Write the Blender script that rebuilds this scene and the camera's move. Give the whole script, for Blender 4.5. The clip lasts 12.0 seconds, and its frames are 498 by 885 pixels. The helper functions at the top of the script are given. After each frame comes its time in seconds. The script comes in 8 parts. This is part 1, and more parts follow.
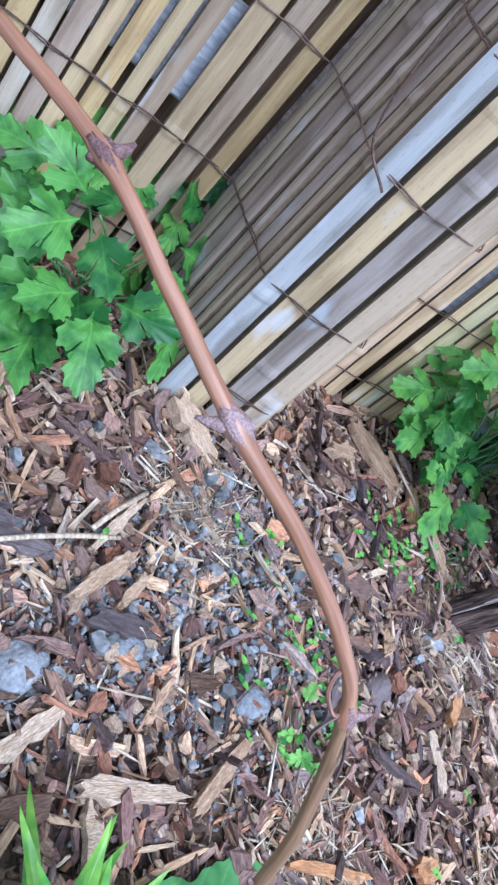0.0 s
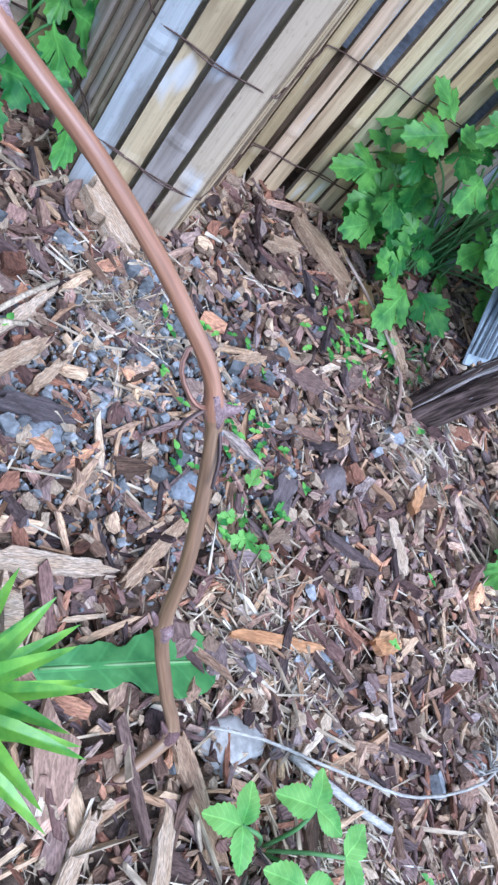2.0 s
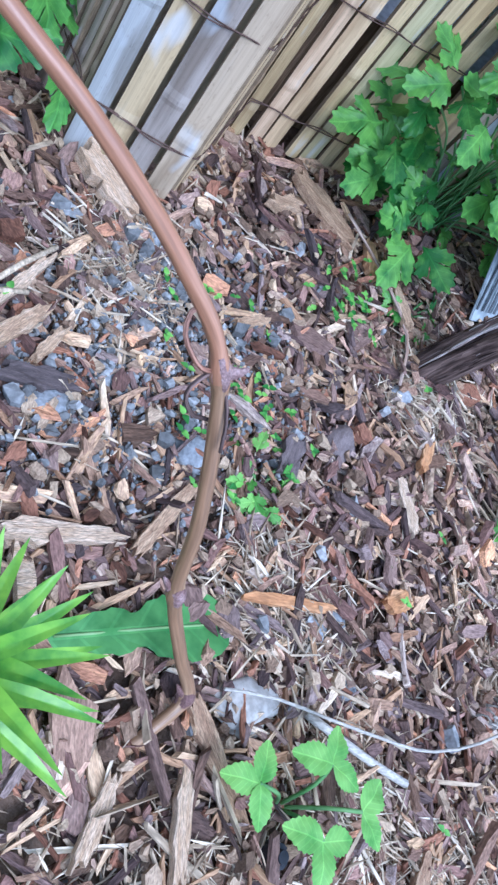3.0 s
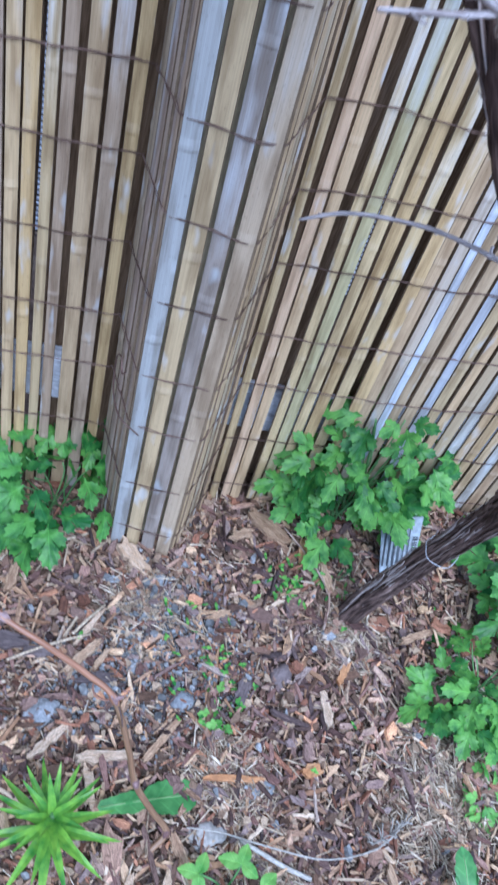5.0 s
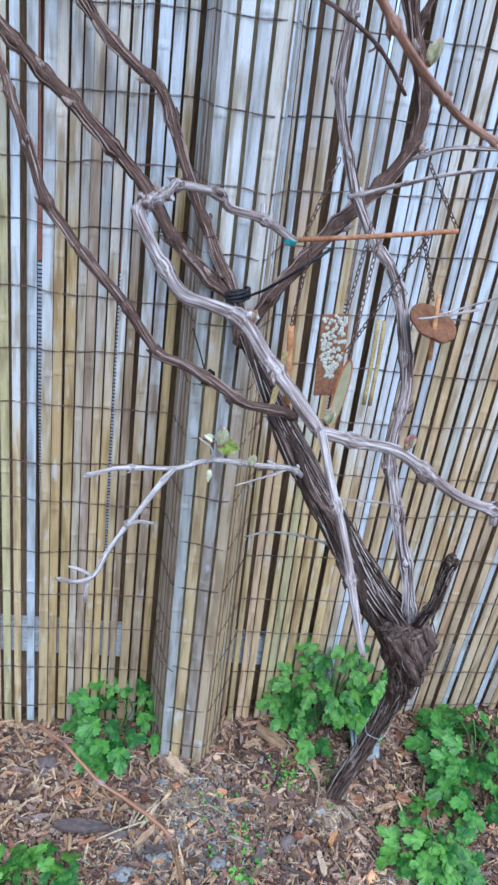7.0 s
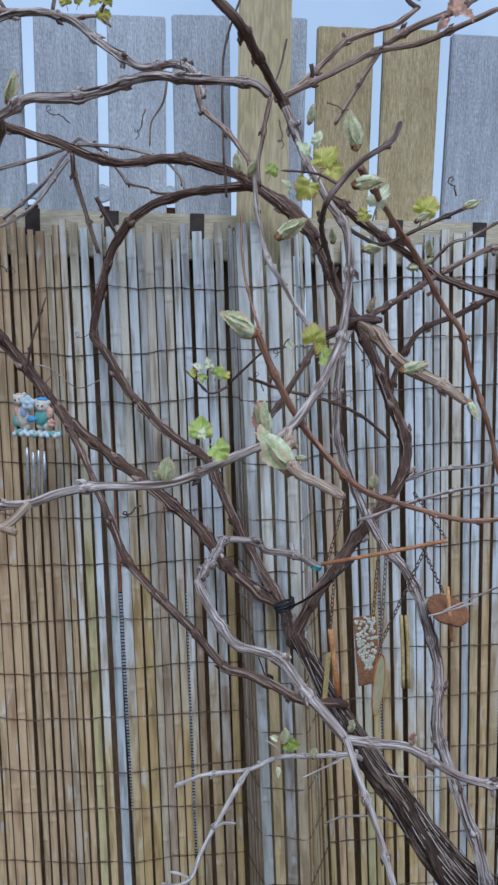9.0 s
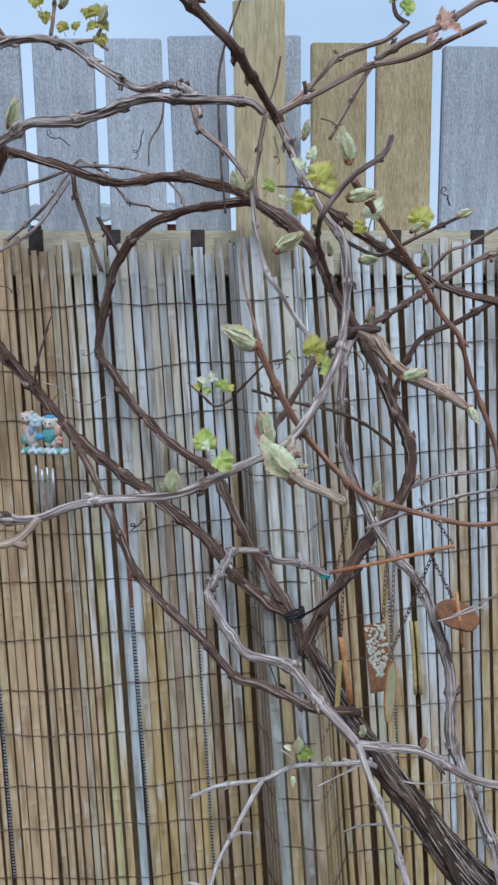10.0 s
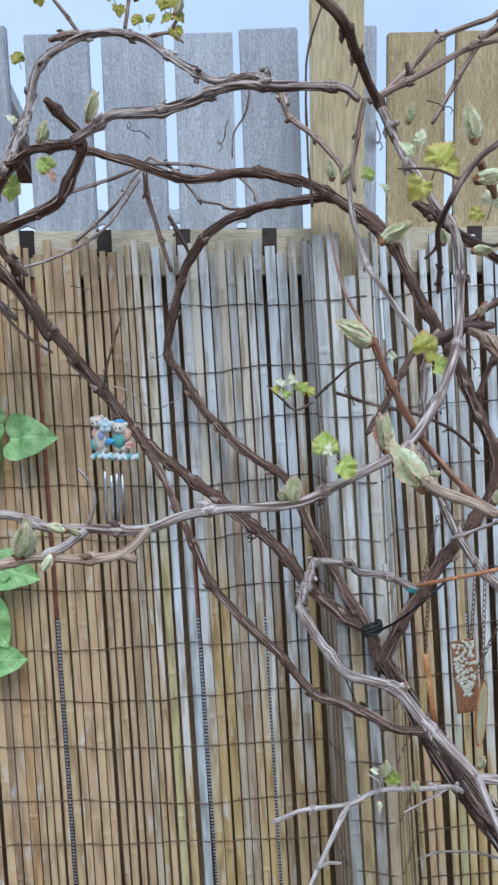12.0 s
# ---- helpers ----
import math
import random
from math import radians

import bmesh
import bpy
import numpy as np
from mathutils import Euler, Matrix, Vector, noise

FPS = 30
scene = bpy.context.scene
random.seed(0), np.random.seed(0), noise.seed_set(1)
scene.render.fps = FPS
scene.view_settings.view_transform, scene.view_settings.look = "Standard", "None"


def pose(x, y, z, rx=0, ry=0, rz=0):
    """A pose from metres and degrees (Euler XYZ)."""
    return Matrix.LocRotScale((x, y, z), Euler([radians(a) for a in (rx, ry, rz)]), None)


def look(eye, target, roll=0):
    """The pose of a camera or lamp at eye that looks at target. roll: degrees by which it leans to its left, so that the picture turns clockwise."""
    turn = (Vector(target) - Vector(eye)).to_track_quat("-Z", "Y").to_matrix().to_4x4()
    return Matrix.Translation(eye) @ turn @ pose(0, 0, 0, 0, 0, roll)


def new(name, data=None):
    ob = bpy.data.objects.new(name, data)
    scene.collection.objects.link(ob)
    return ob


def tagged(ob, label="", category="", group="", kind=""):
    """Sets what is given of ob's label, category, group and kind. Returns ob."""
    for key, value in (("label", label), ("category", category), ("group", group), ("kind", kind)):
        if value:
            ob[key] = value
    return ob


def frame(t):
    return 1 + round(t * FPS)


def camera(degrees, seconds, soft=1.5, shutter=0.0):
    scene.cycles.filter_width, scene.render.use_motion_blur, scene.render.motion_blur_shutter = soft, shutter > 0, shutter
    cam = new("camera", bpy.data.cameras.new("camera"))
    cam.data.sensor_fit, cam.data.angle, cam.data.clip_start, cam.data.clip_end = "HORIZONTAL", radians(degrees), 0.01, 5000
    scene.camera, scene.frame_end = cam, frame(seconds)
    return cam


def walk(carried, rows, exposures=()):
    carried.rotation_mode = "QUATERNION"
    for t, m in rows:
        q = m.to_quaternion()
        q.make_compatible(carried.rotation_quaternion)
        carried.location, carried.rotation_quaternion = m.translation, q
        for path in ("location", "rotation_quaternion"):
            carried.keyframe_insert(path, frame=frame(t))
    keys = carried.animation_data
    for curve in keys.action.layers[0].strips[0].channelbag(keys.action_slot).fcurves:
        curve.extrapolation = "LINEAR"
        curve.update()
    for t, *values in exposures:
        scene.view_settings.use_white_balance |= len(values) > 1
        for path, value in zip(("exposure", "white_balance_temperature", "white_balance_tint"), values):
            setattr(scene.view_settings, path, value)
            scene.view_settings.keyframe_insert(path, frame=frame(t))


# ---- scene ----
cam = camera(35.8, 12.0, 2.5, 0.15)
PATH = [
    (0, (0.107, 0.140, 0.453), (0.936, 1.343, -0.668), 55.1),
    (0.5, (0.120, 0.138, 0.449), (0.945, 1.317, -0.697), 55.9),
    (1, (0.171, 0.121, 0.433), (1.031, 1.236, -0.752), 55.9),
    (1.5, (0.198, 0.108, 0.431), (1.085, 1.159, -0.790), 55.3),
    (2, (0.214, 0.096, 0.432), (1.122, 1.095, -0.819), 55.0),
    (2.5, (0.217, 0.096, 0.422), (1.136, 1.050, -0.854), 54.7),
    (2.7, (0.215, 0.100, 0.415), (1.144, 1.028, -0.875), 55.3),
    (4.5, (0.247, -0.006, 0.855), (0.863, 0.975, -0.576), 42.4),
    (5, (0.263, -0.073, 1.057), (0.638, 1.144, -0.271), 24.7),
    (5.5, (0.217, -0.167, 1.157), (0.520, 1.272, 0.054), 17.1),
    (6, (0.208, -0.373, 1.287), (0.493, 1.165, 0.318), 13.2),
    (6.5, (0.228, -0.504, 1.357), (0.465, 1.078, 0.449), 12.1),
    (6.7, (0.252, -0.543, 1.417), (0.460, 1.051, 0.521), 12.3),
    (8.3, (0.245, -0.750, 1.615), (0.310, 1.021, 1.121), 6.7),
    (8.5, (0.224, -0.770, 1.625), (0.287, 1.021, 1.212), 5.2),
    (9, (0.261, -0.811, 1.662), (0.246, 1.005, 1.363), 1.3),
    (9.5, (0.270, -0.837, 1.666), (0.273, 0.985, 1.415), 0.3),
    (10, (0.265, -0.824, 1.662), (0.231, 0.995, 1.393), -0.4),
    (10.5, (0.261, -0.858, 1.694), (0.000, 0.955, 1.528), -1.8),
    (11, (0.260, -0.861, 1.690), (-0.043, 0.949, 1.568), -1.7),
    (11.5, (0.215, -0.824, 1.677), (0.022, 0.994, 1.468), -0.9),
    (12, (0.199, -0.773, 1.653), (0.072, 1.045, 1.400), -0.7),
]
EXPOSURES = [(0.0, 1.24, 5060, 17), (2.7, 1.22, 4870, 17), (4.5, 1.05, 4840, 18), (5.5, 0.96, 4960, 15), (6.5, 0.91, 5230, 11), (6.7, 0.89, 5270, 11), (8.5, 0.43, 5550, 11), (9.0, 0.14, 5640, 9), (9.5, 0.2, 5570, 9), (10.0, 0.27, 5830, 7), (10.5, 0.23, 6090, 3), (10.8, 0.2, 5800, 7), (11.0, 0.19, 5710, 9), (11.5, 0.29, 5780, 9), (12.0, 0.46, 5870, 8)]
walk(cam, [(t, look(eye, target, roll)) for t, eye, target, roll in PATH], EXPOSURES)
SKY, SUN = 0.066, 1.7


# ---- world, light, exposure ----
world = bpy.data.worlds.new("overcast_sky")
scene.world = world
world.use_nodes = True
wn = world.node_tree.nodes
wl = world.node_tree.links
sky = wn.new("ShaderNodeTexSky")
sky.sky_type, sky.sun_disc = "NISHITA", False
sky.sun_elevation, sky.sun_rotation = radians(52), radians(170)
# an even cloud veil, brighter overhead than at the horizon
veil = wn.new("ShaderNodeMixRGB")
veil.inputs["Fac"].default_value = 0.85
coord, split, climb = wn.new("ShaderNodeTexCoord"), wn.new("ShaderNodeSeparateXYZ"), wn.new("ShaderNodeValToRGB")
climb.color_ramp.elements[0].color, climb.color_ramp.elements[1].color = (0.60, 0.62, 0.63, 1), (1.0, 1.0, 1.0, 1)
low_sky = climb.color_ramp.elements.new(0.42)
low_sky.color = (0.53, 0.58, 0.64, 1)
wisps = wn.new("ShaderNodeTexNoise")
wisps.inputs["Scale"].default_value, wisps.inputs["Detail"].default_value = 2.6, 5
wispy = wn.new("ShaderNodeMixRGB")
wispy.blend_type = "OVERLAY"
wispy.inputs["Fac"].default_value = 0.5
cloud = wn.new("ShaderNodeMixRGB")
cloud.blend_type = "MULTIPLY"
cloud.inputs["Fac"].default_value = 1.0
cloud.inputs["Color1"].default_value = (13.6, 15.6, 18.2, 1)
wl.new(coord.outputs["Generated"], split.inputs[0])
wl.new(split.outputs["Z"], climb.inputs["Fac"])
wl.new(coord.outputs["Generated"], wisps.inputs["Vector"])
wl.new(climb.outputs["Color"], wispy.inputs["Color1"])
wl.new(wisps.outputs["Fac"], wispy.inputs["Color2"])
wl.new(wispy.outputs["Color"], cloud.inputs["Color2"])
wl.new(sky.outputs["Color"], veil.inputs["Color1"])
wl.new(cloud.outputs["Color"], veil.inputs["Color2"])
wl.new(veil.outputs["Color"], wn["Background"].inputs["Color"])
wn["Background"].inputs["Strength"].default_value = SKY
sun = new("sun", bpy.data.lights.new("sun", "SUN"))
sun.data.energy, sun.data.angle, sun.data.color = SUN, radians(32), (1.0, 0.98, 0.95)
sun.matrix_world = look((1.0, -3.4, 5.8), (0.3, 0.6, 0.5))

# ---- materials ----
def shader(name, rough=0.7, spec=0.3):
    m = bpy.data.materials.new(name)
    m.use_nodes = True
    n, l = m.node_tree.nodes, m.node_tree.links
    p = n["Principled BSDF"]
    p.inputs["Roughness"].default_value = rough
    p.inputs["Specular IOR Level"].default_value = spec
    return m, n, l, p


def ramp(n, stops):
    r = n.new("ShaderNodeValToRGB")
    e = r.color_ramp.elements
    while len(e) < len(stops):
        e.new(0.5)
    for k, (pos, col) in zip(e, stops):
        k.position, k.color = pos, (*col, 1)
    return r


def noise_tex(n, l, scale, stretch=(1, 1, 1), detail=5, space="Object"):
    """Noise in object space, or along the grain that a mesh carries in its "grain" attribute."""
    if space == "grain":
        c = n.new("ShaderNodeAttribute")
        c.attribute_name, space = "grain", "Vector"
    else:
        c = n.new("ShaderNodeTexCoord")
    mp, t = n.new("ShaderNodeMapping"), n.new("ShaderNodeTexNoise")
    mp.inputs["Scale"].default_value = stretch
    t.inputs["Scale"].default_value, t.inputs["Detail"].default_value = scale, detail
    l.new(c.outputs[space], mp.inputs["Vector"])
    l.new(mp.outputs["Vector"], t.inputs["Vector"])
    return t


def mix(n, l, a, b, fac, mode="MIX"):
    x = n.new("ShaderNodeMixRGB")
    x.blend_type = mode
    for sock, v in (("Fac", fac), ("Color1", a), ("Color2", b)):
        if isinstance(v, (int, float)):
            x.inputs[sock].default_value = v
        elif isinstance(v, tuple):
            x.inputs[sock].default_value = (*v, 1)
        else:
            l.new(v, x.inputs[sock])
    return x.outputs["Color"]


def bump(n, l, p, height, strength, distance):
    b = n.new("ShaderNodeBump")
    b.inputs["Strength"].default_value, b.inputs["Distance"].default_value = strength, distance
    l.new(height, b.inputs["Height"])
    l.new(b.outputs["Normal"], p.inputs["Normal"])


def surface(name, stops, scale=20, stretch=(1, 1, 1), rough=0.75, spec=0.25, relief=0.4, depth=0.002, tint=0.25,
            fine=6.0, per="object", metal=0.0, space="Object", depth_of=(0.62, 1.25), knots=False, calm=1.0, sawn=0.0, hues=()):
    """Colour from a ramp over broad noise, darkened and lightened by fine noise, varied piece by piece."""
    m, n, l, p = shader(name, rough, spec)
    broad = noise_tex(n, l, scale, stretch, 5, space)
    grain = noise_tex(n, l, scale * fine, stretch, 6, space)
    r = ramp(n, stops)
    if per == "island":
        src = n.new("ShaderNodeNewGeometry").outputs["Random Per Island"]
    else:
        src = n.new("ShaderNodeObjectInfo").outputs["Random"]
    add = n.new("ShaderNodeMath")
    add.operation = "MULTIPLY_ADD"
    add.inputs[1].default_value = tint * 2
    l.new(src, add.inputs[0])
    off = n.new("ShaderNodeMath")
    off.operation = "MULTIPLY_ADD"
    off.inputs[1].default_value, off.inputs[2].default_value = calm, 0.5 - 0.5 * calm - tint
    l.new(broad.outputs["Fac"], off.inputs[0])
    l.new(off.outputs[0], add.inputs[2])
    l.new(add.outputs[0], r.inputs["Fac"])
    g = ramp(n, [(0.36, (depth_of[0],) * 3), (0.64, (depth_of[1],) * 3)])
    l.new(grain.outputs["Fac"], g.inputs["Fac"])
    paint = mix(n, l, r.outputs["Color"], g.outputs["Color"], 0.7, "MULTIPLY")
    if knots:
        place = n.new("ShaderNodeVectorMath")
        place.operation = "MULTIPLY_ADD"
        place.inputs[1].default_value = (5.0, 0.0, 4.0)
        l.new(n.new("ShaderNodeTexCoord").outputs["Object"], place.inputs[0])
        l.new(n.new("ShaderNodeObjectInfo").outputs["Random"], place.inputs[2])
        cell, ring = n.new("ShaderNodeTexVoronoi"), ramp(n, [(0.02, (0.35, 0.33, 0.32)), (0.05, (0.62, 0.60, 0.58)), (0.10, (1.0, 1.0, 1.0))])
        cell.inputs["Scale"].default_value = 1.0
        l.new(place.outputs[0], cell.inputs["Vector"])
        l.new(cell.outputs["Distance"], ring.inputs["Fac"])
        paint = mix(n, l, paint, ring.outputs["Color"], 0.85, "MULTIPLY")
    if hues:
        # pieces of several kinds of wood and bark
        far, part_of, cast = n.new("ShaderNodeMath"), n.new("ShaderNodeMath"), ramp(n, [(i / len(hues), hue) for i, hue in enumerate(hues)])
        far.operation, part_of.operation, cast.color_ramp.interpolation = "MULTIPLY", "FRACT", "CONSTANT"
        far.inputs[1].default_value = 17.3
        l.new(src, far.inputs[0])
        l.new(far.outputs[0], part_of.inputs[0])
        l.new(part_of.outputs[0], cast.inputs["Fac"])
        paint = mix(n, l, paint, cast.outputs["Color"], 1.0, "MULTIPLY")
    height = grain.outputs["Fac"]
    if sawn:
        # torn fibres of the band saw
        nap, crest = noise_tex(n, l, 320, (1, 1, 0.4), 3), ramp(n, [(0.40, (1 - sawn,) * 3), (0.60, (1 + 0.8 * sawn,) * 3)])
        l.new(nap.outputs["Fac"], crest.inputs["Fac"])
        paint = mix(n, l, paint, crest.outputs["Color"], 1.0, "MULTIPLY")
        height = nap.outputs["Fac"]
    l.new(paint, p.inputs["Base Color"])
    p.inputs["Metallic"].default_value = metal
    bump(n, l, p, height, relief, depth)
    return m


def leafy(name, dark, light, rough=0.5, veins="feather", mottle=60, rim=None, oval=(0.25, 0.95, 1.0)):
    """Leaf tissue with some light coming through; the blade's own flat shape carries its veins and a tinted margin."""
    m, n, l, p = shader(name, rough, 0.35)
    t = noise_tex(n, l, mottle)
    r = ramp(n, [(0.34, dark), (0.66, light)])
    info = n.new("ShaderNodeNewGeometry")
    a = n.new("ShaderNodeMath")
    a.operation = "MULTIPLY_ADD"
    a.inputs[1].default_value = 0.5
    l.new(info.outputs["Random Per Island"], a.inputs[0])
    s = n.new("ShaderNodeMath")
    s.operation = "SUBTRACT"
    s.inputs[1].default_value = 0.25
    l.new(t.outputs["Fac"], s.inputs[0])
    l.new(s.outputs[0], a.inputs[2])
    l.new(a.outputs[0], r.inputs["Fac"])
    tint, high = r.outputs["Color"], t.outputs["Fac"]
    if veins or rim:
        at, sp = n.new("ShaderNodeAttribute"), n.new("ShaderNodeSeparateXYZ")
        at.attribute_name = "grain"
        l.new(at.outputs["Vector"], sp.inputs[0])

        def calc(op, a, b=0.0, c=0.0):
            k = n.new("ShaderNodeMath")
            k.operation = op
            for i, v in enumerate((a, b, c)):
                if isinstance(v, (int, float)):
                    k.inputs[i].default_value = v
                else:
                    l.new(v, k.inputs[i])
            return k.outputs[0]

        off = calc("ABSOLUTE", sp.outputs["X"])
    if rim:
        far = calc("SQRT", calc("ADD", calc("POWER", calc("DIVIDE", off, oval[1]), 2.0), calc("POWER", calc("DIVIDE", calc("SUBTRACT", sp.outputs["Y"], oval[0]), oval[2]), 2.0)))
        edge = calc("MULTIPLY", calc("MINIMUM", calc("MAXIMUM", calc("MULTIPLY_ADD", far, 3.2, calc("MULTIPLY_ADD", t.outputs["Fac"], 1.6, -3.1)), 0.0), 1.0), 0.8)
        tint = mix(n, l, tint, rim, edge)
    if veins == "palm":
        fan = calc("ARCTAN2", sp.outputs["X"], calc("SUBTRACT", sp.outputs["Y"], 0.02))
        out_ = calc("SQRT", calc("ADD", calc("POWER", sp.outputs["X"], 2.0), calc("POWER", sp.outputs["Y"], 2.0)))
        away = calc("MULTIPLY", calc("ABSOLUTE", calc("SUBTRACT", calc("FRACT", calc("MULTIPLY_ADD", fan, 1.6, 0.5)), 0.5)), out_)
        vein = calc("LESS_THAN", away, 0.032)
        tint = mix(n, l, tint, mix(n, l, tint, (1.45, 1.42, 1.5), 1.0, "MULTIPLY"), calc("MULTIPLY", vein, 0.7))
    elif veins:
        rib = calc("LESS_THAN", off, 0.016)
        slant = calc("FRACT", calc("MULTIPLY_ADD", off, -6.3, calc("MULTIPLY", sp.outputs["Y"], 7.0)))
        side = calc("GREATER_THAN", calc("ABSOLUTE", calc("SUBTRACT", slant, 0.5)), 0.435)
        vein = calc("MAXIMUM", rib, calc("MULTIPLY", side, 0.55))
        pale = mix(n, l, tint, (1.5, 1.45, 1.5), 1.0, "MULTIPLY")
        tint = mix(n, l, tint, pale, calc("MULTIPLY", vein, 0.75))
    l.new(tint, p.inputs["Base Color"])
    tr = n.new("ShaderNodeBsdfTranslucent")
    l.new(tint, tr.inputs["Color"])
    mx = n.new("ShaderNodeMixShader")
    mx.inputs[0].default_value = 0.32
    out = n["Material Output"]
    l.new(p.outputs[0], mx.inputs[1])
    l.new(tr.outputs[0], mx.inputs[2])
    l.new(mx.outputs[0], out.inputs["Surface"])
    bump(n, l, p, high, 0.35, 0.001)
    return m


def bamboo(name, node=False):
    """Split cane: straw and tan low down and on the newer mat, weathered silver where old and exposed."""
    m, n, l, p = shader(name, 0.5, 0.4)
    geo, info = n.new("ShaderNodeNewGeometry"), n.new("ShaderNodeObjectInfo")
    sep = n.new("ShaderNodeSeparateXYZ")
    l.new(geo.outputs["Position"], sep.inputs[0])

    def span(src, a, b):
        k = n.new("ShaderNodeMapRange")
        k.interpolation_type = "SMOOTHSTEP"
        k.inputs["From Min"].default_value, k.inputs["From Max"].default_value = a, b
        l.new(src, k.inputs["Value"])
        return k.outputs["Result"]

    def times(a, b, op="MULTIPLY"):
        k = n.new("ShaderNodeMath")
        k.operation = op
        for i, v in enumerate((a, b)):
            if isinstance(v, (int, float)):
                k.inputs[i].default_value = v
            else:
                l.new(v, k.inputs[i])
        return k.outputs[0]

    shift = n.new("ShaderNodeVectorMath")
    shift.operation = "MULTIPLY_ADD"
    shift.inputs[1].default_value = (37.0, 11.0, 53.0)
    l.new(info.outputs["Random"], shift.inputs[0])
    l.new(n.new("ShaderNodeTexCoord").outputs["Object"], shift.inputs[2])

    def grainy(sx, sz, detail):
        mp, t = n.new("ShaderNodeMapping"), n.new("ShaderNodeTexNoise")
        mp.inputs["Scale"].default_value = (sx, 40, sz)
        t.inputs["Scale"].default_value, t.inputs["Detail"].default_value = 1.0, detail
        l.new(shift.outputs[0], mp.inputs["Vector"])
        l.new(mp.outputs["Vector"], t.inputs["Vector"])
        return t

    fibre, blotch, speck = grainy(16, 5, 6), grainy(1.3, 9, 5), grainy(11, 160, 3)
    grey = ramp(n, [(0.0, (0.43, 0.43, 0.42)), (0.2, (0.59, 0.62, 0.63)), (0.45, (0.565, 0.63, 0.69)), (0.7, (0.70, 0.755, 0.79)), (0.85, (0.615, 0.575, 0.49)), (1.0, (0.51, 0.45, 0.36))])
    k = times(info.outputs["Random"], 7.31)
    f = n.new("ShaderNodeMath")
    f.operation = "FRACT"
    l.new(k, f.inputs[0])
    l.new(f.outputs[0], grey.inputs["Fac"])
    # each slat weathers from its own height upwards
    own = n.new("ShaderNodeMath")
    own.operation = "FRACT"
    l.new(times(info.outputs["Random"], 23.7), own.inputs[0])
    level = times(sep.outputs["Z"], times(own.outputs[0], 0.75), "ADD")
    old = times(times(span(sep.outputs["X"], -0.17, -0.08), span(level, 1.0, 1.9)), times(times(span(sep.outputs["X"], 0.2, 0.5), 0.22), 0.72, "ADD"))
    old = times(old, times(blotch.outputs["Fac"], 0.55, "SUBTRACT"), "ADD")
    col = mix(n, l, info.outputs["Color"], grey.outputs["Color"], span(old, 0.1, 0.75))
    stain = ramp(n, [(0.36, (0.46, 0.41, 0.35)), (0.55, (1.06, 1.06, 1.06))])
    l.new(blotch.outputs["Fac"], stain.inputs["Fac"])
    col = mix(n, l, col, stain.outputs["Color"], 0.65, "MULTIPLY")
    dirt = ramp(n, [(0.60, (1.0, 1.0, 1.0)), (0.74, (0.45, 0.42, 0.38))])
    l.new(speck.outputs["Fac"], dirt.inputs["Fac"])
    col = mix(n, l, col, dirt.outputs["Color"], 0.4, "MULTIPLY")
    fib = ramp(n, [(0.36, (0.58, 0.55, 0.51)), (0.60, (1.12, 1.12, 1.12))])
    l.new(fibre.outputs["Fac"], fib.inputs["Fac"])
    col = mix(n, l, col, fib.outputs["Color"], 0.27, "MULTIPLY")
    bloom = ramp(n, [(0.62, (0.0, 0.0, 0.0)), (0.74, (1.0, 1.0, 1.0))])
    l.new(grainy(0.9, 15, 2).outputs["Fac"], bloom.inputs["Fac"])
    col = mix(n, l, col, (0.60, 0.645, 0.66), times(bloom.outputs["Color"], 0.5))
    if node:
        col = mix(n, l, col, (0.60, 0.55, 0.47), 0.06)
    l.new(col, p.inputs["Base Color"])
    bump(n, l, p, fibre.outputs["Fac"], 0.15, 0.001)
    return m


BAMBOO, NODE = bamboo("bamboo_slat"), bamboo("bamboo_node", True)
CUT = surface("cut_bamboo_edge", [(0.3, (0.15, 0.105, 0.065)), (0.7, (0.27, 0.2, 0.12))], 30)
WIRE = surface("rusty_wire", [(0.3, (0.10, 0.06, 0.045)), (0.7, (0.2, 0.13, 0.1))], 80, rough=0.6, metal=0.5)
BARK_OLD = surface("old_vine_bark", [(0.30, (0.055, 0.036, 0.029)), (0.52, (0.205, 0.142, 0.114)), (0.74, (0.45, 0.36, 0.305))], 150, (1, 1, 0.10), 0.9, 0.1, 1.0, 0.003, fine=3.0, space="grain", depth_of=(0.35, 1.5))
BARK_STRIP = surface("peeling_bark_strip", [(0.2, (0.16, 0.112, 0.09)), (0.5, (0.30, 0.24, 0.205)), (0.8, (0.54, 0.475, 0.43))], 160, (1, 1, 0.09), 0.9, 0.1, 0.6, 0.001, fine=3.0, space="grain", per="island", tint=0.38)
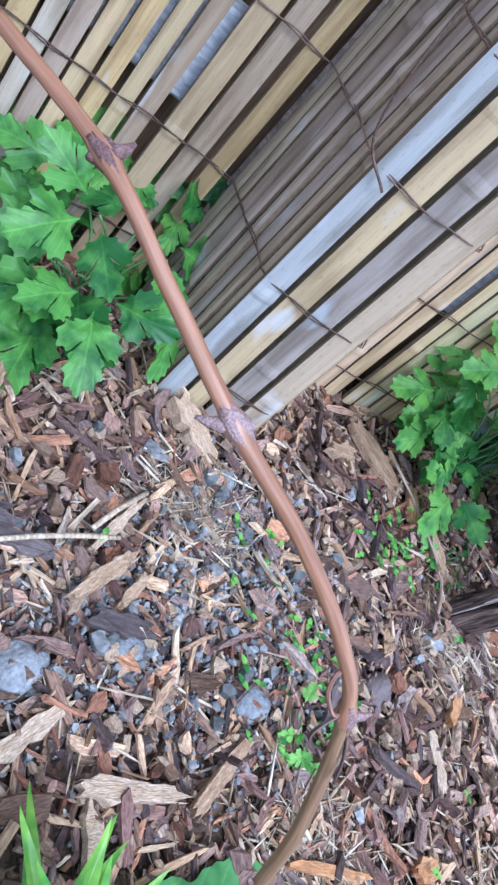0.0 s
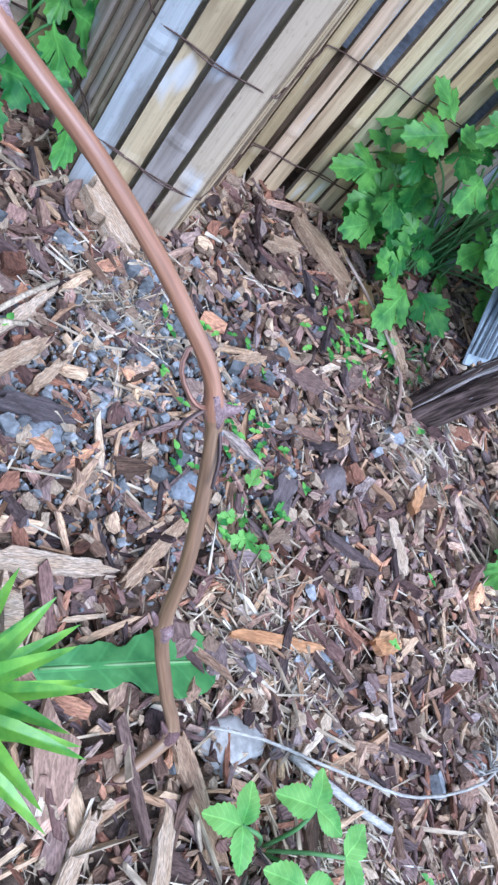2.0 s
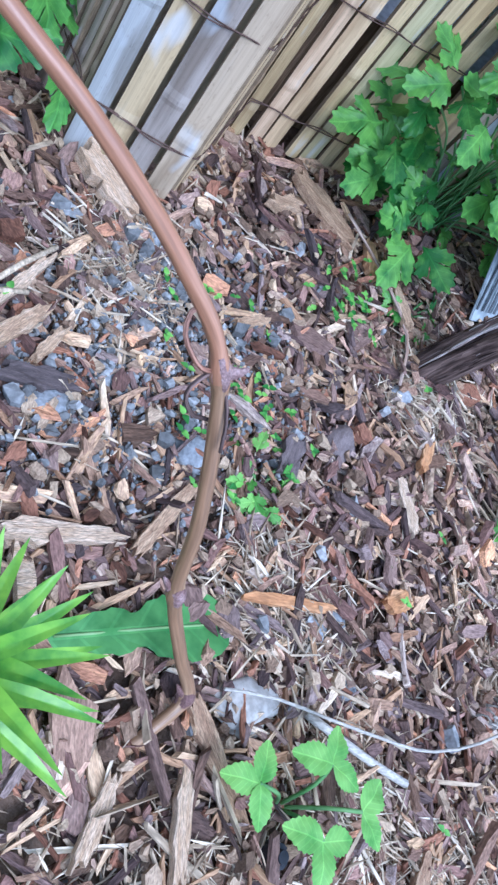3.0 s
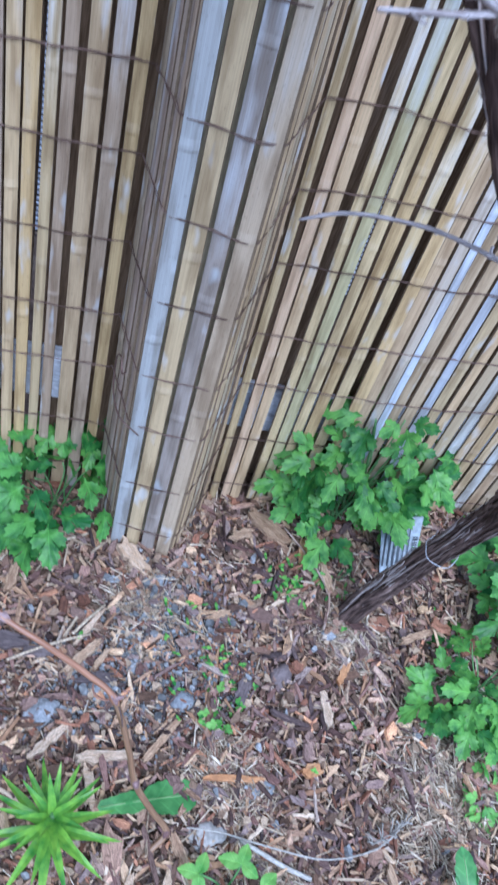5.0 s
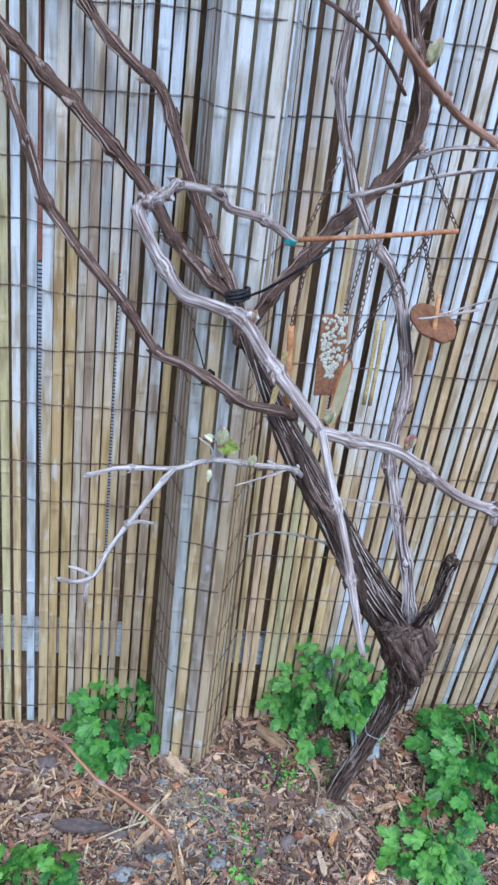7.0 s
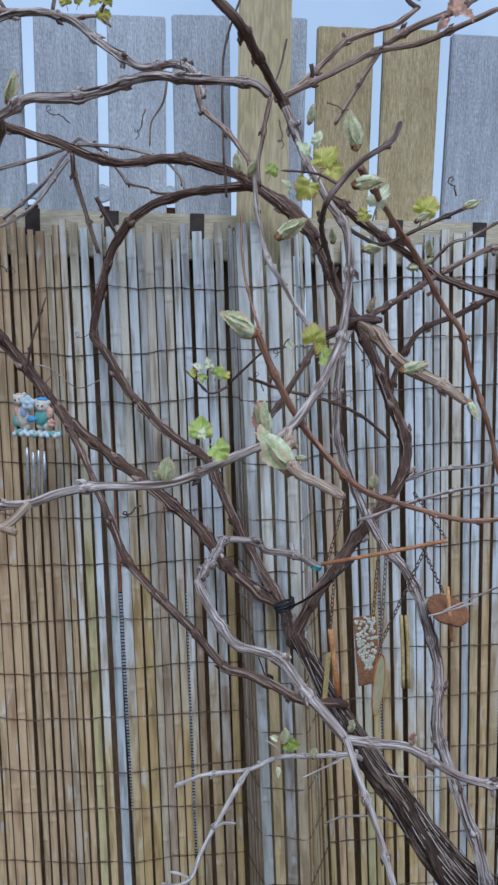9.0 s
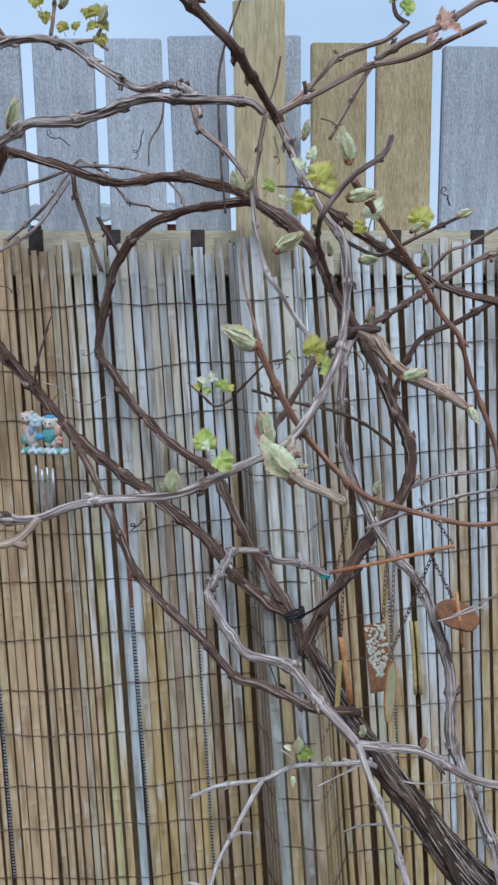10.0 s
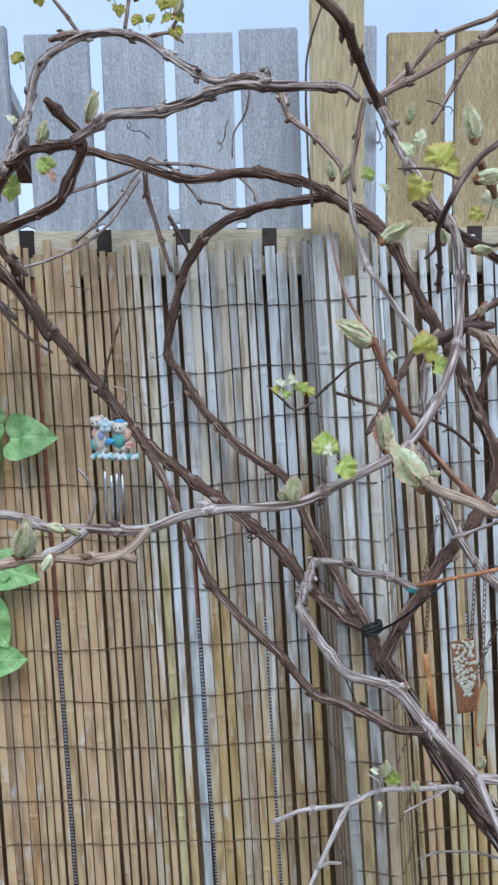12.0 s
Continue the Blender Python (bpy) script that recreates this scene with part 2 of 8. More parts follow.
BARKS = {
    "old": BARK_OLD,
    "brown": surface("brown_vine_bark", [(0.39, (0.12, 0.073, 0.056)), (0.5, (0.25, 0.165, 0.13)), (0.62, (0.41, 0.305, 0.255))], 400, (1, 1, 0.045), 0.8, 0.2, 1.0, 0.0025, fine=2.4, space="grain", depth_of=(0.35, 1.6), per="island", tint=0.3),
    "grey": surface("grey_cane_bark", [(0.39, (0.12, 0.078, 0.065)), (0.5, (0.29, 0.225, 0.20)), (0.62, (0.50, 0.44, 0.415))], 400, (1, 1, 0.045), 0.75, 0.25, 1.0, 0.0018, fine=2.4, space="grain", depth_of=(0.38, 1.55), per="island", tint=0.25),
    "pale": surface("pale_dry_twig", [(0.39, (0.27, 0.22, 0.195)), (0.5, (0.40, 0.345, 0.315)), (0.62, (0.53, 0.475, 0.445))], 400, (1, 1, 0.045), 0.85, 0.2, 1.0, 0.0018, fine=2.4, space="grain", depth_of=(0.38, 1.55), per="island", tint=0.25),
    "tan": surface("tan_cane_bark", [(0.39, (0.24, 0.15, 0.10)), (0.5, (0.36, 0.25, 0.18)), (0.62, (0.48, 0.37, 0.29))], 400, (1, 1, 0.045), 0.7, 0.3, 1.0, 0.0018, fine=2.4, space="grain", depth_of=(0.38, 1.55), per="island", tint=0.25),
    "red": surface("red_brown_cane_bark", [(0.39, (0.17, 0.075, 0.045)), (0.5, (0.26, 0.125, 0.078)), (0.62, (0.36, 0.20, 0.135))], 400, (1, 1, 0.045), 0.5, 0.4, 1.0, 0.0018, fine=2.4, space="grain", depth_of=(0.38, 1.55), per="island", tint=0.25),
    "dark": surface("dark_cane_bark", [(0.39, (0.05, 0.032, 0.028)), (0.5, (0.10, 0.064, 0.053)), (0.62, (0.17, 0.115, 0.095))], 400, (1, 1, 0.045), 0.7, 0.3, 1.0, 0.0018, fine=2.4, space="grain", depth_of=(0.38, 1.55), per="island", tint=0.25),
}
SHOOT = surface("smooth_red_brown_shoot", [(0.3, (0.29, 0.14, 0.075)), (0.5, (0.40, 0.215, 0.125)), (0.7, (0.52, 0.33, 0.225))], 200, (1, 1, 0.05), 0.38, 0.4, 0.4, 0.0006, fine=3.5, space="grain", depth_of=(0.74, 1.16))
SHOOT_LOW = surface("tan_brown_shoot", [(0.3, (0.22, 0.125, 0.065)), (0.5, (0.36, 0.235, 0.13)), (0.7, (0.52, 0.38, 0.25))], 200, (1, 1, 0.05), 0.42, 0.4, 0.5, 0.0006, fine=3.5, space="grain", depth_of=(0.68, 1.2))
NUB = surface("purple_brown_joint", [(0.35, (0.17, 0.095, 0.082)), (0.65, (0.36, 0.25, 0.225))], 170, rough=0.75, relief=0.7, depth_of=(0.6, 1.3))
LEAF = leafy("buttercup_leaf", (0.032, 0.140, 0.024), (0.165, 0.385, 0.065), 0.42)
# a darker copy of the buttercup leaf, with shade put into its colour
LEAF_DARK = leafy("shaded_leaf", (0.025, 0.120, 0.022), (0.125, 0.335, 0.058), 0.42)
LILY = leafy("lily_leaf", (0.06, 0.23, 0.035), (0.27, 0.52, 0.06), 0.3, None)
DANDELION = leafy("dandelion_leaf", (0.05, 0.185, 0.045), (0.125, 0.33, 0.09), 0.38)
MINT = leafy("sprig_leaf", (0.09, 0.28, 0.04), (0.235, 0.48, 0.10))
VINE_LEAF = leafy("young_vine_leaf", (0.30, 0.42, 0.06), (0.50, 0.60, 0.19), 0.5, "palm", rim=(0.66, 0.56, 0.22))
VINE_YELLOW = leafy("yellow_vine_leaf", (0.42, 0.41, 0.055), (0.58, 0.57, 0.16), 0.5, "palm", rim=(0.62, 0.40, 0.17))
BUD = leafy("downy_bud", (0.54, 0.60, 0.33), (0.86, 0.88, 0.66), 0.8, None, 260, rim=(0.82, 0.54, 0.42), oval=(0.42, 0.26, 0.56))
OLIVE_LEAF = leafy("olive_vine_leaf", (0.25, 0.26, 0.035), (0.44, 0.40, 0.085), 0.5, "palm", rim=(0.46, 0.26, 0.10))
PALE_LEAF = leafy("pale_folded_leaf", (0.54, 0.60, 0.34), (0.82, 0.84, 0.62), 0.7, "palm", rim=(0.74, 0.60, 0.50))
BUD_TIP = leafy("pink_bud_scale", (0.58, 0.28, 0.22), (0.72, 0.50, 0.38), 0.7, None, 200)
BUD_BASE = surface("brown_bud_base", [(0.3, (0.26, 0.12, 0.055)), (0.7, (0.50, 0.28, 0.14))], 220, rough=0.8, relief=0.5)
BINDWEED = leafy("bindweed_leaf", (0.18, 0.40, 0.13), (0.36, 0.60, 0.26), 0.4)
RIB = leafy("pale_midrib", (0.22, 0.38, 0.12), (0.34, 0.50, 0.22), 0.5, None)
STEM = leafy("green_stem", (0.10, 0.26, 0.07), (0.22, 0.40, 0.14), 0.5, None)
SOIL = surface("dark_soil", [(0.25, (0.075, 0.05, 0.036)), (0.55, (0.16, 0.108, 0.074)), (0.8, (0.27, 0.20, 0.14))], 14, rough=0.95, spec=0.1, relief=1.0, depth=0.01, tint=0.0)
CHIP = surface("bark_mulch", [(0.0, (0.060, 0.040, 0.033)), (0.28, (0.145, 0.090, 0.070)), (0.55, (0.235, 0.151, 0.117)), (0.78, (0.345, 0.231, 0.176)), (0.92, (0.48, 0.335, 0.23)), (1.0, (0.64, 0.48, 0.32))], 240, (0.3, 1, 1), space="grain", depth_of=(0.52, 1.38), fine=3.2, rough=0.85, spec=0.15, relief=0.9, per="island", tint=0.47, calm=0.55, hues=((1.0, 1.0, 1.0), (0.92, 1.03, 1.16), (1.28, 0.94, 0.72), (1.12, 1.06, 0.86), (0.74, 0.74, 0.80), (1.10, 0.98, 0.98), (1.22, 1.16, 1.02)))
LITTER = surface("crumbled_litter", [(0.1, (0.13, 0.083, 0.056)), (0.5, (0.27, 0.182, 0.118)), (0.9, (0.48, 0.36, 0.235))], 300, (0.4, 1, 1), space="grain", depth_of=(0.6, 1.3), fine=3.0, rough=0.9, spec=0.1, relief=0.8, per="island", tint=0.42, calm=0.6)
SPLINTER = surface("wood_splinters", [(0.1, (0.26, 0.145, 0.08)), (0.45, (0.47, 0.295, 0.165)), (0.75, (0.61, 0.44, 0.27)), (1.0, (0.70, 0.58, 0.43))], 260, (0.2, 1, 1), space="grain", depth_of=(0.6, 1.3), fine=3.5, rough=0.85, spec=0.15, relief=0.7, per="island", tint=0.42, calm=0.45)
FIBRE = surface("dry_fibres", [(0.1, (0.30, 0.22, 0.14)), (0.6, (0.50, 0.40, 0.27)), (1.0, (0.66, 0.58, 0.44))], 160, (0.25, 1, 1), space="grain", depth_of=(0.5, 1.4), fine=2.5, rough=0.9, per="island", tint=0.4)
GRAVEL = surface("grey_gravel", [(0.1, (0.10, 0.10, 0.094)), (0.5, (0.195, 0.197, 0.188)), (0.9, (0.36, 0.36, 0.345))], 40, rough=0.85, spec=0.2, relief=0.7, per="island", tint=0.35)
STONE = surface("grey_stone", [(0.2, (0.165, 0.175, 0.178)), (0.5, (0.26, 0.27, 0.27)), (0.8, (0.41, 0.42, 0.415))], 45, rough=0.85, relief=0.8)
PALE_CHIP = surface("pale_wood", [(0.2, (0.33, 0.20, 0.115)), (0.5, (0.53, 0.36, 0.215)), (0.8, (0.68, 0.52, 0.36))], 40, (1, 7, 7), 0.85, relief=1.0, depth_of=(0.45, 1.4))
RUST_CHIP = surface("orange_wood", [(0.2, (0.30, 0.13, 0.06)), (0.5, (0.45, 0.22, 0.09)), (0.8, (0.54, 0.32, 0.16))], 25, (1, 4, 4), 0.8, relief=0.7)
DARK_CHIP = surface("wet_bark", [(0.2, (0.07, 0.054, 0.05)), (0.5, (0.13, 0.10, 0.093)), (0.8, (0.22, 0.175, 0.16))], 60, (1, 5, 5), 0.7, relief=0.8)
CONCRETE = surface("concrete", [(0.25, (0.42, 0.39, 0.34)), (0.55, (0.55, 0.515, 0.46)), (0.8, (0.65, 0.615, 0.56))], 12, rough=0.9, relief=0.5, fine=14)
BOARD_GREY = surface("weathered_picket", [(0.2, (0.325, 0.345, 0.385)), (0.5, (0.42, 0.45, 0.50)), (0.8, (0.53, 0.565, 0.62))], 6, (10, 10, 1), 0.85, 0.2, 0.9, 0.003, 0.12, 7, depth_of=(0.78, 1.16), knots=True, sawn=0.11)
BOARD_TAN = surface("treated_picket", [(0.2, (0.31, 0.245, 0.135)), (0.5, (0.42, 0.34, 0.20)), (0.8, (0.53, 0.44, 0.285))], 6, (8, 8, 1), 0.8, 0.2, 0.6, 0.003, 0.12, 7, depth_of=(0.66, 1.25), knots=True, sawn=0.08)
RAIL_WOOD = surface("pale_sawn_rail", [(0.2, (0.42, 0.36, 0.25)), (0.5, (0.54, 0.48, 0.355)), (0.8, (0.63, 0.575, 0.45))], 6, (1, 10, 10), 0.85, 0.2, 0.6, 0.002, 0.1, 7, depth_of=(0.72, 1.2))
POST_WOOD = surface("treated_post", [(0.2, (0.36, 0.29, 0.165)), (0.5, (0.47, 0.395, 0.24)), (0.8, (0.58, 0.50, 0.34))], 5, (8, 8, 1), 0.8, 0.2, 0.5, 0.002, 0.1, 7, depth_of=(0.72, 1.2))
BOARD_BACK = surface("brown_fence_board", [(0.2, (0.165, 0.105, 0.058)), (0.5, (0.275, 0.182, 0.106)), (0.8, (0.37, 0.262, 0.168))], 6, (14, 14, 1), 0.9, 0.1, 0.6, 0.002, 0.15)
GAP_AND_WIRE = surface("dark_gap_and_wire", [(0.3, (0.03, 0.024, 0.022)), (0.7, (0.07, 0.055, 0.05))], 60, rough=0.7)
SIDING = surface("flaking_pale_paint", [(0.30, (0.22, 0.21, 0.20)), (0.40, (0.58, 0.61, 0.64)), (0.7, (0.72, 0.75, 0.78))], 38, (0.35, 1, 1), rough=0.6, relief=0.4, tint=0.05)
BRICK = surface("red_brick", [(0.2, (0.22, 0.085, 0.06)), (0.5, (0.33, 0.13, 0.09)), (0.8, (0.42, 0.20, 0.14))], 14, rough=0.9, relief=0.6, tint=0.3)
MORTAR = surface("mortar", [(0.3, (0.25, 0.22, 0.20)), (0.7, (0.36, 0.33, 0.30))], 20, rough=0.95)
SOFFIT = surface("brown_soffit", [(0.3, (0.17, 0.11, 0.09)), (0.7, (0.27, 0.185, 0.155))], 5, rough=0.8)
GUTTER = surface("grey_gutter", [(0.3, (0.40, 0.43, 0.445)), (0.7, (0.52, 0.55, 0.57))], 9, rough=0.5, relief=0.15)
ROOF_SHEET = surface("grey_roof_sheet", [(0.3, (0.20, 0.215, 0.23)), (0.7, (0.33, 0.35, 0.365))], 9, rough=0.6, relief=0.15)
ROOFING = surface("roof_shingle", [(0.3, (0.05, 0.05, 0.05)), (0.7, (0.10, 0.10, 0.10))], 20, rough=0.95)
RUST = surface("rusted_steel", [(0.2, (0.10, 0.04, 0.024)), (0.5, (0.20, 0.085, 0.045)), (0.8, (0.32, 0.16, 0.085))], 40, rough=0.75, metal=0.3, relief=0.5)
DISC_RUST = surface("dark_rusted_disc", [(0.2, (0.06, 0.024, 0.014)), (0.5, (0.13, 0.052, 0.026)), (0.8, (0.22, 0.10, 0.05))], 40, rough=0.75, metal=0.2, relief=0.5)
BAR_RUST = surface("rusty_bar", [(0.2, (0.13, 0.05, 0.027)), (0.5, (0.27, 0.11, 0.05)), (0.8, (0.42, 0.20, 0.10))], 45, rough=0.7, relief=0.5)
COPPER = surface("rust_orange_rod", [(0.2, (0.30, 0.10, 0.035)), (0.5, (0.47, 0.19, 0.07)), (0.8, (0.56, 0.29, 0.13))], 30, rough=0.6, relief=0.4)
LICHEN = surface("cream_crust", [(0.3, (0.46, 0.45, 0.36)), (0.7, (0.62, 0.61, 0.52))], 60, rough=0.9, relief=1.0)
STRAW_TUBE = surface("tan_tube", [(0.3, (0.40, 0.30, 0.13)), (0.7, (0.56, 0.45, 0.22))], 40, rough=0.6, relief=0.3)
AMBER = leafy("amber_pane", (0.50, 0.44, 0.24), (0.60, 0.56, 0.36), 0.35, None)
PLASTIC = surface("grey_plastic_tag", [(0.3, (0.28, 0.315, 0.325)), (0.7, (0.37, 0.40, 0.41))], 15, rough=0.45, relief=0.1)
INK = surface("dark_ink", [(0.3, (0.05, 0.055, 0.06)), (0.7, (0.09, 0.095, 0.10))], 30, rough=0.6)
BLACK = surface("black_plastic", [(0.3, (0.012, 0.012, 0.014)), (0.7, (0.03, 0.03, 0.034))], 30, rough=0.45)
TEAL = surface("teal_tie", [(0.3, (0.03, 0.25, 0.25)), (0.7, (0.06, 0.35, 0.33))], 30, rough=0.5)
CHROME = surface("dull_metal_tube", [(0.3, (0.40, 0.42, 0.44)), (0.7, (0.58, 0.60, 0.62))], 60, rough=0.35, metal=0.7, relief=0.2)
POT_WHITE = surface("painted_white", [(0.3, (0.52, 0.56, 0.60)), (0.7, (0.70, 0.73, 0.76))], 80, rough=0.5, relief=0.6)
STRAW = surface("bleached_stem", [(0.2, (0.22, 0.195, 0.155)), (0.5, (0.34, 0.31, 0.255)), (0.8, (0.47, 0.44, 0.375))], 120, (0.3, 1, 1), rough=0.85, relief=0.6)

# ---- building helpers ----
rng = random.Random(7)


def part(name, bm, material, parent=None, label=""):
    """Links a bmesh as one mesh object, under a thing or a part."""
    me = bpy.data.meshes.new(name)
    bm.to_mesh(me)
    bm.free()
    for m in material if isinstance(material, (list, tuple)) else [material]:
        me.materials.append(m)
    ob = new(name, me)
    if parent:
        ob.parent = parent
    return tagged(ob, label)


def data_part(name, verts, faces, material, parent=None, label="", smooth=False, slots=None, grain=None):
    me = bpy.data.meshes.new(name)
    me.from_pydata([tuple(v) for v in verts], [], faces)
    for m in material if isinstance(material, (list, tuple)) else [material]:
        me.materials.append(m)
    if slots:
        me.polygons.foreach_set("material_index", slots)
    if smooth:
        me.polygons.foreach_set("use_smooth", [True] * len(me.polygons))
    if grain:
        grain = list(grain) + [(9.0, 9.0, 0.0)] * (len(me.vertices) - len(grain))
        me.attributes.new("grain", "FLOAT_VECTOR", "POINT").data.foreach_set("vector", [c for q in grain for c in q])
    ob = new(name, me)
    if parent:
        ob.parent = parent
    return tagged(ob, label)


def empty(name, label, category, group="", kind=""):
    return tagged(new(name), label, category, group, kind)


def box(bm, lo, hi, bevel=0.0, m=None):
    r = bmesh.ops.create_cube(bm, size=1.0)
    lo, hi = Vector(lo), Vector(hi)
    t = Matrix.Translation((lo + hi) / 2) @ Matrix.Diagonal((*(hi - lo), 1))
    bmesh.ops.transform(bm, matrix=(m @ t) if m else t, verts=r["verts"])
    if bevel:
        bmesh.ops.bevel(bm, geom=list({e for v in r["verts"] for e in v.link_edges}), offset=bevel, segments=2, affect="EDGES")
    return r["verts"]


def spline(pts, step):
    """Points along a smooth curve through pts, about one step apart."""
    p = [Vector(q) for q in pts]
    p = [2 * p[0] - p[1]] + p + [2 * p[-1] - p[-2]]
    out = []
    for i in range(1, len(p) - 2):
        a, b, c, d = p[i - 1:i + 3]
        k = max(1, int((c - b).length / step))
        for j in range(k):
            t = j / k
            out.append(0.5 * (2 * b + (c - a) * t + (2 * a - 5 * b + 4 * c - d) * t * t + (3 * b - a - 3 * c + d) * t ** 3))
    out.append(p[-2])
    return out


def tube(path, radius, sides=8, wobble=0.0, ridge=0.0, seed=0.0, verts=None, faces=None, grain=None):
    """A closed tube along path; radius is a list, one for each point. Adds to verts and faces, and to grain its place on a straight stick."""
    verts = [] if verts is None else verts
    faces = [] if faces is None else faces
    base = len(verts)
    n = len(path)
    t0 = (path[1] - path[0]).normalized()
    side = t0.orthogonal().normalized()
    run = 0.0
    for i, q in enumerate(path):
        t = (path[min(i + 1, n - 1)] - path[max(i - 1, 0)])
        t = t.normalized() if t.length > 1e-9 else t0
        side = (side - t * side.dot(t)).normalized()
        up = t.cross(side)
        if i:
            run += (q - path[i - 1]).length
        for k in range(sides):
            a = 2 * math.pi * k / sides
            d = side * math.cos(a) + up * math.sin(a)
            r = radius[i]
            if wobble:
                r *= 1 + wobble * noise.noise(d * 1.3 + Vector((seed, seed, run / max(radius[i], 1e-4) * 0.35)))
            if ridge:
                r *= 1 + ridge * noise.noise(Vector((math.cos(a) * 3.2 + seed, math.sin(a) * 3.2, run / max(radius[i], 1e-4) * 0.16)))
            verts.append(q + d * r)
            if grain is not None:
                grain.append((math.cos(a) * radius[i] + seed, math.sin(a) * radius[i], run))
        if i:
            o = base + (i - 1) * sides
            for k in range(sides):
                k2 = (k + 1) % sides
                faces.append((o + k, o + k2, o + sides + k2, o + sides + k))
    faces.append(tuple(reversed(range(base, base + sides))))
    faces.append(tuple(range(base + (n - 1) * sides, base + n * sides)))
    return verts, faces


def rod(name, pts, r, material, parent=None, label="", sides=8, step=0.02):
    path, g = spline(pts, step), []
    v, f = tube(path, [r] * len(path), sides, grain=g)
    return data_part(name, v, f, material, parent, label, True, grain=g)


def ease(a, b, x):
    t = min(1.0, max(0.0, (x - a) / (b - a)))
    return t * t * (3 - 2 * t)


def ground_z(x, y):
    rise = 0.115 * max(-0.45, min(1.0, x - 0.45)) * ease(0.3, 0.8, y) * (1 - ease(1.4, 3.0, y))
    bumps = 0.012 * noise.noise(Vector((x * 4, y * 4, 0.3))) + 0.007 * noise.noise(Vector((x * 13, y * 13, 2.0)))
    return rise - 0.012 + bumps * (1 - ease(1.5, 4, abs(x) + abs(y) * 0.7))


def screen_y(x):
    return 0.745 + 0.08 * (x - 0.3)


# ---- the setting: ground ----
def axis(lo, hi, step):
    mid = [lo + step * i for i in range(int(round((hi - lo) / step)) + 1)]
    out, d = [], step
    while (out[-1] if out else 0) < 250:
        d *= 1.6
        out.append((out[-1] if out else 0) + d)
    return [lo - q for q in reversed(out)] + mid + [hi + q for q in out]


gx, gy = axis(-0.8, 1.8, 0.02), axis(-0.7, 1.0, 0.02)
gv = [(x, y, ground_z(x, y)) for y in gy for x in gx]
w = len(gx)
gf = [(j * w + i, j * w + i + 1, j * w + w + i + 1, j * w + w + i) for j in range(len(gy) - 1) for i in range(w - 1)]
tagged(data_part("ground", gv, gf, SOIL, None, "", True), "dark garden soil under bark mulch along the fence", "ground", kind="structure")

# ---- the setting: timber fence behind the mat ----
fence = empty("fence", "weathered timber picket fence on treated posts", "fence", kind="structure")


def plank(name, lo, hi, material, lean=0.0, label=""):
    bm = bmesh.new()
    w2, d2 = (hi[0] - lo[0]) / 2, (hi[1] - lo[1])
    box(bm, (-w2, 0, 0), (w2, d2, hi[2] - lo[2]), 0.0025)
    ob = part(name, bm, material, fence, label)
    ob.matrix_basis = pose((lo[0] + hi[0]) / 2, lo[1], lo[2], 0, lean, 4.6)
    return ob


RAIL_Z = 1.855
for x0, x1, top, mat, lean in (
        (-0.77, -0.59, 2.245, BOARD_GREY, 0.0), (-0.568, -0.354, 2.238, BOARD_GREY, -0.9), (-0.322, -0.200, 2.224, BOARD_GREY, -0.8), (-0.178, -0.060, 2.222, BOARD_GREY, -0.5),
        (-0.039, 0.073, 2.224, BOARD_GREY, -0.6), (0.091, 0.203, 2.231, BOARD_GREY, -1.6), (0.222, 0.345, 2.234, BOARD_GREY, -0.3), (0.366, 0.478, 2.222, BOARD_TAN, -0.4),
        (0.497, 0.610, 2.224, BOARD_TAN, -0.3), (0.630, 0.775, 2.219, BOARD_GREY, 0.1), (0.795, 0.91, 2.215, BOARD_GREY, 0.0)):
    y = screen_y((x0 + x1) / 2) + 0.052
    plank("picket", (x0, y, RAIL_Z - 0.02), (x1, y + 0.018, top), mat, lean)
# joints between the boards: place at 2 m height, and how far they lean for each metre down
GAPS = [(-1.53, 0.03), (-1.39, 0.03), (-1.25, 0.03), (-1.11, 0.03), (-0.97, 0.03), (-0.83, 0.03), (-0.70, 0.035), (-0.58, 0.044), (-0.46, 0.03), (-0.338, 0.021), (-0.189, 0.035), (-0.075, 0.054),
        (0.085, 0.040), (0.2125, 0.05), (0.3555, 0.02), (0.4875, 0.06), (0.62, 0.05), (0.785, 0.04), (0.915, 0.03), (1.05, 0.03), (1.19, 0.03), (1.33, 0.03), (1.47, 0.03), (1.61, 0.03), (1.75, 0.03), (1.89, 0.03)]
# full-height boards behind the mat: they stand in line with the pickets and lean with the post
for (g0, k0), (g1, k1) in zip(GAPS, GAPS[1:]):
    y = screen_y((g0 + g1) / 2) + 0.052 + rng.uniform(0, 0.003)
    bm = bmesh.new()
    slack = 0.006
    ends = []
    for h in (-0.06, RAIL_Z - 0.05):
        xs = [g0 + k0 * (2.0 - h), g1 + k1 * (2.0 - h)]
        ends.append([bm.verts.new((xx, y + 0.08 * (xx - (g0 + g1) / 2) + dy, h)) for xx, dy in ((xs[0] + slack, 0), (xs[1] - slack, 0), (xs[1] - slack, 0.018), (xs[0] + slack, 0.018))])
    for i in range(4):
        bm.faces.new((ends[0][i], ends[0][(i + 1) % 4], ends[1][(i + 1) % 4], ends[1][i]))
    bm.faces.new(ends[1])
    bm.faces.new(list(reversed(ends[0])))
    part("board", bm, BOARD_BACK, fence)
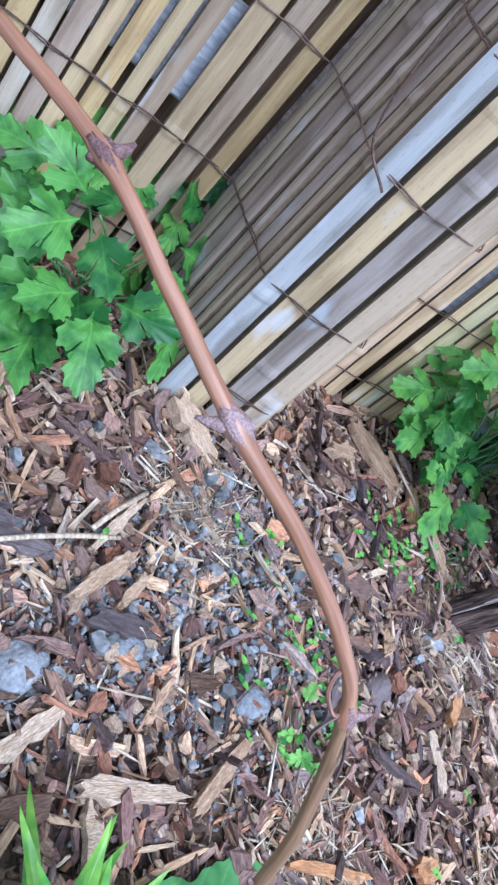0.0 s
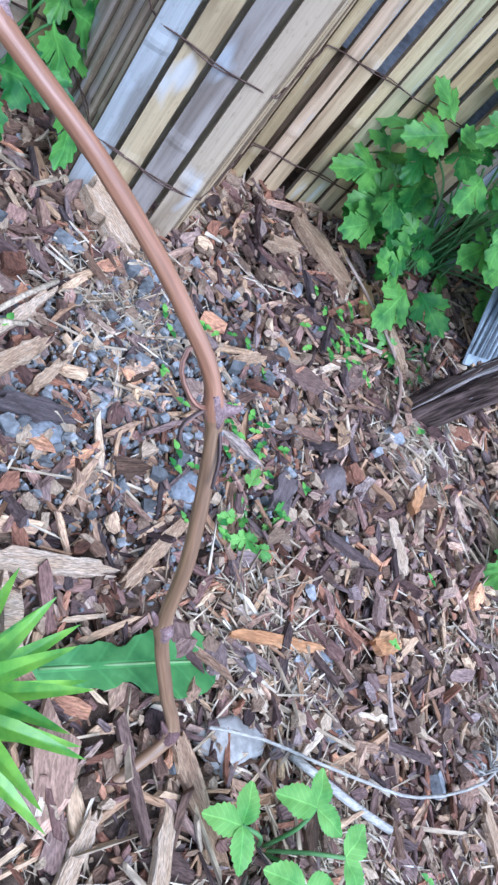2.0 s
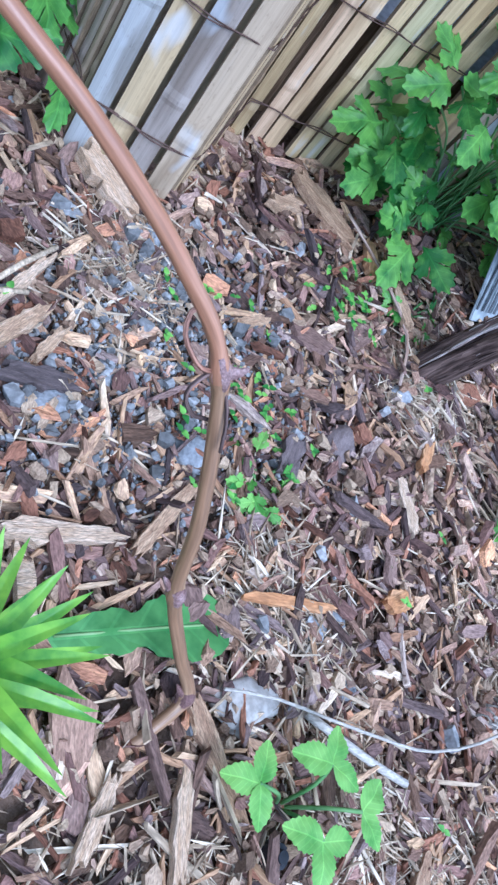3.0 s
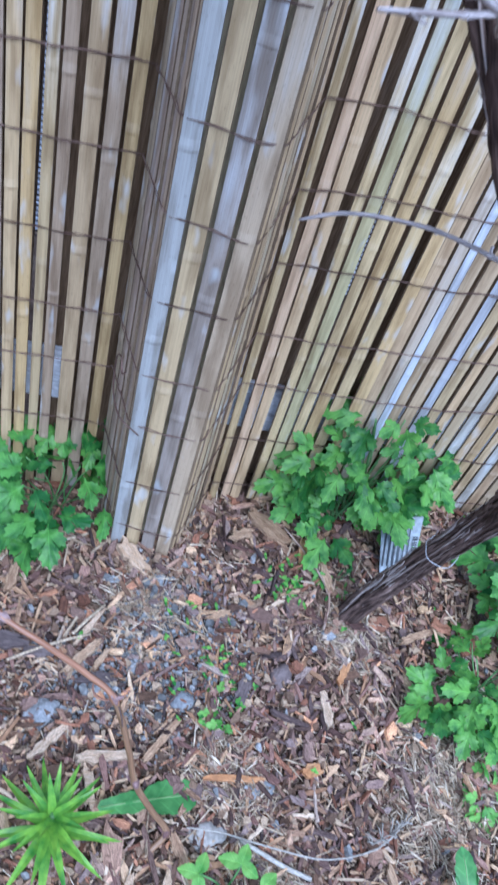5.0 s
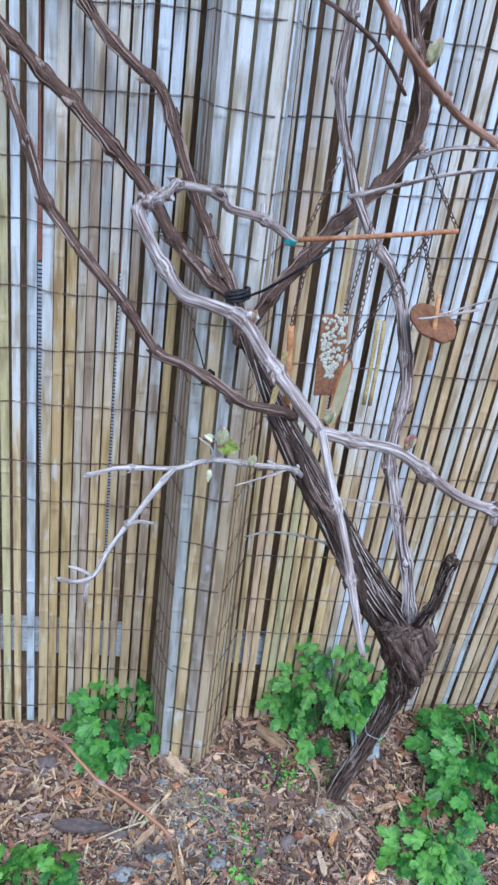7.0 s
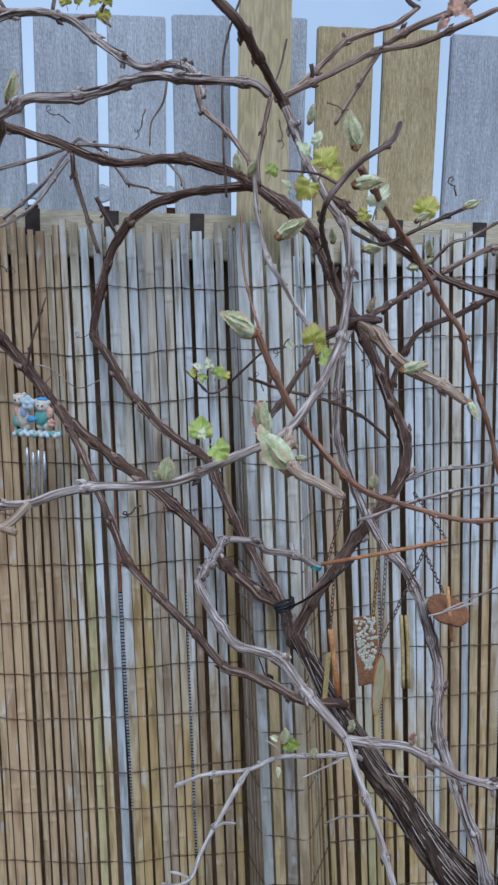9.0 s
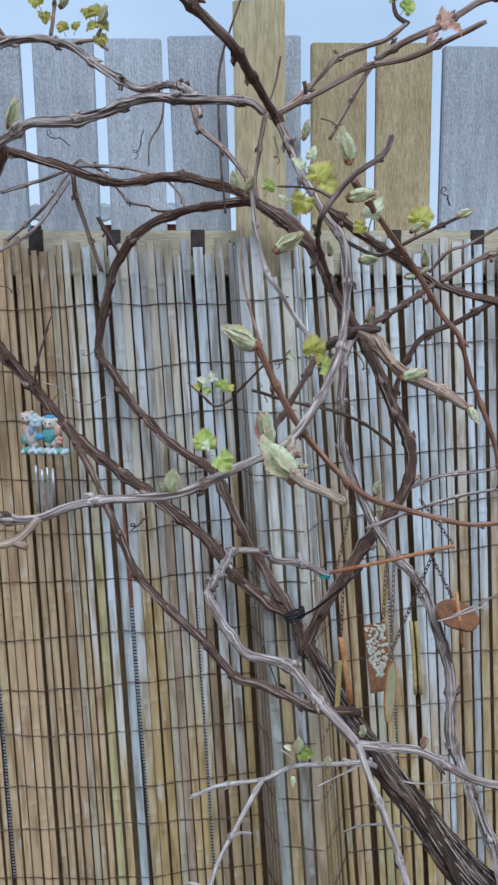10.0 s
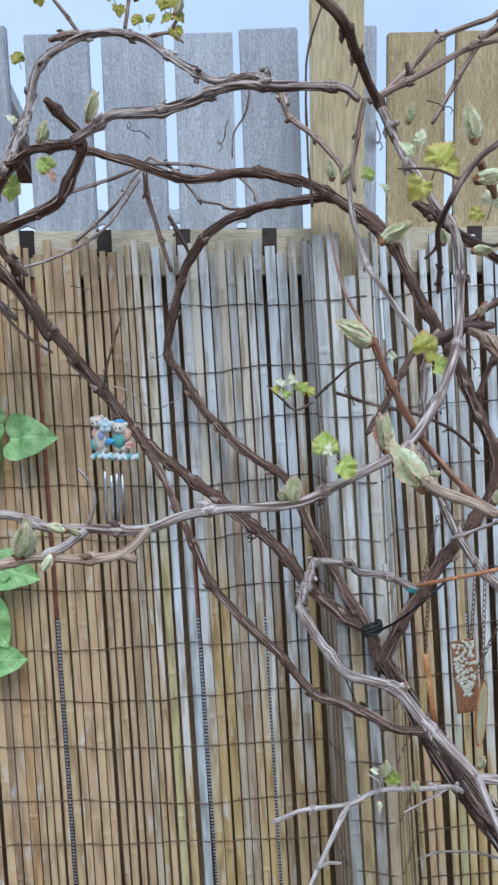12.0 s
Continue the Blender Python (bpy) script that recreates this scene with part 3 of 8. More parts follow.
# a close row of horizontal wires on the far side of the boards
V, F = [], []
h = 0.40
while h < 1.06:
    tube([Vector((xx, screen_y(xx) + 0.085, h)) for xx in (-1.5, 1.9)], [0.0014, 0.0014], 4, verts=V, faces=F)
    h += 0.0078
tagged(data_part("wire_mesh", V, F, GAP_AND_WIRE, fence, "close dark wires behind the boards"), kind="stuff")
for x0, x1 in ((-1.55, -0.375), (-0.37, 0.222), (0.312, 1.1), (1.104, 1.9)):
    y = screen_y((x0 + x1) / 2) + 0.012
    bm = bmesh.new()
    box(bm, (-(x1 - x0) / 2, 0, 0), ((x1 - x0) / 2, 0.036, 0.088), 0.003)
    ob = part("rail", bm, RAIL_WOOD, fence)
    ob.matrix_basis = pose((x0 + x1) / 2, y, RAIL_Z - 0.088, 0, 0, 4.6)
    bm = bmesh.new()
    box(bm, (-(x1 - x0) / 2, 0, 0), ((x1 - x0) / 2, 0.03, 0.085), 0.003)
    ob = part("lower_rail", bm, SIDING, fence, "pale weathered lower rail")
    ob.matrix_basis = pose((x0 + x1) / 2, y + 0.006, 0.158, 0, 0, 4.6)
# dark plates added on the rail stand in for shaded gaps at the slat tops
for x in (-0.325, -0.178, -0.028, 0.137, 0.53, 0.70):
    bm = bmesh.new()
    box(bm, (-0.014, -0.003, -0.036), (0.014, 0.003, 0.013), 0.001)
    ob = part("bracket", bm, GAP_AND_WIRE, fence, "dark plate standing in for a shaded gap at the rail")
    ob.matrix_basis = pose(x, screen_y(x) + 0.012, RAIL_Z - 0.012, 0, 0, 4.6)
bm = bmesh.new()
# the post leans: its foot stands further along the fence than its top
ring = []
for h, x0 in ((-0.1, 0.350), (0.0, 0.343), (1.83, 0.216), (2.24, 0.213)):
    ring.append([bm.verts.new((x0 + a, b, h)) for a, b in ((0, 0.648), (0.094, 0.648), (0.094, 0.735), (0, 0.735))])
for lo, hi in zip(ring, ring[1:]):
    for i in range(4):
        bm.faces.new((lo[i], lo[(i + 1) % 4], hi[(i + 1) % 4], hi[i]))
bm.faces.new(ring[-1])
bm.faces.new(list(reversed(ring[0])))
bmesh.ops.bevel(bm, geom=[e for e in bm.edges if e.is_boundary is False and abs(e.verts[0].co.z - e.verts[1].co.z) > 0.05], offset=0.004, segments=2, affect="EDGES")
for i in range(40):
    px, py = rng.uniform(0.224, 0.306), rng.uniform(0.648, 0.73)
    box(bm, (px, py, 2.2405), (px + 0.0015, py + 0.0015, 2.2405 + rng.uniform(0.002, 0.007)))
part("post", bm, POST_WOOD, fence, "square treated timber post with rough sawn top")

# ---- the setting: what lies beyond the fence ----
house = empty("house", "neighbour's brick house with dark soffit and grey gutter", "house")
house.matrix_basis = pose(-0.98, 1.68, 3.0, 0, 0, 13)
bm = bmesh.new()
box(bm, (-3.2, -0.45, -3.0), (-0.42, 4.5, 0.02))
wall = part("wall", bm, MORTAR, house)
brick_bm = bmesh.new()
box(brick_bm, (0, 0, 0), (0.006, 0.205, 0.062))
brick_me = bpy.data.meshes.new("brick")
brick_bm.to_mesh(brick_me)
brick_bm.free()
brick_me.materials.append(BRICK)
for i in range(16):
    for j in range(11):
        ob = new("brick", brick_me)
        ob.parent = wall
        ob.location = (-0.42, -0.40 + j * 0.216 + (0.108 if i % 2 else 0), -0.07 - i * 0.0725)
bm = bmesh.new()
box(bm, (-3.3, -0.7, 0.02), (-0.11, 4.7, 0.09), 0.01)
part("soffit", bm, SOFFIT, house)
bm = bmesh.new()
v = [bm.verts.new(q) for q in ((-0.09, -0.75, 0.12), (-3.4, -0.75, 1.6), (-3.4, 4.7, 1.6), (-0.09, 4.7, 0.12))]
bm.faces.new(v)
bmesh.ops.solidify(bm, geom=bm.faces[:], thickness=0.05)
part("roof", bm, ROOFING, house)
gut = [(-0.105, 0), (-0.105, -0.09), (-0.075, -0.115), (-0.025, -0.115), (0.0, -0.09), (0.0, 0.0), (-0.007, 0.0), (-0.01, -0.085), (-0.03, -0.105), (-0.07, -0.105), (-0.095, -0.085), (-0.095, 0.0)]
gv = [(px, y, 0.11 + pz) for y in (-0.75, 4.7) for px, pz in gut]
k = len(gut)
gf = [(i, (i + 1) % k, k + (i + 1) % k, k + i) for i in range(k)] + [tuple(range(k)), tuple(reversed(range(k, 2 * k)))]
data_part("gutter", gv, gf, GUTTER, house)
bm = bmesh.new()
box(bm, (-0.119, -0.75, -0.03), (-0.107, 4.7, 0.11))
part("fascia", bm, GUTTER, house)
shed = empty("shed", "low brick outbuilding with a grey ribbed sheet roof behind the fence", "shed")
shed.location = (-0.65, 3.0, 0.0)
bm = bmesh.new()
box(bm, (-0.6, 0.06, 0.0), (0.6, 1.6, 2.17))
part("wall", bm, BRICK, shed)
ribs = [(-0.65 + 0.0125 * i, 0.006 * math.sin(i * 1.05)) for i in range(105)]
V = [(u, y, z + h + d) for d in (0.0, -0.008) for y, z in ((0.0, 2.19), (0.55, 2.345)) for u, h in ribs]
k = len(ribs)
F = [(i, i + 1, k + i + 1, k + i) for i in range(k - 1)] + [(2 * k + i, 3 * k + i, 3 * k + i + 1, 2 * k + i + 1) for i in range(k - 1)] + [(i, 2 * k + i, 2 * k + i + 1, i + 1) for i in range(k - 1)]
data_part("roof_sheet", V, F, ROOF_SHEET, shed, "grey ribbed roof sheet")
# a made-up pale translucent sheet close behind the fence: daylight through it brightens the gaps
sheet_mat, sn, sl, sp_ = shader("translucent_sheet", 0.5, 0.3)
sheen = sn.new("ShaderNodeBsdfTranslucent")
sheen.inputs["Color"].default_value = (0.86, 0.89, 0.92, 1)
sp_.inputs["Base Color"].default_value = (0.80, 0.83, 0.86, 1)
both = sn.new("ShaderNodeMixShader")
both.inputs[0].default_value = 0.85
sl.new(sp_.outputs[0], both.inputs[1])
sl.new(sheen.outputs[0], both.inputs[2])
sl.new(both.outputs[0], sn["Material Output"].inputs["Surface"])
V = [(xx, screen_y(xx) + 0.094 + 0.002 * (i % 2), 0.40 + 0.013 * i) for i in range(51) for xx in (-1.5, 1.9)]
sheet = data_part("plastic_sheet", V, [(2 * i, 2 * i + 1, 2 * i + 3, 2 * i + 2) for i in range(50)], sheet_mat)
tagged(sheet, "pale ribbed translucent sheet added close behind the fence boards to brighten their gaps", "panel", kind="structure")

# ---- grapevine ----
grapevine = empty("grapevine", "old grapevine with twisted bark and opening buds, tied along the fence", "grapevine")
THIN = {"brown": 0.70, "grey": 0.74, "pale": 0.8, "tan": 0.76, "red": 0.72, "dark": 0.76}
SIDES = {"brown": 18, "grey": 14, "pale": 10, "tan": 12, "red": 9, "dark": 9}


def cane_mesh(kind, r0, r1, pts, material, name, parent, label=""):
    seed = rng.uniform(0, 50)
    step = 0.006 if r0 < 0.009 else 0.009
    path = spline(pts, step)
    n = len(path)
    if kind:
        amp = 0.15
        path = [q + Vector((noise.noise(q * 26 + Vector((seed, 0, 0))), noise.noise(q * 26 + Vector((0, seed, 0))), noise.noise(q * 26 + Vector((0, 0, seed))))) * r0 * amp * 1.2 for q in path]
    r0, r1 = r0 * THIN[kind], r1 * THIN[kind]
    rad, run, nxt = [], 0.0, rng.uniform(0.02, 0.06)
    spots = []
    for i, q in enumerate(path):
        if i:
            run += (q - path[i - 1]).length
        if run > nxt:
            spots.append(nxt)
            nxt += rng.uniform(0.05, 0.095)
        rad.append(run)
    total = run
    out = []
    for s in rad:
        r = r0 + (r1 - r0) * s / max(total, 1e-6)
        if kind:
            r *= 1 + sum((0.6 if r < 0.006 else 0.38) * math.exp(-((s - c) / (0.8 * r + 0.001)) ** 2) for c in spots if abs(s - c) < 0.03)
        out.append(r)
    out[-1] *= 0.75
    g = []
    v, f = tube(path, out, SIDES[kind], 0.14, 0.34 if r0 > 0.0085 else 0.18, seed, grain=g)
    if r0 > 0.0055:
        for j in range(int(total * 85)):
            i0 = rng.randrange(0, max(1, n - 14))
            i1 = min(n - 1, i0 + rng.randrange(5, 13))
            a = rng.uniform(0, 6.28)
            seg = []
            for i in range(i0, i1 + 1):
                t = (path[min(i + 1, n - 1)] - path[max(i - 1, 0)]).normalized()
                s0 = t.orthogonal().normalized()
                lift = 1.02 + 0.1 * math.sin((i - i0) / max(1, i1 - i0) * 3.14) + (0.12 if rng.random() < 0.1 else 0)
                d = Matrix.Rotation(a + 0.05 * (i - i0), 3, t) @ s0
                seg.append(path[i] + d * out[i] * lift)
            if len(seg) > 2:
                rr = rng.uniform(0.0006, 0.0014)
                tube(seg, [rr * (0.35 + math.sin(3.14 * (q + 0.3) / len(seg))) for q in range(len(seg))], 4, 0, 0, rng.uniform(0, 60), v, f, g)
    if 0.002 < r0 < 0.011:
        # scars and dormant eyes at the joints
        for c in spots:
            i = min(range(n), key=lambda k: abs(rad[k] - c))
            t = (path[min(i + 1, n - 1)] - path[max(i - 1, 0)]).normalized()
            d = Matrix.Rotation(rng.uniform(0, 6.28), 3, t) @ t.orthogonal().normalized()
            e = path[i] + d * out[i] * 0.6
            tube([e, e + d * out[i] * 0.5 + t * out[i] * 0.4, e + d * out[i] * 0.75 + t * out[i] * 1.3], [out[i] * 0.5, out[i] * 0.42, out[i] * 0.1], 6, 0.2, 0, c * 90, v, f, g)
            if rng.random() < 0.18:
                # a short pruned stub
                d = Matrix.Rotation(rng.uniform(0, 6.28), 3, t) @ d
                reach = rng.uniform(0.008, 0.02)
                tube([path[i], path[i] + d * reach * 0.5 + t * reach * 0.3, path[i] + d * reach + t * reach * 0.4], [out[i] * 0.55, out[i] * 0.45, out[i] * 0.5], 7, 0.25, 0.1, c * 50, v, f, g)
    return data_part(name, v, f, material, parent, label, True, grain=g)


def old_wood(radii, pts, name, parent):
    """Gnarled vine wood: a core wrapped in twisted strands, with pale fibres peeling off."""
    seed = rng.uniform(0, 50)
    path = spline(pts, 0.008)
    n, run = len(path), [0.0]
    for p, q in zip(path, path[1:]):
        run.append(run[-1] + (q - p).length)
    total = run[-1]
    marks = [0.0]
    for p, q in zip(pts, pts[1:]):
        marks.append(marks[-1] + (Vector(q) - Vector(p)).length)
    big = [float(r) for r in np.interp([s * marks[-1] / total for s in run], [m * 1.0 for m in marks], np.interp(np.linspace(0, 1, len(marks)), np.linspace(0, 1, len(radii)), radii))]
    sides_at, side = [], (path[1] - path[0]).orthogonal().normalized()
    for i in range(n):
        t = (path[min(i + 1, n - 1)] - path[max(i - 1, 0)]).normalized()
        side = (side - t * side.dot(t)).normalized()
        sides_at.append((side.copy(), t.cross(side)))

    def spot(i, angle, k):
        u, w = sides_at[i]
        return path[i] + (u * math.cos(angle) + w * math.sin(angle)) * big[i] * k

    g = []
    v, f = tube(path, [r * 0.70 for r in big], 20, 0.3, 0.35, seed, grain=g)
    twist = rng.choice((-1, 1)) * rng.uniform(2.0, 4.0)
    # uneven strands, some proud of the rest, with crevices between them
    for j in range(8):
        a0 = 6.283 * j / 8 + rng.uniform(-0.35, 0.35)
        girth, proud = rng.uniform(0.20, 0.42), rng.uniform(0.56, 0.80)
        seg, sr = [], []
        for i in range(n):
            wander = 1.1 * noise.noise(Vector((run[i] * 6, j * 7.3, seed)))
            seg.append(spot(i, a0 + twist * run[i] + wander, proud + 0.22 * noise.noise(Vector((run[i] * 9, j * 3.1, seed)))))
            sr.append(big[i] * max(0.08, girth + 0.16 * noise.noise(Vector((run[i] * 13, j * 5.7, seed)))))
        tube(seg, sr, 9, 0.3, 0.45, seed + j, v, f, g)
    slots = [0] * len(f)
    for j in range(int(total * 440)):
        ln = rng.randrange(5, 16)
        i0 = rng.randrange(0, max(1, n - ln))
        i1 = min(n - 1, i0 + ln)
        a, drift, peel = rng.uniform(0, 6.28), twist * 0.008 + rng.gauss(0, 0.016), rng.random()
        seg, base = [], rng.uniform(0.90, 1.0)
        for i in range(i0, i1 + 1):
            k = (i - i0) / (i1 - i0)
            lift = base + (0.9 * max(0, k - 0.55) ** 1.5 if peel < 0.25 else 0)
            seg.append(spot(i, a + drift * (i - i0) + 0.07 * noise.noise(Vector((i * 0.35, j * 1.7, 0))), lift))
        m = len(seg)
        thick = rng.uniform(0.0004, 0.0011)
        was = len(f)
        tube(seg, [thick * (0.35 + math.sin(3.14 * (q + 0.3) / m)) for q in range(m)], 4, 0, 0, rng.uniform(0, 60), v, f, g)
        slots += [1 if rng.random() < 0.62 else 0] * (len(f) - was)
    return data_part(name, v, f, [BARK_OLD, BARK_STRIP], parent, "", True, slots, g)


def maker(name):
    def make(kind, r0, r1, pts):
        if kind == "old":
            return old_wood(r0 if isinstance(r0, tuple) else (r0 * 0.7, r1 * 0.7), pts, name, grapevine)
        return cane_mesh(kind, r0, r1, pts, BARKS[kind], name, grapevine)
    return make


trunk, arm, cane, spur, twig, tendril = (maker(n) for n in ("trunk", "arm", "cane", "spur", "twig", "tendril"))
trunk('old', (0.0205, 0.0198, 0.0188, 0.0180, 0.0205, 0.034, 0.044, 0.041), 0, [(0.733, 0.56, -0.007), (0.739, 0.555, 0.05), (0.75, 0.55, 0.12), (0.758, 0.52, 0.28), (0.757, 0.48, 0.419), (0.729, 0.42, 0.547), (0.695, 0.37, 0.648), (0.667, 0.35, 0.71)])
arm('old', (0.041, 0.036, 0.030, 0.0262, 0.0228, 0.0205, 0.0182, 0.0164, 0.015, 0.014), 0, [(0.697, 0.37, 0.643), (0.662, 0.375, 0.688), (0.614, 0.38, 0.735), (0.571, 0.4, 0.78), (0.526, 0.42, 0.837), (0.47, 0.43, 0.905), (0.427, 0.45, 0.961), (0.397, 0.5, 0.998), (0.368, 0.55, 1.037), (0.348, 0.57, 1.065)])
arm('old', (0.011, 0.0105, 0.010, 0.0095, 0.008), 0, [(0.581, 0.39, 0.769), (0.527, 0.408, 0.854), (0.472, 0.425, 0.925), (0.43, 0.442, 0.977), (0.406, 0.46, 1.007), (0.388, 0.5, 1.025), (0.372, 0.54, 1.037)])
arm('brown', 0.014, 0.0125, [(0.339, 0.58, 1.052), (0.323, 0.6, 1.107), (0.273, 0.62, 1.133), (0.207, 0.62, 1.191), (0.152, 0.62, 1.264), (0.076, 0.62, 1.326), (0.022, 0.62, 1.37), (-0.042, 0.62, 1.419), (-0.095, 0.62, 1.462), (-0.136, 0.62, 1.516), (-0.177, 0.62, 1.57), (-0.211, 0.6, 1.617), (-0.259, 0.58, 1.685), (-0.295, 0.56, 1.741), (-0.331, 0.54, 1.779), (-0.377, 0.52, 1.801), (-0.453, 0.5, 1.794)])
arm('brown', 0.0118, 0.0092, [(0.345, 0.58, 1.041), (0.323, 0.6, 1.112), (0.284, 0.62, 1.168), (0.228, 0.629, 1.268), (0.19, 0.637, 1.345), (0.162, 0.646, 1.393), (0.117, 0.655, 1.419), (0.061, 0.664, 1.463), (0.005, 0.672, 1.528), (-0.034, 0.681, 1.589), (-0.055, 0.69, 1.612), (-0.046, 0.679, 1.671), (-0.031, 0.668, 1.73), (-0.012, 0.656, 1.777), (0.015, 0.645, 1.818), (0.06, 0.634, 1.853), (0.114, 0.622, 1.874), (0.177, 0.611, 1.881), (0.239, 0.6, 1.886), (0.28, 0.593, 1.872), (0.331, 0.587, 1.838), (0.361, 0.58, 1.798)])
arm('brown', 0.0148, 0.0086, [(0.339, 0.58, 1.041), (0.371, 0.58, 1.126), (0.403, 0.585, 1.175), (0.456, 0.59, 1.257), (0.498, 0.595, 1.311), (0.525, 0.6, 1.354), (0.541, 0.598, 1.404), (0.535, 0.596, 1.453), (0.509, 0.594, 1.506), (0.486, 0.592, 1.554), (0.464, 0.59, 1.606), (0.438, 0.588, 1.652), (0.404, 0.586, 1.708), (0.378, 0.584, 1.754), (0.351, 0.582, 1.803), (0.31, 0.58, 1.842), (0.27, 0.577, 1.871), (0.229, 0.573, 1.895), (0.18, 0.57, 1.913), (0.11, 0.567, 1.925), (0.031, 0.563, 1.914), (-0.017, 0.56, 1.92), (-0.06, 0.557, 1.933), (-0.103, 0.553, 1.947), (-0.16, 0.55, 1.964), (-0.199, 0.55, 1.976)])
arm('grey', 0.0128, 0.0079, [(0.679, 0.35, 0.696), (0.666, 0.36, 0.743), (0.643, 0.4, 0.811), (0.592, 0.43, 0.947), (0.588, 0.44, 0.983), (0.591, 0.46, 1.058), (0.569, 0.47, 1.138), (0.542, 0.5, 1.21), (0.498, 0.52, 1.257), (0.468, 0.55, 1.306), (0.439, 0.556, 1.364), (0.412, 0.562, 1.436), (0.406, 0.568, 1.519), (0.412, 0.574, 1.601), (0.435, 0.58, 1.658)])
cane('brown', 0.0098, 0.0066, [(0.43, 0.44, 0.996), (0.413, 0.43, 1.007), (0.374, 0.415, 1.015), (0.342, 0.405, 1.025), (0.295, 0.4, 1.054), (0.25, 0.397, 1.074), (0.216, 0.397, 1.085), (0.169, 0.4, 1.139), (0.116, 0.412, 1.186), (0.082, 0.416, 1.222), (0.052, 0.42, 1.255), (0.027, 0.44, 1.303), (-0, 0.46, 1.352), (-0.033, 0.507, 1.403), (-0.073, 0.553, 1.456), (-0.11, 0.6, 1.492)])
cane('brown', 0.0072, 0.0066, [(0.059, -0.1, 2.089), (0.089, -0.09, 2.058), (0.118, -0.08, 2.03), (0.135, -0.07, 2.007), (0.164, -0.05, 1.983), (0.184, -0.04, 1.979), (0.208, -0.03, 1.961), (0.236, -0.02, 1.937), (0.254, 0.04, 1.927), (0.273, 0.1, 1.913), (0.286, 0.12, 1.898), (0.303, 0.1, 1.854)])
cane('grey', 0.0064, 0.0045, [(0.286, 0.12, 1.898), (0.303, 0.1, 1.854), (0.318, 0.06, 1.812), (0.336, 0.05, 1.78), (0.352, 0.04, 1.757), (0.357, 0.03, 1.726), (0.354, 0.01, 1.688), (0.347, -0.02, 1.652), (0.334, -0.05, 1.618), (0.316, -0.08, 1.587), (0.292, -0.1, 1.559), (0.271, -0.13, 1.55), (0.241, -0.17, 1.543), (0.218, -0.19, 1.536), (0.197, -0.215, 1.53), (0.17, -0.22, 1.528), (0.138, -0.225, 1.528), (0.112, -0.23, 1.523), (0.084, -0.235, 1.514), (0.047, -0.24, 1.517), (0.02, -0.243, 1.517), (-0.009, -0.247, 1.527), (-0.038, -0.25, 1.528)])
cane('tan', 0.0048, 0.0042, [(0.088, -0.235, 1.516), (0.071, -0.241, 1.499), (0.041, -0.248, 1.496), (0.014, -0.254, 1.499), (-0.009, -0.261, 1.496), (-0.027, -0.267, 1.489), (-0.04, -0.274, 1.484), (-0.06, -0.28, 1.498)])
spur('grey', 0.0046, 0.0042, [(0.044, -0.241, 1.516), (0.030, -0.248, 1.506), (0.014, -0.254, 1.499)])
spur('tan', 0.0046, 0.0044, [(0.066, -0.242, 1.499), (0.074, -0.242, 1.496), (0.080, -0.243, 1.494)])
spur('grey', 0.0022, 0.0012, [(0.045, -0.24, 1.518), (0.051, -0.243, 1.537), (0.05, -0.247, 1.55), (0.042, -0.25, 1.562)])
spur('tan', 0.006, 0.0048, [(0.292, -0.1, 1.557), (0.288, -0.17, 1.549), (0.293, -0.22, 1.543), (0.31, -0.26, 1.541), (0.324, -0.28, 1.537)])
cane('grey', 0.0072, 0.0074, [(0.368, 0.36, 1.272), (0.327, 0.355, 1.293), (0.281, 0.35, 1.301), (0.268, 0.345, 1.315), (0.219, 0.34, 1.319), (0.208, 0.26, 1.321), (0.197, 0.1, 1.338), (0.208, 0.05, 1.331), (0.24, 0, 1.304), (0.266, -0.015, 1.3), (0.294, -0.03, 1.297), (0.315, -0.055, 1.279), (0.34, -0.08, 1.261), (0.359, -0.1, 1.246)])
cane('grey', 0.0062, 0.0055, [(0.358, -0.1, 1.247), (0.388, -0.1, 1.244), (0.417, -0.1, 1.241), (0.441, -0.1, 1.229), (0.476, -0.1, 1.21), (0.505, -0.1, 1.203), (0.546, -0.1, 1.201)])
cane('grey', 0.0048, 0.0036, [(0.358, -0.106, 1.251), (0.367, -0.125, 1.228), (0.381, -0.15, 1.197), (0.392, -0.172, 1.167), (0.396, -0.182, 1.155), (0.402, -0.19, 1.137), (0.407, -0.194, 1.126)])
cane('grey', 0.0076, 0.0066, [(-0.089, 0.220, 1.899), (-0.058, 0.220, 1.914), (-0.036, 0.220, 1.927), (0.017, 0.220, 1.929), (0.050, 0.220, 1.936), (0.113, 0.220, 1.956), (0.172, 0.220, 1.954), (0.244, 0.220, 1.951), (0.270, 0.220, 1.935)])
cane('brown', 0.0082, 0.0066, [(-0.086, 0.260, 1.906), (-0.132, 0.281, 1.906), (-0.172, 0.302, 1.906), (-0.210, 0.323, 1.885), (-0.242, 0.343, 1.848), (-0.269, 0.374, 1.808), (-0.273, 0.443, 1.792), (-0.275, 0.511, 1.754), (-0.281, 0.580, 1.702)])
cane('brown', 0.0098, 0.0078, [(-0.411, 0.400, 1.789), (-0.332, 0.377, 1.792), (-0.271, 0.355, 1.801), (-0.202, 0.333, 1.817), (-0.141, 0.310, 1.838), (-0.110, 0.287, 1.870), (-0.088, 0.265, 1.907), (-0.105, 0.242, 1.933), (-0.120, 0.220, 1.948)])
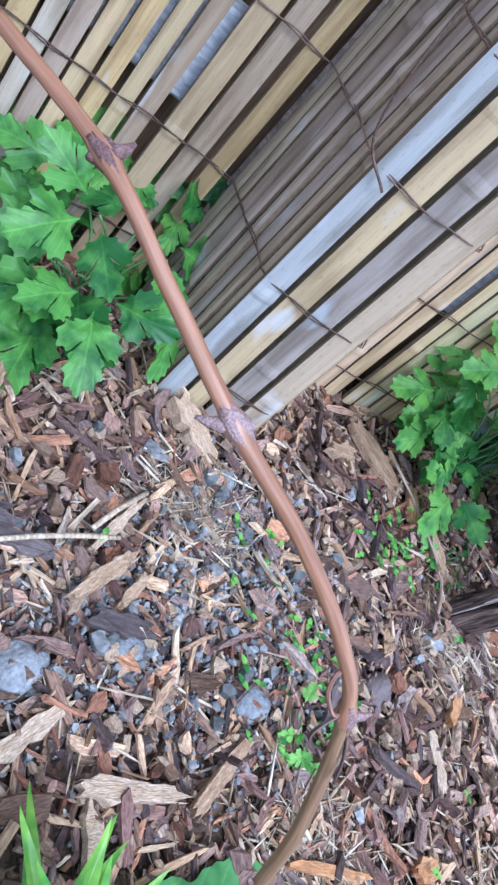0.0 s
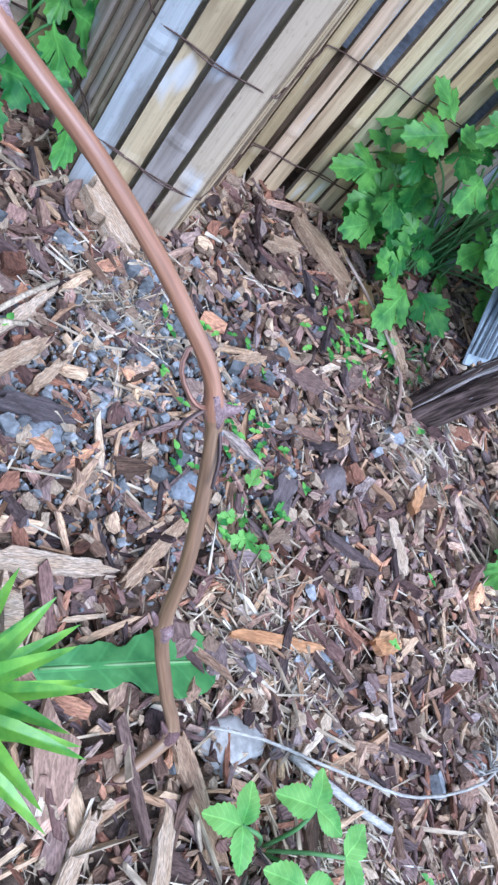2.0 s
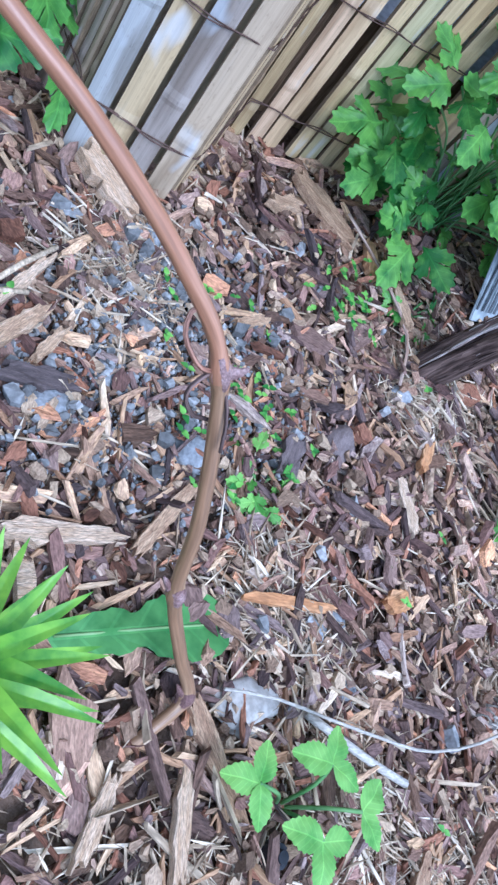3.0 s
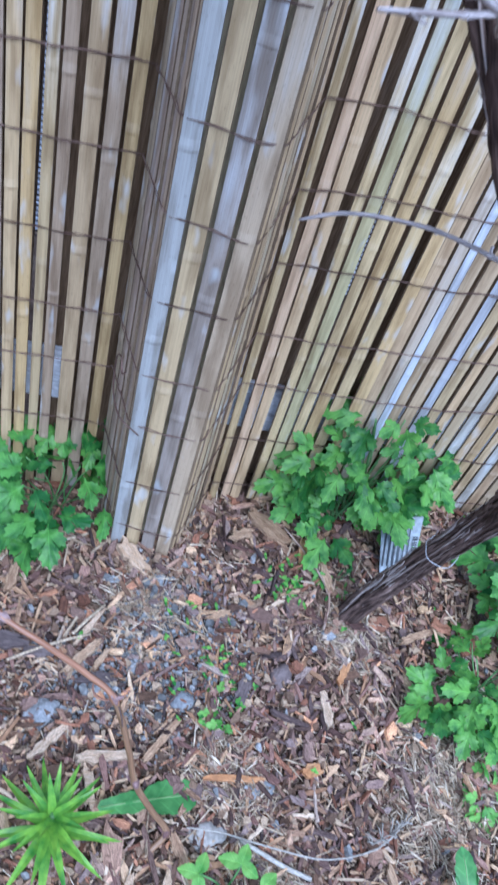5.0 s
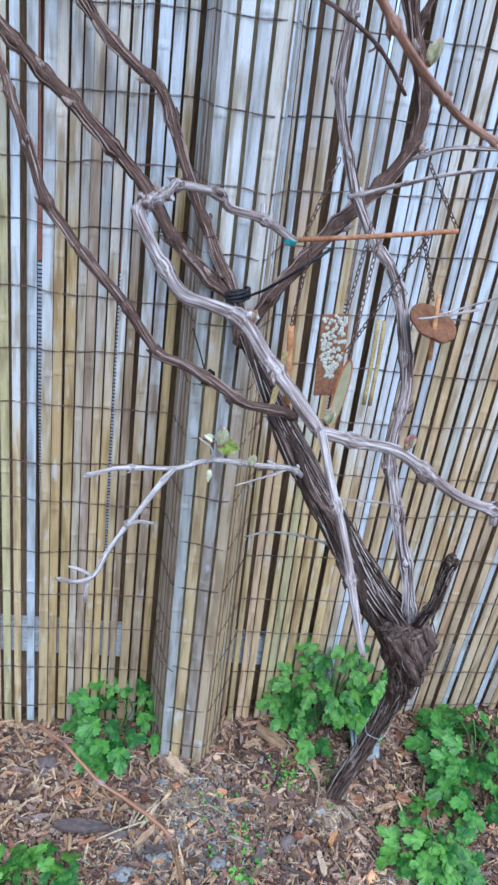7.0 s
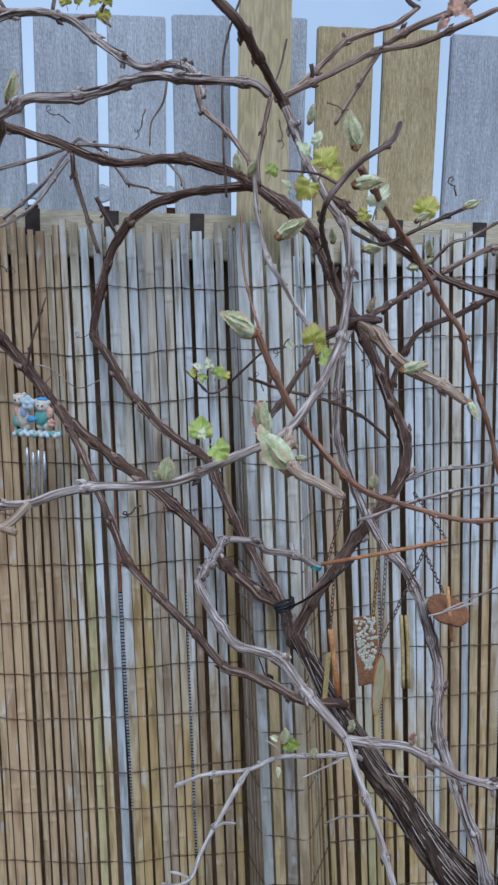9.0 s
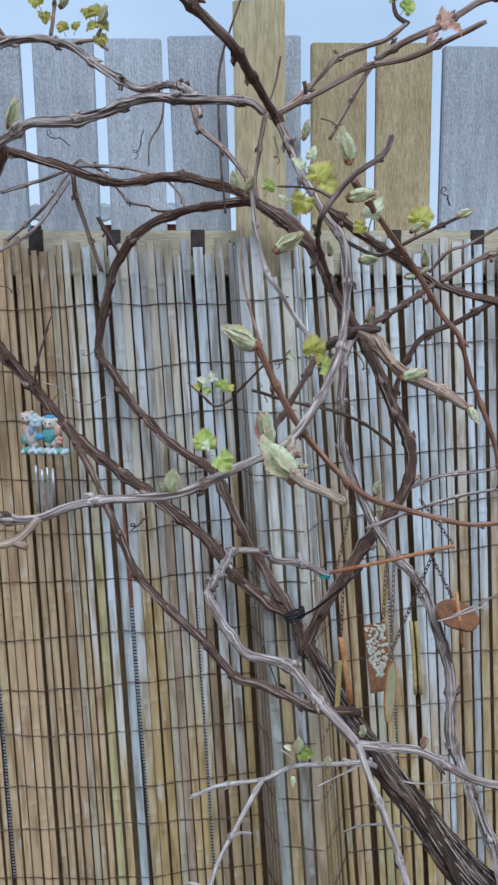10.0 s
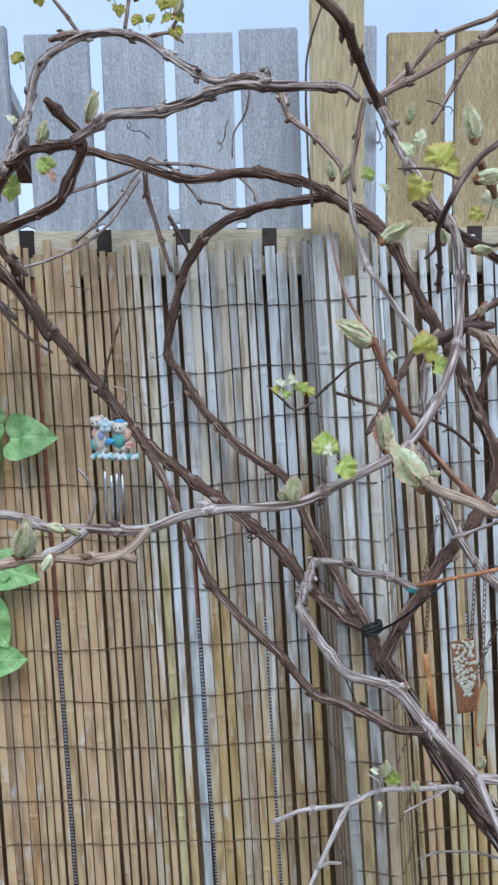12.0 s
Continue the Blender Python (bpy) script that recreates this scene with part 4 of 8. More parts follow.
cane('brown', 0.0098, 0.0078, [(-0.448, 0.440, 1.799), (-0.414, 0.460, 1.809), (-0.358, 0.480, 1.815), (-0.329, 0.500, 1.796), (-0.290, 0.520, 1.745), (-0.268, 0.540, 1.702), (-0.242, 0.560, 1.647)])
cane('grey', 0.0085, 0.007, [(-0.449, 0.460, 1.790), (-0.412, 0.495, 1.772), (-0.382, 0.530, 1.756), (-0.349, 0.565, 1.729), (-0.313, 0.600, 1.686)])
cane('brown', 0.0098, 0.008, [(-0.363, 0.420, 1.798), (-0.334, 0.460, 1.784), (-0.303, 0.500, 1.757), (-0.279, 0.540, 1.726), (-0.259, 0.580, 1.674)])
spur('brown', 0.009, 0.0085, [(-0.271, 0.360, 1.796), (-0.283, 0.355, 1.826), (-0.280, 0.350, 1.853), (-0.264, 0.345, 1.878), (-0.273, 0.340, 1.897)])
spur('brown', 0.0062, 0.0055, [(-0.264, 0.340, 1.884), (-0.248, 0.340, 1.891), (-0.233, 0.340, 1.888)])
spur('pale', 0.0034, 0.0024, [(-0.257, 0.340, 1.895), (-0.261, 0.333, 1.919), (-0.269, 0.327, 1.936), (-0.274, 0.320, 1.953)])
spur('brown', 0.0085, 0.006, [(-0.270, 0.420, 1.800), (-0.259, 0.427, 1.781), (-0.242, 0.433, 1.766), (-0.232, 0.440, 1.751)])
spur('dark', 0.0034, 0.003, [(-0.040, 0.640, 1.867), (-0.026, 0.650, 1.839), (-0.011, 0.660, 1.811)])
cane('grey', 0.0088, 0.0068, [(-0.210, 0.300, 1.878), (-0.219, 0.392, 1.947), (-0.232, 0.481, 2.008), (-0.223, 0.491, 2.060), (-0.202, 0.502, 2.099), (-0.152, 0.517, 2.129), (-0.104, 0.532, 2.140), (-0.057, 0.535, 2.131), (-0.014, 0.525, 2.097), (0.033, 0.514, 2.067), (0.069, 0.504, 2.050), (0.129, 0.454, 2.042), (0.161, 0.377, 2.002), (0.180, 0.300, 1.954)])
cane('brown', 0.0052, 0.0042, [(0.171, 0.26, 1.962), (0.183, 0.233, 1.924), (0.217, 0.205, 1.888), (0.241, 0.177, 1.855), (0.254, 0.15, 1.826)])
cane('grey', 0.004, 0.0036, [(0.252, 0.15, 1.83), (0.256, 0.131, 1.786), (0.262, 0.113, 1.758), (0.27, 0.094, 1.726), (0.287, 0.076, 1.699), (0.303, 0.057, 1.673), (0.318, 0.039, 1.65), (0.327, 0.02, 1.624)])
cane('brown', 0.004, 0.003, [(0.269, 0.14, 1.913), (0.264, 0.14, 1.888), (0.261, 0.14, 1.868), (0.256, 0.14, 1.838), (0.259, 0.14, 1.814)])
spur('brown', 0.0045, 0.003, [(-0.086, 0.540, 2.146), (-0.077, 0.540, 2.208), (-0.083, 0.540, 2.268), (-0.092, 0.540, 2.319)])
spur('brown', 0.0048, 0.003, [(-0.059, 0.540, 2.132), (-0.012, 0.540, 2.138), (0.009, 0.540, 2.123)])
spur('brown', 0.0045, 0.0028, [(-0.013, 0.540, 2.138), (-0.002, 0.540, 2.157), (0.009, 0.540, 2.179)])
spur('brown', 0.0045, 0.002, [(-0.161, 0.540, 2.142), (-0.200, 0.540, 2.194), (-0.252, 0.540, 2.249), (-0.300, 0.540, 2.294), (-0.353, 0.540, 2.332)])
spur('brown', 0.0072, 0.0065, [(-0.147, 0.540, 2.140), (-0.175, 0.540, 2.143), (-0.213, 0.540, 2.135)])
cane('brown', 0.0065, 0.005, [(-0.073, 0.6, 1.937), (-0.073, 0.627, 1.897), (-0.06, 0.653, 1.839), (-0.044, 0.68, 1.773)])
cane('grey', 0.0052, 0.0034, [(-0.233, 0.690, 1.922), (-0.146, 0.690, 1.946), (-0.091, 0.690, 1.971), (-0.078, 0.690, 1.980), (-0.038, 0.690, 1.958), (-0.007, 0.690, 1.924), (0.014, 0.690, 1.901), (0.051, 0.690, 1.893), (0.068, 0.690, 1.884), (0.130, 0.690, 1.888)])
spur('grey', 0.0048, 0.0034, [(-0.083, 0.690, 1.968), (-0.005, 0.682, 1.964), (0.070, 0.675, 1.946), (0.108, 0.667, 1.916), (0.120, 0.660, 1.888)])
spur('grey', 0.0050, 0.0036, [(-0.216, 0.660, 1.829), (-0.153, 0.670, 1.884), (-0.122, 0.680, 1.926), (-0.094, 0.690, 1.965)])
spur('grey', 0.0046, 0.0034, [(-0.101, 0.690, 1.942), (-0.163, 0.667, 1.852), (-0.218, 0.645, 1.813), (-0.263, 0.622, 1.790), (-0.297, 0.600, 1.778)])
spur('brown', 0.0022, 0.0014, [(0.133, 0.28, 1.979), (0.126, 0.287, 1.943), (0.109, 0.293, 1.918), (0.106, 0.3, 1.889)])
cane('red', 0.0048, 0.0036, [(0.26, -0.1, 1.649), (0.274, -0.092, 1.615), (0.293, -0.084, 1.579), (0.316, -0.076, 1.547), (0.34, -0.068, 1.519), (0.37, -0.06, 1.493), (0.422, 0, 1.465), (0.465, 0.02, 1.449), (0.508, 0.035, 1.439), (0.566, 0.05, 1.442), (0.598, 0.05, 1.444)])
spur('red', 0.0022, 0.0022, [(0.235, 0.25, 1.793), (0.242, 0.133, 1.718), (0.255, 0.017, 1.67), (0.264, -0.1, 1.646)])
cane('red', 0.0045, 0.004, [(0.35, -0.08, 1.797), (0.39, -0, 1.768), (0.428, 0.04, 1.73), (0.447, 0.053, 1.706), (0.47, 0.067, 1.674), (0.494, 0.08, 1.648), (0.509, 0.09, 1.604), (0.526, 0.1, 1.569), (0.545, 0.11, 1.526), (0.563, 0.12, 1.475), (0.588, 0.12, 1.463), (0.615, 0.12, 1.458)])
spur('dark', 0.0034, 0.003, [(0.389, -0.05, 1.842), (0.377, -0.075, 1.82), (0.348, -0.1, 1.798), (0.329, -0.12, 1.776), (0.315, -0.14, 1.755), (0.318, -0.07, 1.743), (0.332, 0, 1.721), (0.351, 0.12, 1.698)])
spur('dark', 0.003, 0.0023, [(0.353, 0.04, 1.757), (0.371, 0.04, 1.747), (0.393, 0.04, 1.74), (0.425, 0.027, 1.755), (0.458, 0.013, 1.77), (0.476, 0, 1.777)])
spur('dark', 0.0018, 0.001, [(0.329, -0.12, 1.774), (0.311, -0.113, 1.784), (0.296, -0.107, 1.787), (0.278, -0.1, 1.789)])
spur('tan', 0.0075, 0.0062, [(0.376, 0.06, 1.656), (0.389, 0.045, 1.647), (0.41, 0.03, 1.62), (0.428, 0.02, 1.608), (0.458, 0.01, 1.594), (0.483, 0, 1.577)])
spur('dark', 0.0065, 0.006, [(0.336, 0.1, 1.639), (0.357, 0.08, 1.649), (0.375, 0.06, 1.66), (0.395, 0.04, 1.66)])
cane('brown', 0.0055, 0.0042, [(0.274, 0.14, 1.91), (0.31, 0.143, 1.928), (0.351, 0.147, 1.949), (0.389, 0.15, 1.968), (0.437, 0.133, 1.973), (0.474, 0.117, 1.984), (0.516, 0.1, 1.999)])
cane('brown', 0.005, 0.004, [(0.294, 0.16, 1.926), (0.326, 0.18, 1.958), (0.359, 0.2, 1.995), (0.398, 0.2, 2.009), (0.42, 0.2, 2.016), (0.448, 0.2, 2.036)])
cane('brown', 0.0058, 0.0055, [(0.407, 0.2, 1.993), (0.448, 0.2, 2.016), (0.491, 0.2, 2.033), (0.536, 0.2, 2.059), (0.568, 0.2, 2.063), (0.611, 0.2, 2.061)])
cane('brown', 0.004, 0.0035, [(0.394, 0.15, 1.968), (0.379, 0.15, 1.944), (0.359, 0.15, 1.91), (0.346, 0.15, 1.887)])
spur('dark', 0.004, 0.0025, [(0.448, 0.2, 2.034), (0.432, 0.2, 2.045), (0.428, 0.2, 2.066), (0.432, 0.2, 2.093)])
cane('brown', 0.0085, 0.007, [(0.362, 0.4, 1.842), (0.423, 0.425, 1.806), (0.482, 0.45, 1.773), (0.554, 0.5, 1.735), (0.618, 0.5, 1.714), (0.735, 0.5, 1.689)])
cane('brown', 0.007, 0.006, [(0.73, 0.5, 1.79), (0.654, 0.5, 1.783), (0.606, 0.5, 1.764), (0.564, 0.5, 1.738)])
cane('brown', 0.007, 0.005, [(0.554, 0.5, 1.735), (0.5, 0.433, 1.704), (0.445, 0.367, 1.676), (0.403, 0.3, 1.657), (0.351, 0.263, 1.635), (0.321, 0.225, 1.594), (0.29, 0.188, 1.547), (0.275, 0.15, 1.535)])
cane('brown', 0.0075, 0.007, [(0.749, 0.55, 1.753), (0.674, 0.558, 1.709), (0.617, 0.567, 1.674), (0.558, 0.575, 1.648), (0.53, 0.583, 1.612), (0.51, 0.592, 1.559), (0.506, 0.6, 1.511)])
spur('brown', 0.004, 0.0025, [(0.554, 0.55, 1.757), (0.584, 0.533, 1.79), (0.619, 0.517, 1.803), (0.707, 0.5, 1.855)])
spur('grey', 0.005, 0.004, [(0.538, 0.6, 1.363), (0.586, 0.567, 1.392), (0.66, 0.533, 1.409), (0.739, 0.5, 1.44)])
spur('grey', 0.004, 0.003, [(0.445, 0.5, 1.312), (0.499, 0.475, 1.341), (0.561, 0.45, 1.372), (0.63, 0.425, 1.395), (0.715, 0.4, 1.412)])
spur('brown', 0.0035, 0.004, [(0.249, 0.35, 1.569), (0.308, 0.4, 1.547), (0.385, 0.45, 1.525), (0.449, 0.5, 1.492), (0.5, 0.55, 1.449)])
spur('dark', 0.003, 0.002, [(0.216, 0.42, 1.55), (0.188, 0.42, 1.538), (0.165, 0.42, 1.557), (0.144, 0.42, 1.576)])
spur('dark', 0.0026, 0.002, [(0.22, 0.42, 1.557), (0.244, 0.38, 1.583), (0.271, 0.34, 1.61), (0.3, 0.3, 1.618)])
spur('dark', 0.0035, 0.002, [(-0.161, 0.6, 1.56), (-0.15, 0.6, 1.608), (-0.136, 0.6, 1.649), (-0.123, 0.6, 1.686)])
spur('grey', 0.0018, 0.001, [(-0.145, 0.6, 1.566), (-0.119, 0.62, 1.554), (-0.076, 0.64, 1.52), (-0.031, 0.66, 1.538)])
cane('brown', 0.0045, 0.004, [(-0.453, 0.5, 1.79), (-0.393, 0.525, 1.759), (-0.359, 0.55, 1.748), (-0.304, 0.575, 1.67), (-0.251, 0.6, 1.626)])
spur('dark', 0.0024, 0.0018, [(0.213, 0.3, 1.823), (0.207, 0.3, 1.901), (0.205, 0.3, 1.977), (0.21, 0.3, 2.03), (0.245, 0.3, 2.126)])
spur('dark', 0.004, 0.0035, [(-0.042, 0.66, 1.871), (-0.026, 0.67, 1.841), (-0.004, 0.68, 1.792)])
spur('dark', 0.0026, 0.0018, [(0.297, 0.55, 2.112), (0.286, 0.525, 2.057), (0.269, 0.5, 2.005)])
spur('grey', 0.0024, 0.0018, [(0.602, 0.3, 1.245), (0.551, 0.3, 1.226), (0.529, 0.3, 1.22)])
spur('grey', 0.0022, 0.0015, [(0.679, 0.3, 1.279), (0.636, 0.3, 1.27), (0.598, 0.3, 1.252), (0.551, 0.3, 1.229)])
twig('pale', 0.0055, 0.0036, [(0.464, 0.42, 0.907), (0.431, 0.38, 0.941), (0.378, 0.333, 0.965), (0.31, 0.287, 0.989), (0.262, 0.24, 0.997), (0.2, 0.22, 0.999), (0.156, 0.2, 0.992)])
twig('pale', 0.0046, 0.0028, [(0.261, 0.23, 1.002), (0.232, 0.165, 0.986), (0.216, 0.13, 0.975), (0.203, 0.088, 0.972), (0.193, 0.045, 0.969), (0.176, 0.029, 0.973), (0.161, 0.014, 0.987)])
twig('pale', 0.0028, 0.0024, [(0.216, 0.13, 0.977), (0.23, 0.125, 0.99), (0.247, 0.12, 0.994)])
twig('pale', 0.0024, 0.0016, [(0.193, 0.045, 0.97), (0.181, 0.042, 0.979), (0.168, 0.04, 0.983)])
twig('pale', 0.0028, 0.0024, [(0.189, 0.04, 0.966), (0.189, 0.037, 0.954), (0.189, 0.035, 0.943)])
twig('pale', 0.002, 0.0016, [(0.301, 0.25, 1.004), (0.306, 0.245, 1.027), (0.287, 0.24, 1.045)])
twig('pale', 0.0028, 0.0016, [(0.431, 0.38, 0.941), (0.39, 0.34, 0.943), (0.348, 0.3, 0.947)])
twig('pale', 0.002, 0.0016, [(0.48, 0.42, 0.89), (0.523, 0.397, 0.892), (0.576, 0.373, 0.909), (0.609, 0.35, 0.921)])
twig('pale', 0.0028, 0.0022, [(0.578, 0.45, 0.754), (0.532, 0.48, 0.75), (0.494, 0.51, 0.737), (0.447, 0.54, 0.713), (0.414, 0.57, 0.676)])
twig('old', 0.012, 0.012, [(0.689, 0.36, 0.673), (0.681, 0.32, 0.752), (0.67, 0.28, 0.807), (0.65, 0.24, 0.887), (0.633, 0.2, 0.944)])
tendril('dark', 0.0011, 0.0007, [(0.279, 0.1, 1.879), (0.28, 0.099, 1.876), (0.28, 0.098, 1.873), (0.281, 0.098, 1.87), (0.282, 0.097, 1.867), (0.283, 0.096, 1.864), (0.283, 0.095, 1.86), (0.282, 0.095, 1.856), (0.28, 0.094, 1.854), (0.278, 0.093, 1.855), (0.279, 0.092, 1.856), (0.283, 0.092, 1.855), (0.285, 0.091, 1.85), (0.282, 0.09, 1.846)])
tendril('dark', 0.0011, 0.0007, [(0.162, 0.26, 1.966), (0.161, 0.259, 1.969), (0.16, 0.258, 1.972), (0.16, 0.258, 1.974), (0.16, 0.257, 1.976), (0.16, 0.256, 1.977), (0.16, 0.255, 1.977), (0.158, 0.255, 1.977), (0.155, 0.254, 1.978), (0.152, 0.253, 1.981), (0.153, 0.252, 1.986), (0.157, 0.252, 1.987), (0.159, 0.251, 1.984), (0.155, 0.25, 1.98)])
tendril('dark', 0.0011, 0.0007, [(-0.05, 0.68, 1.616), (-0.054, 0.679, 1.617), (-0.059, 0.678, 1.618), (-0.062, 0.678, 1.619), (-0.065, 0.677, 1.619), (-0.067, 0.676, 1.617), (-0.07, 0.675, 1.615), (-0.075, 0.675, 1.613), (-0.081, 0.674, 1.613), (-0.087, 0.673, 1.616), (-0.087, 0.672, 1.622), (-0.082, 0.672, 1.623), (-0.08, 0.671, 1.616), (-0.087, 0.67, 1.611)])
tendril('dark', 0.0011, 0.0007, [(0.372, 0.3, 1.543), (0.375, 0.299, 1.544), (0.378, 0.298, 1.545), (0.381, 0.298, 1.546), (0.384, 0.297, 1.547), (0.387, 0.296, 1.546), (0.389, 0.295, 1.545), (0.39, 0.295, 1.543), (0.388, 0.294, 1.543), (0.387, 0.293, 1.546), (0.389, 0.292, 1.551), (0.395, 0.292, 1.552), (0.399, 0.291, 1.547), (0.395, 0.29, 1.543)])
tendril('dark', 0.0011, 0.0007, [(0.271, 0.3, 1.555), (0.27, 0.299, 1.559), (0.268, 0.298, 1.562), (0.268, 0.298, 1.565), (0.267, 0.297, 1.568), (0.267, 0.296, 1.569), (0.266, 0.295, 1.57), (0.264, 0.295, 1.57), (0.26, 0.294, 1.571), (0.257, 0.293, 1.576), (0.258, 0.292, 1.581), (0.262, 0.292, 1.583), (0.264, 0.291, 1.579), (0.259, 0.29, 1.576)])
tendril('dark', 0.0011, 0.0007, [(0.458, 0, 1.786), (0.457, -0.001, 1.788), (0.456, -0.002, 1.79), (0.455, -0.002, 1.792), (0.455, -0.003, 1.794), (0.455, -0.004, 1.795), (0.454, -0.005, 1.795), (0.453, -0.005, 1.795), (0.45, -0.006, 1.796), (0.447, -0.007, 1.798), (0.448, -0.008, 1.802), (0.451, -0.008, 1.803), (0.452, -0.009, 1.8), (0.449, -0.01, 1.798)])
tendril('dark', 0.0011, 0.0007, [(0.332, 0.1, 1.898), (0.335, 0.099, 1.897), (0.338, 0.098, 1.896), (0.341, 0.098, 1.895), (0.344, 0.097, 1.894), (0.346, 0.096, 1.892), (0.349, 0.095, 1.889), (0.349, 0.095, 1.887), (0.348, 0.094, 1.886), (0.348, 0.093, 1.887), (0.35, 0.092, 1.889), (0.355, 0.092, 1.889), (0.358, 0.091, 1.885), (0.355, 0.09, 1.881)])
tendril('dark', 0.0011, 0.0007, [(0.368, 0.05, 1.638), (0.369, 0.049, 1.635), (0.371, 0.048, 1.633), (0.373, 0.048, 1.63), (0.375, 0.047, 1.627), (0.377, 0.046, 1.624), (0.378, 0.045, 1.621), (0.378, 0.045, 1.617), (0.377, 0.044, 1.615), (0.376, 0.043, 1.616), (0.377, 0.042, 1.617), (0.382, 0.042, 1.617), (0.384, 0.041, 1.612), (0.381, 0.04, 1.608)])
tendril('dark', 0.0011, 0.0007, [(0.298, 0.1, 1.636), (0.296, 0.099, 1.635), (0.294, 0.098, 1.633), (0.293, 0.098, 1.631), (0.292, 0.097, 1.629), (0.291, 0.096, 1.627), (0.29, 0.095, 1.624), (0.287, 0.095, 1.621), (0.283, 0.094, 1.619), (0.28, 0.093, 1.62), (0.28, 0.092, 1.623), (0.284, 0.092, 1.623), (0.285, 0.091, 1.618), (0.281, 0.09, 1.614)])
tendril('dark', 0.0011, 0.0007, [(0.172, -0.22, 1.512), (0.17, -0.221, 1.512), (0.169, -0.222, 1.511), (0.168, -0.222, 1.511), (0.167, -0.223, 1.51), (0.167, -0.224, 1.509), (0.166, -0.225, 1.508), (0.164, -0.225, 1.506), (0.161, -0.226, 1.506), (0.159, -0.227, 1.507), (0.16, -0.228, 1.509), (0.162, -0.228, 1.509), (0.163, -0.229, 1.506), (0.16, -0.23, 1.504)])
tendril('dark', 0.0011, 0.0007, [(0.522, 0.47, 1.19), (0.525, 0.469, 1.192), (0.529, 0.468, 1.195), (0.532, 0.468, 1.197), (0.536, 0.467, 1.198), (0.54, 0.466, 1.198), (0.542, 0.465, 1.197), (0.543, 0.465, 1.196), (0.541, 0.464, 1.197), (0.539, 0.463, 1.201), (0.542, 0.462, 1.208), (0.549, 0.462, 1.209), (0.553, 0.461, 1.204), (0.548, 0.46, 1.199)])
tendril('dark', 0.0011, 0.0007, [(-0.004, 0.3, 1.917), (-0.008, 0.299, 1.92), (-0.011, 0.298, 1.923), (-0.014, 0.298, 1.925), (-0.016, 0.297, 1.926), (-0.017, 0.296, 1.927), (-0.02, 0.295, 1.926), (-0.024, 0.295, 1.926), (-0.029, 0.294, 1.927), (-0.033, 0.293, 1.93), (-0.033, 0.292, 1.935), (-0.029, 0.292, 1.937), (-0.027, 0.291, 1.932), (-0.033, 0.29, 1.928)])
tendril('dark', 0.0011, 0.0007, [(0.103, 0.28, 1.932), (0.102, 0.279, 1.928), (0.1, 0.278, 1.924), (0.1, 0.278, 1.921), (0.099, 0.277, 1.917), (0.099, 0.276, 1.913), (0.098, 0.275, 1.908), (0.096, 0.275, 1.904), (0.092, 0.274, 1.901), (0.089, 0.273, 1.902), (0.09, 0.272, 1.904), (0.094, 0.272, 1.903), (0.096, 0.271, 1.896), (0.091, 0.27, 1.891)])
tendril('dark', 0.0011, 0.0007, [(-0.258, 0.36, 1.907), (-0.26, 0.359, 1.911), (-0.262, 0.358, 1.915), (-0.263, 0.358, 1.918), (-0.263, 0.357, 1.921), (-0.264, 0.356, 1.922), (-0.265, 0.355, 1.922), (-0.268, 0.355, 1.922), (-0.273, 0.354, 1.924), (-0.276, 0.353, 1.929), (-0.275, 0.352, 1.935), (-0.27, 0.352, 1.936), (-0.267, 0.351, 1.932), (-0.274, 0.35, 1.928)])
tendril('dark', 0.0011, 0.0007, [(-0.168, 0.45, 1.734), (-0.164, 0.449, 1.733), (-0.159, 0.448, 1.733), (-0.155, 0.448, 1.732), (-0.15, 0.447, 1.731), (-0.146, 0.446, 1.728), (-0.143, 0.445, 1.725), (-0.142, 0.445, 1.722), (-0.143, 0.444, 1.721), (-0.144, 0.443, 1.724), (-0.14, 0.442, 1.728), (-0.132, 0.442, 1.729), (-0.128, 0.441, 1.722), (-0.133, 0.44, 1.717)])
tendril('dark', 0.0011, 0.0007, [(0.481, 0.42, 0.885), (0.484, 0.419, 0.884), (0.487, 0.418, 0.882), (0.491, 0.418, 0.881), (0.494, 0.417, 0.879), (0.498, 0.416, 0.877), (0.501, 0.415, 0.874), (0.502, 0.415, 0.871), (0.501, 0.414, 0.869), (0.499, 0.413, 0.87), (0.5, 0.412, 0.874), (0.506, 0.412, 0.875), (0.511, 0.411, 0.87), (0.508, 0.41, 0.865)])
tendril('dark', 0.0011, 0.0007, [(0.525, 0.4, 0.859), (0.529, 0.399, 0.856), (0.533, 0.398, 0.853), (0.536, 0.398, 0.851), (0.541, 0.397, 0.849), (0.545, 0.396, 0.845), (0.548, 0.395, 0.841), (0.55, 0.395, 0.837), (0.549, 0.394, 0.835), (0.548, 0.393, 0.836), (0.549, 0.392, 0.839), (0.555, 0.392, 0.84), (0.56, 0.391, 0.834), (0.558, 0.39, 0.829)])
tendril('dark', 0.0011, 0.0007, [(0.572, 0.38, 0.794), (0.57, 0.379, 0.79), (0.569, 0.378, 0.787), (0.569, 0.378, 0.784), (0.568, 0.377, 0.78), (0.569, 0.376, 0.776), (0.569, 0.375, 0.772), (0.567, 0.375, 0.767), (0.563, 0.374, 0.764), (0.559, 0.373, 0.765), (0.559, 0.372, 0.768), (0.562, 0.372, 0.768), (0.566, 0.371, 0.762), (0.562, 0.37, 0.756)])
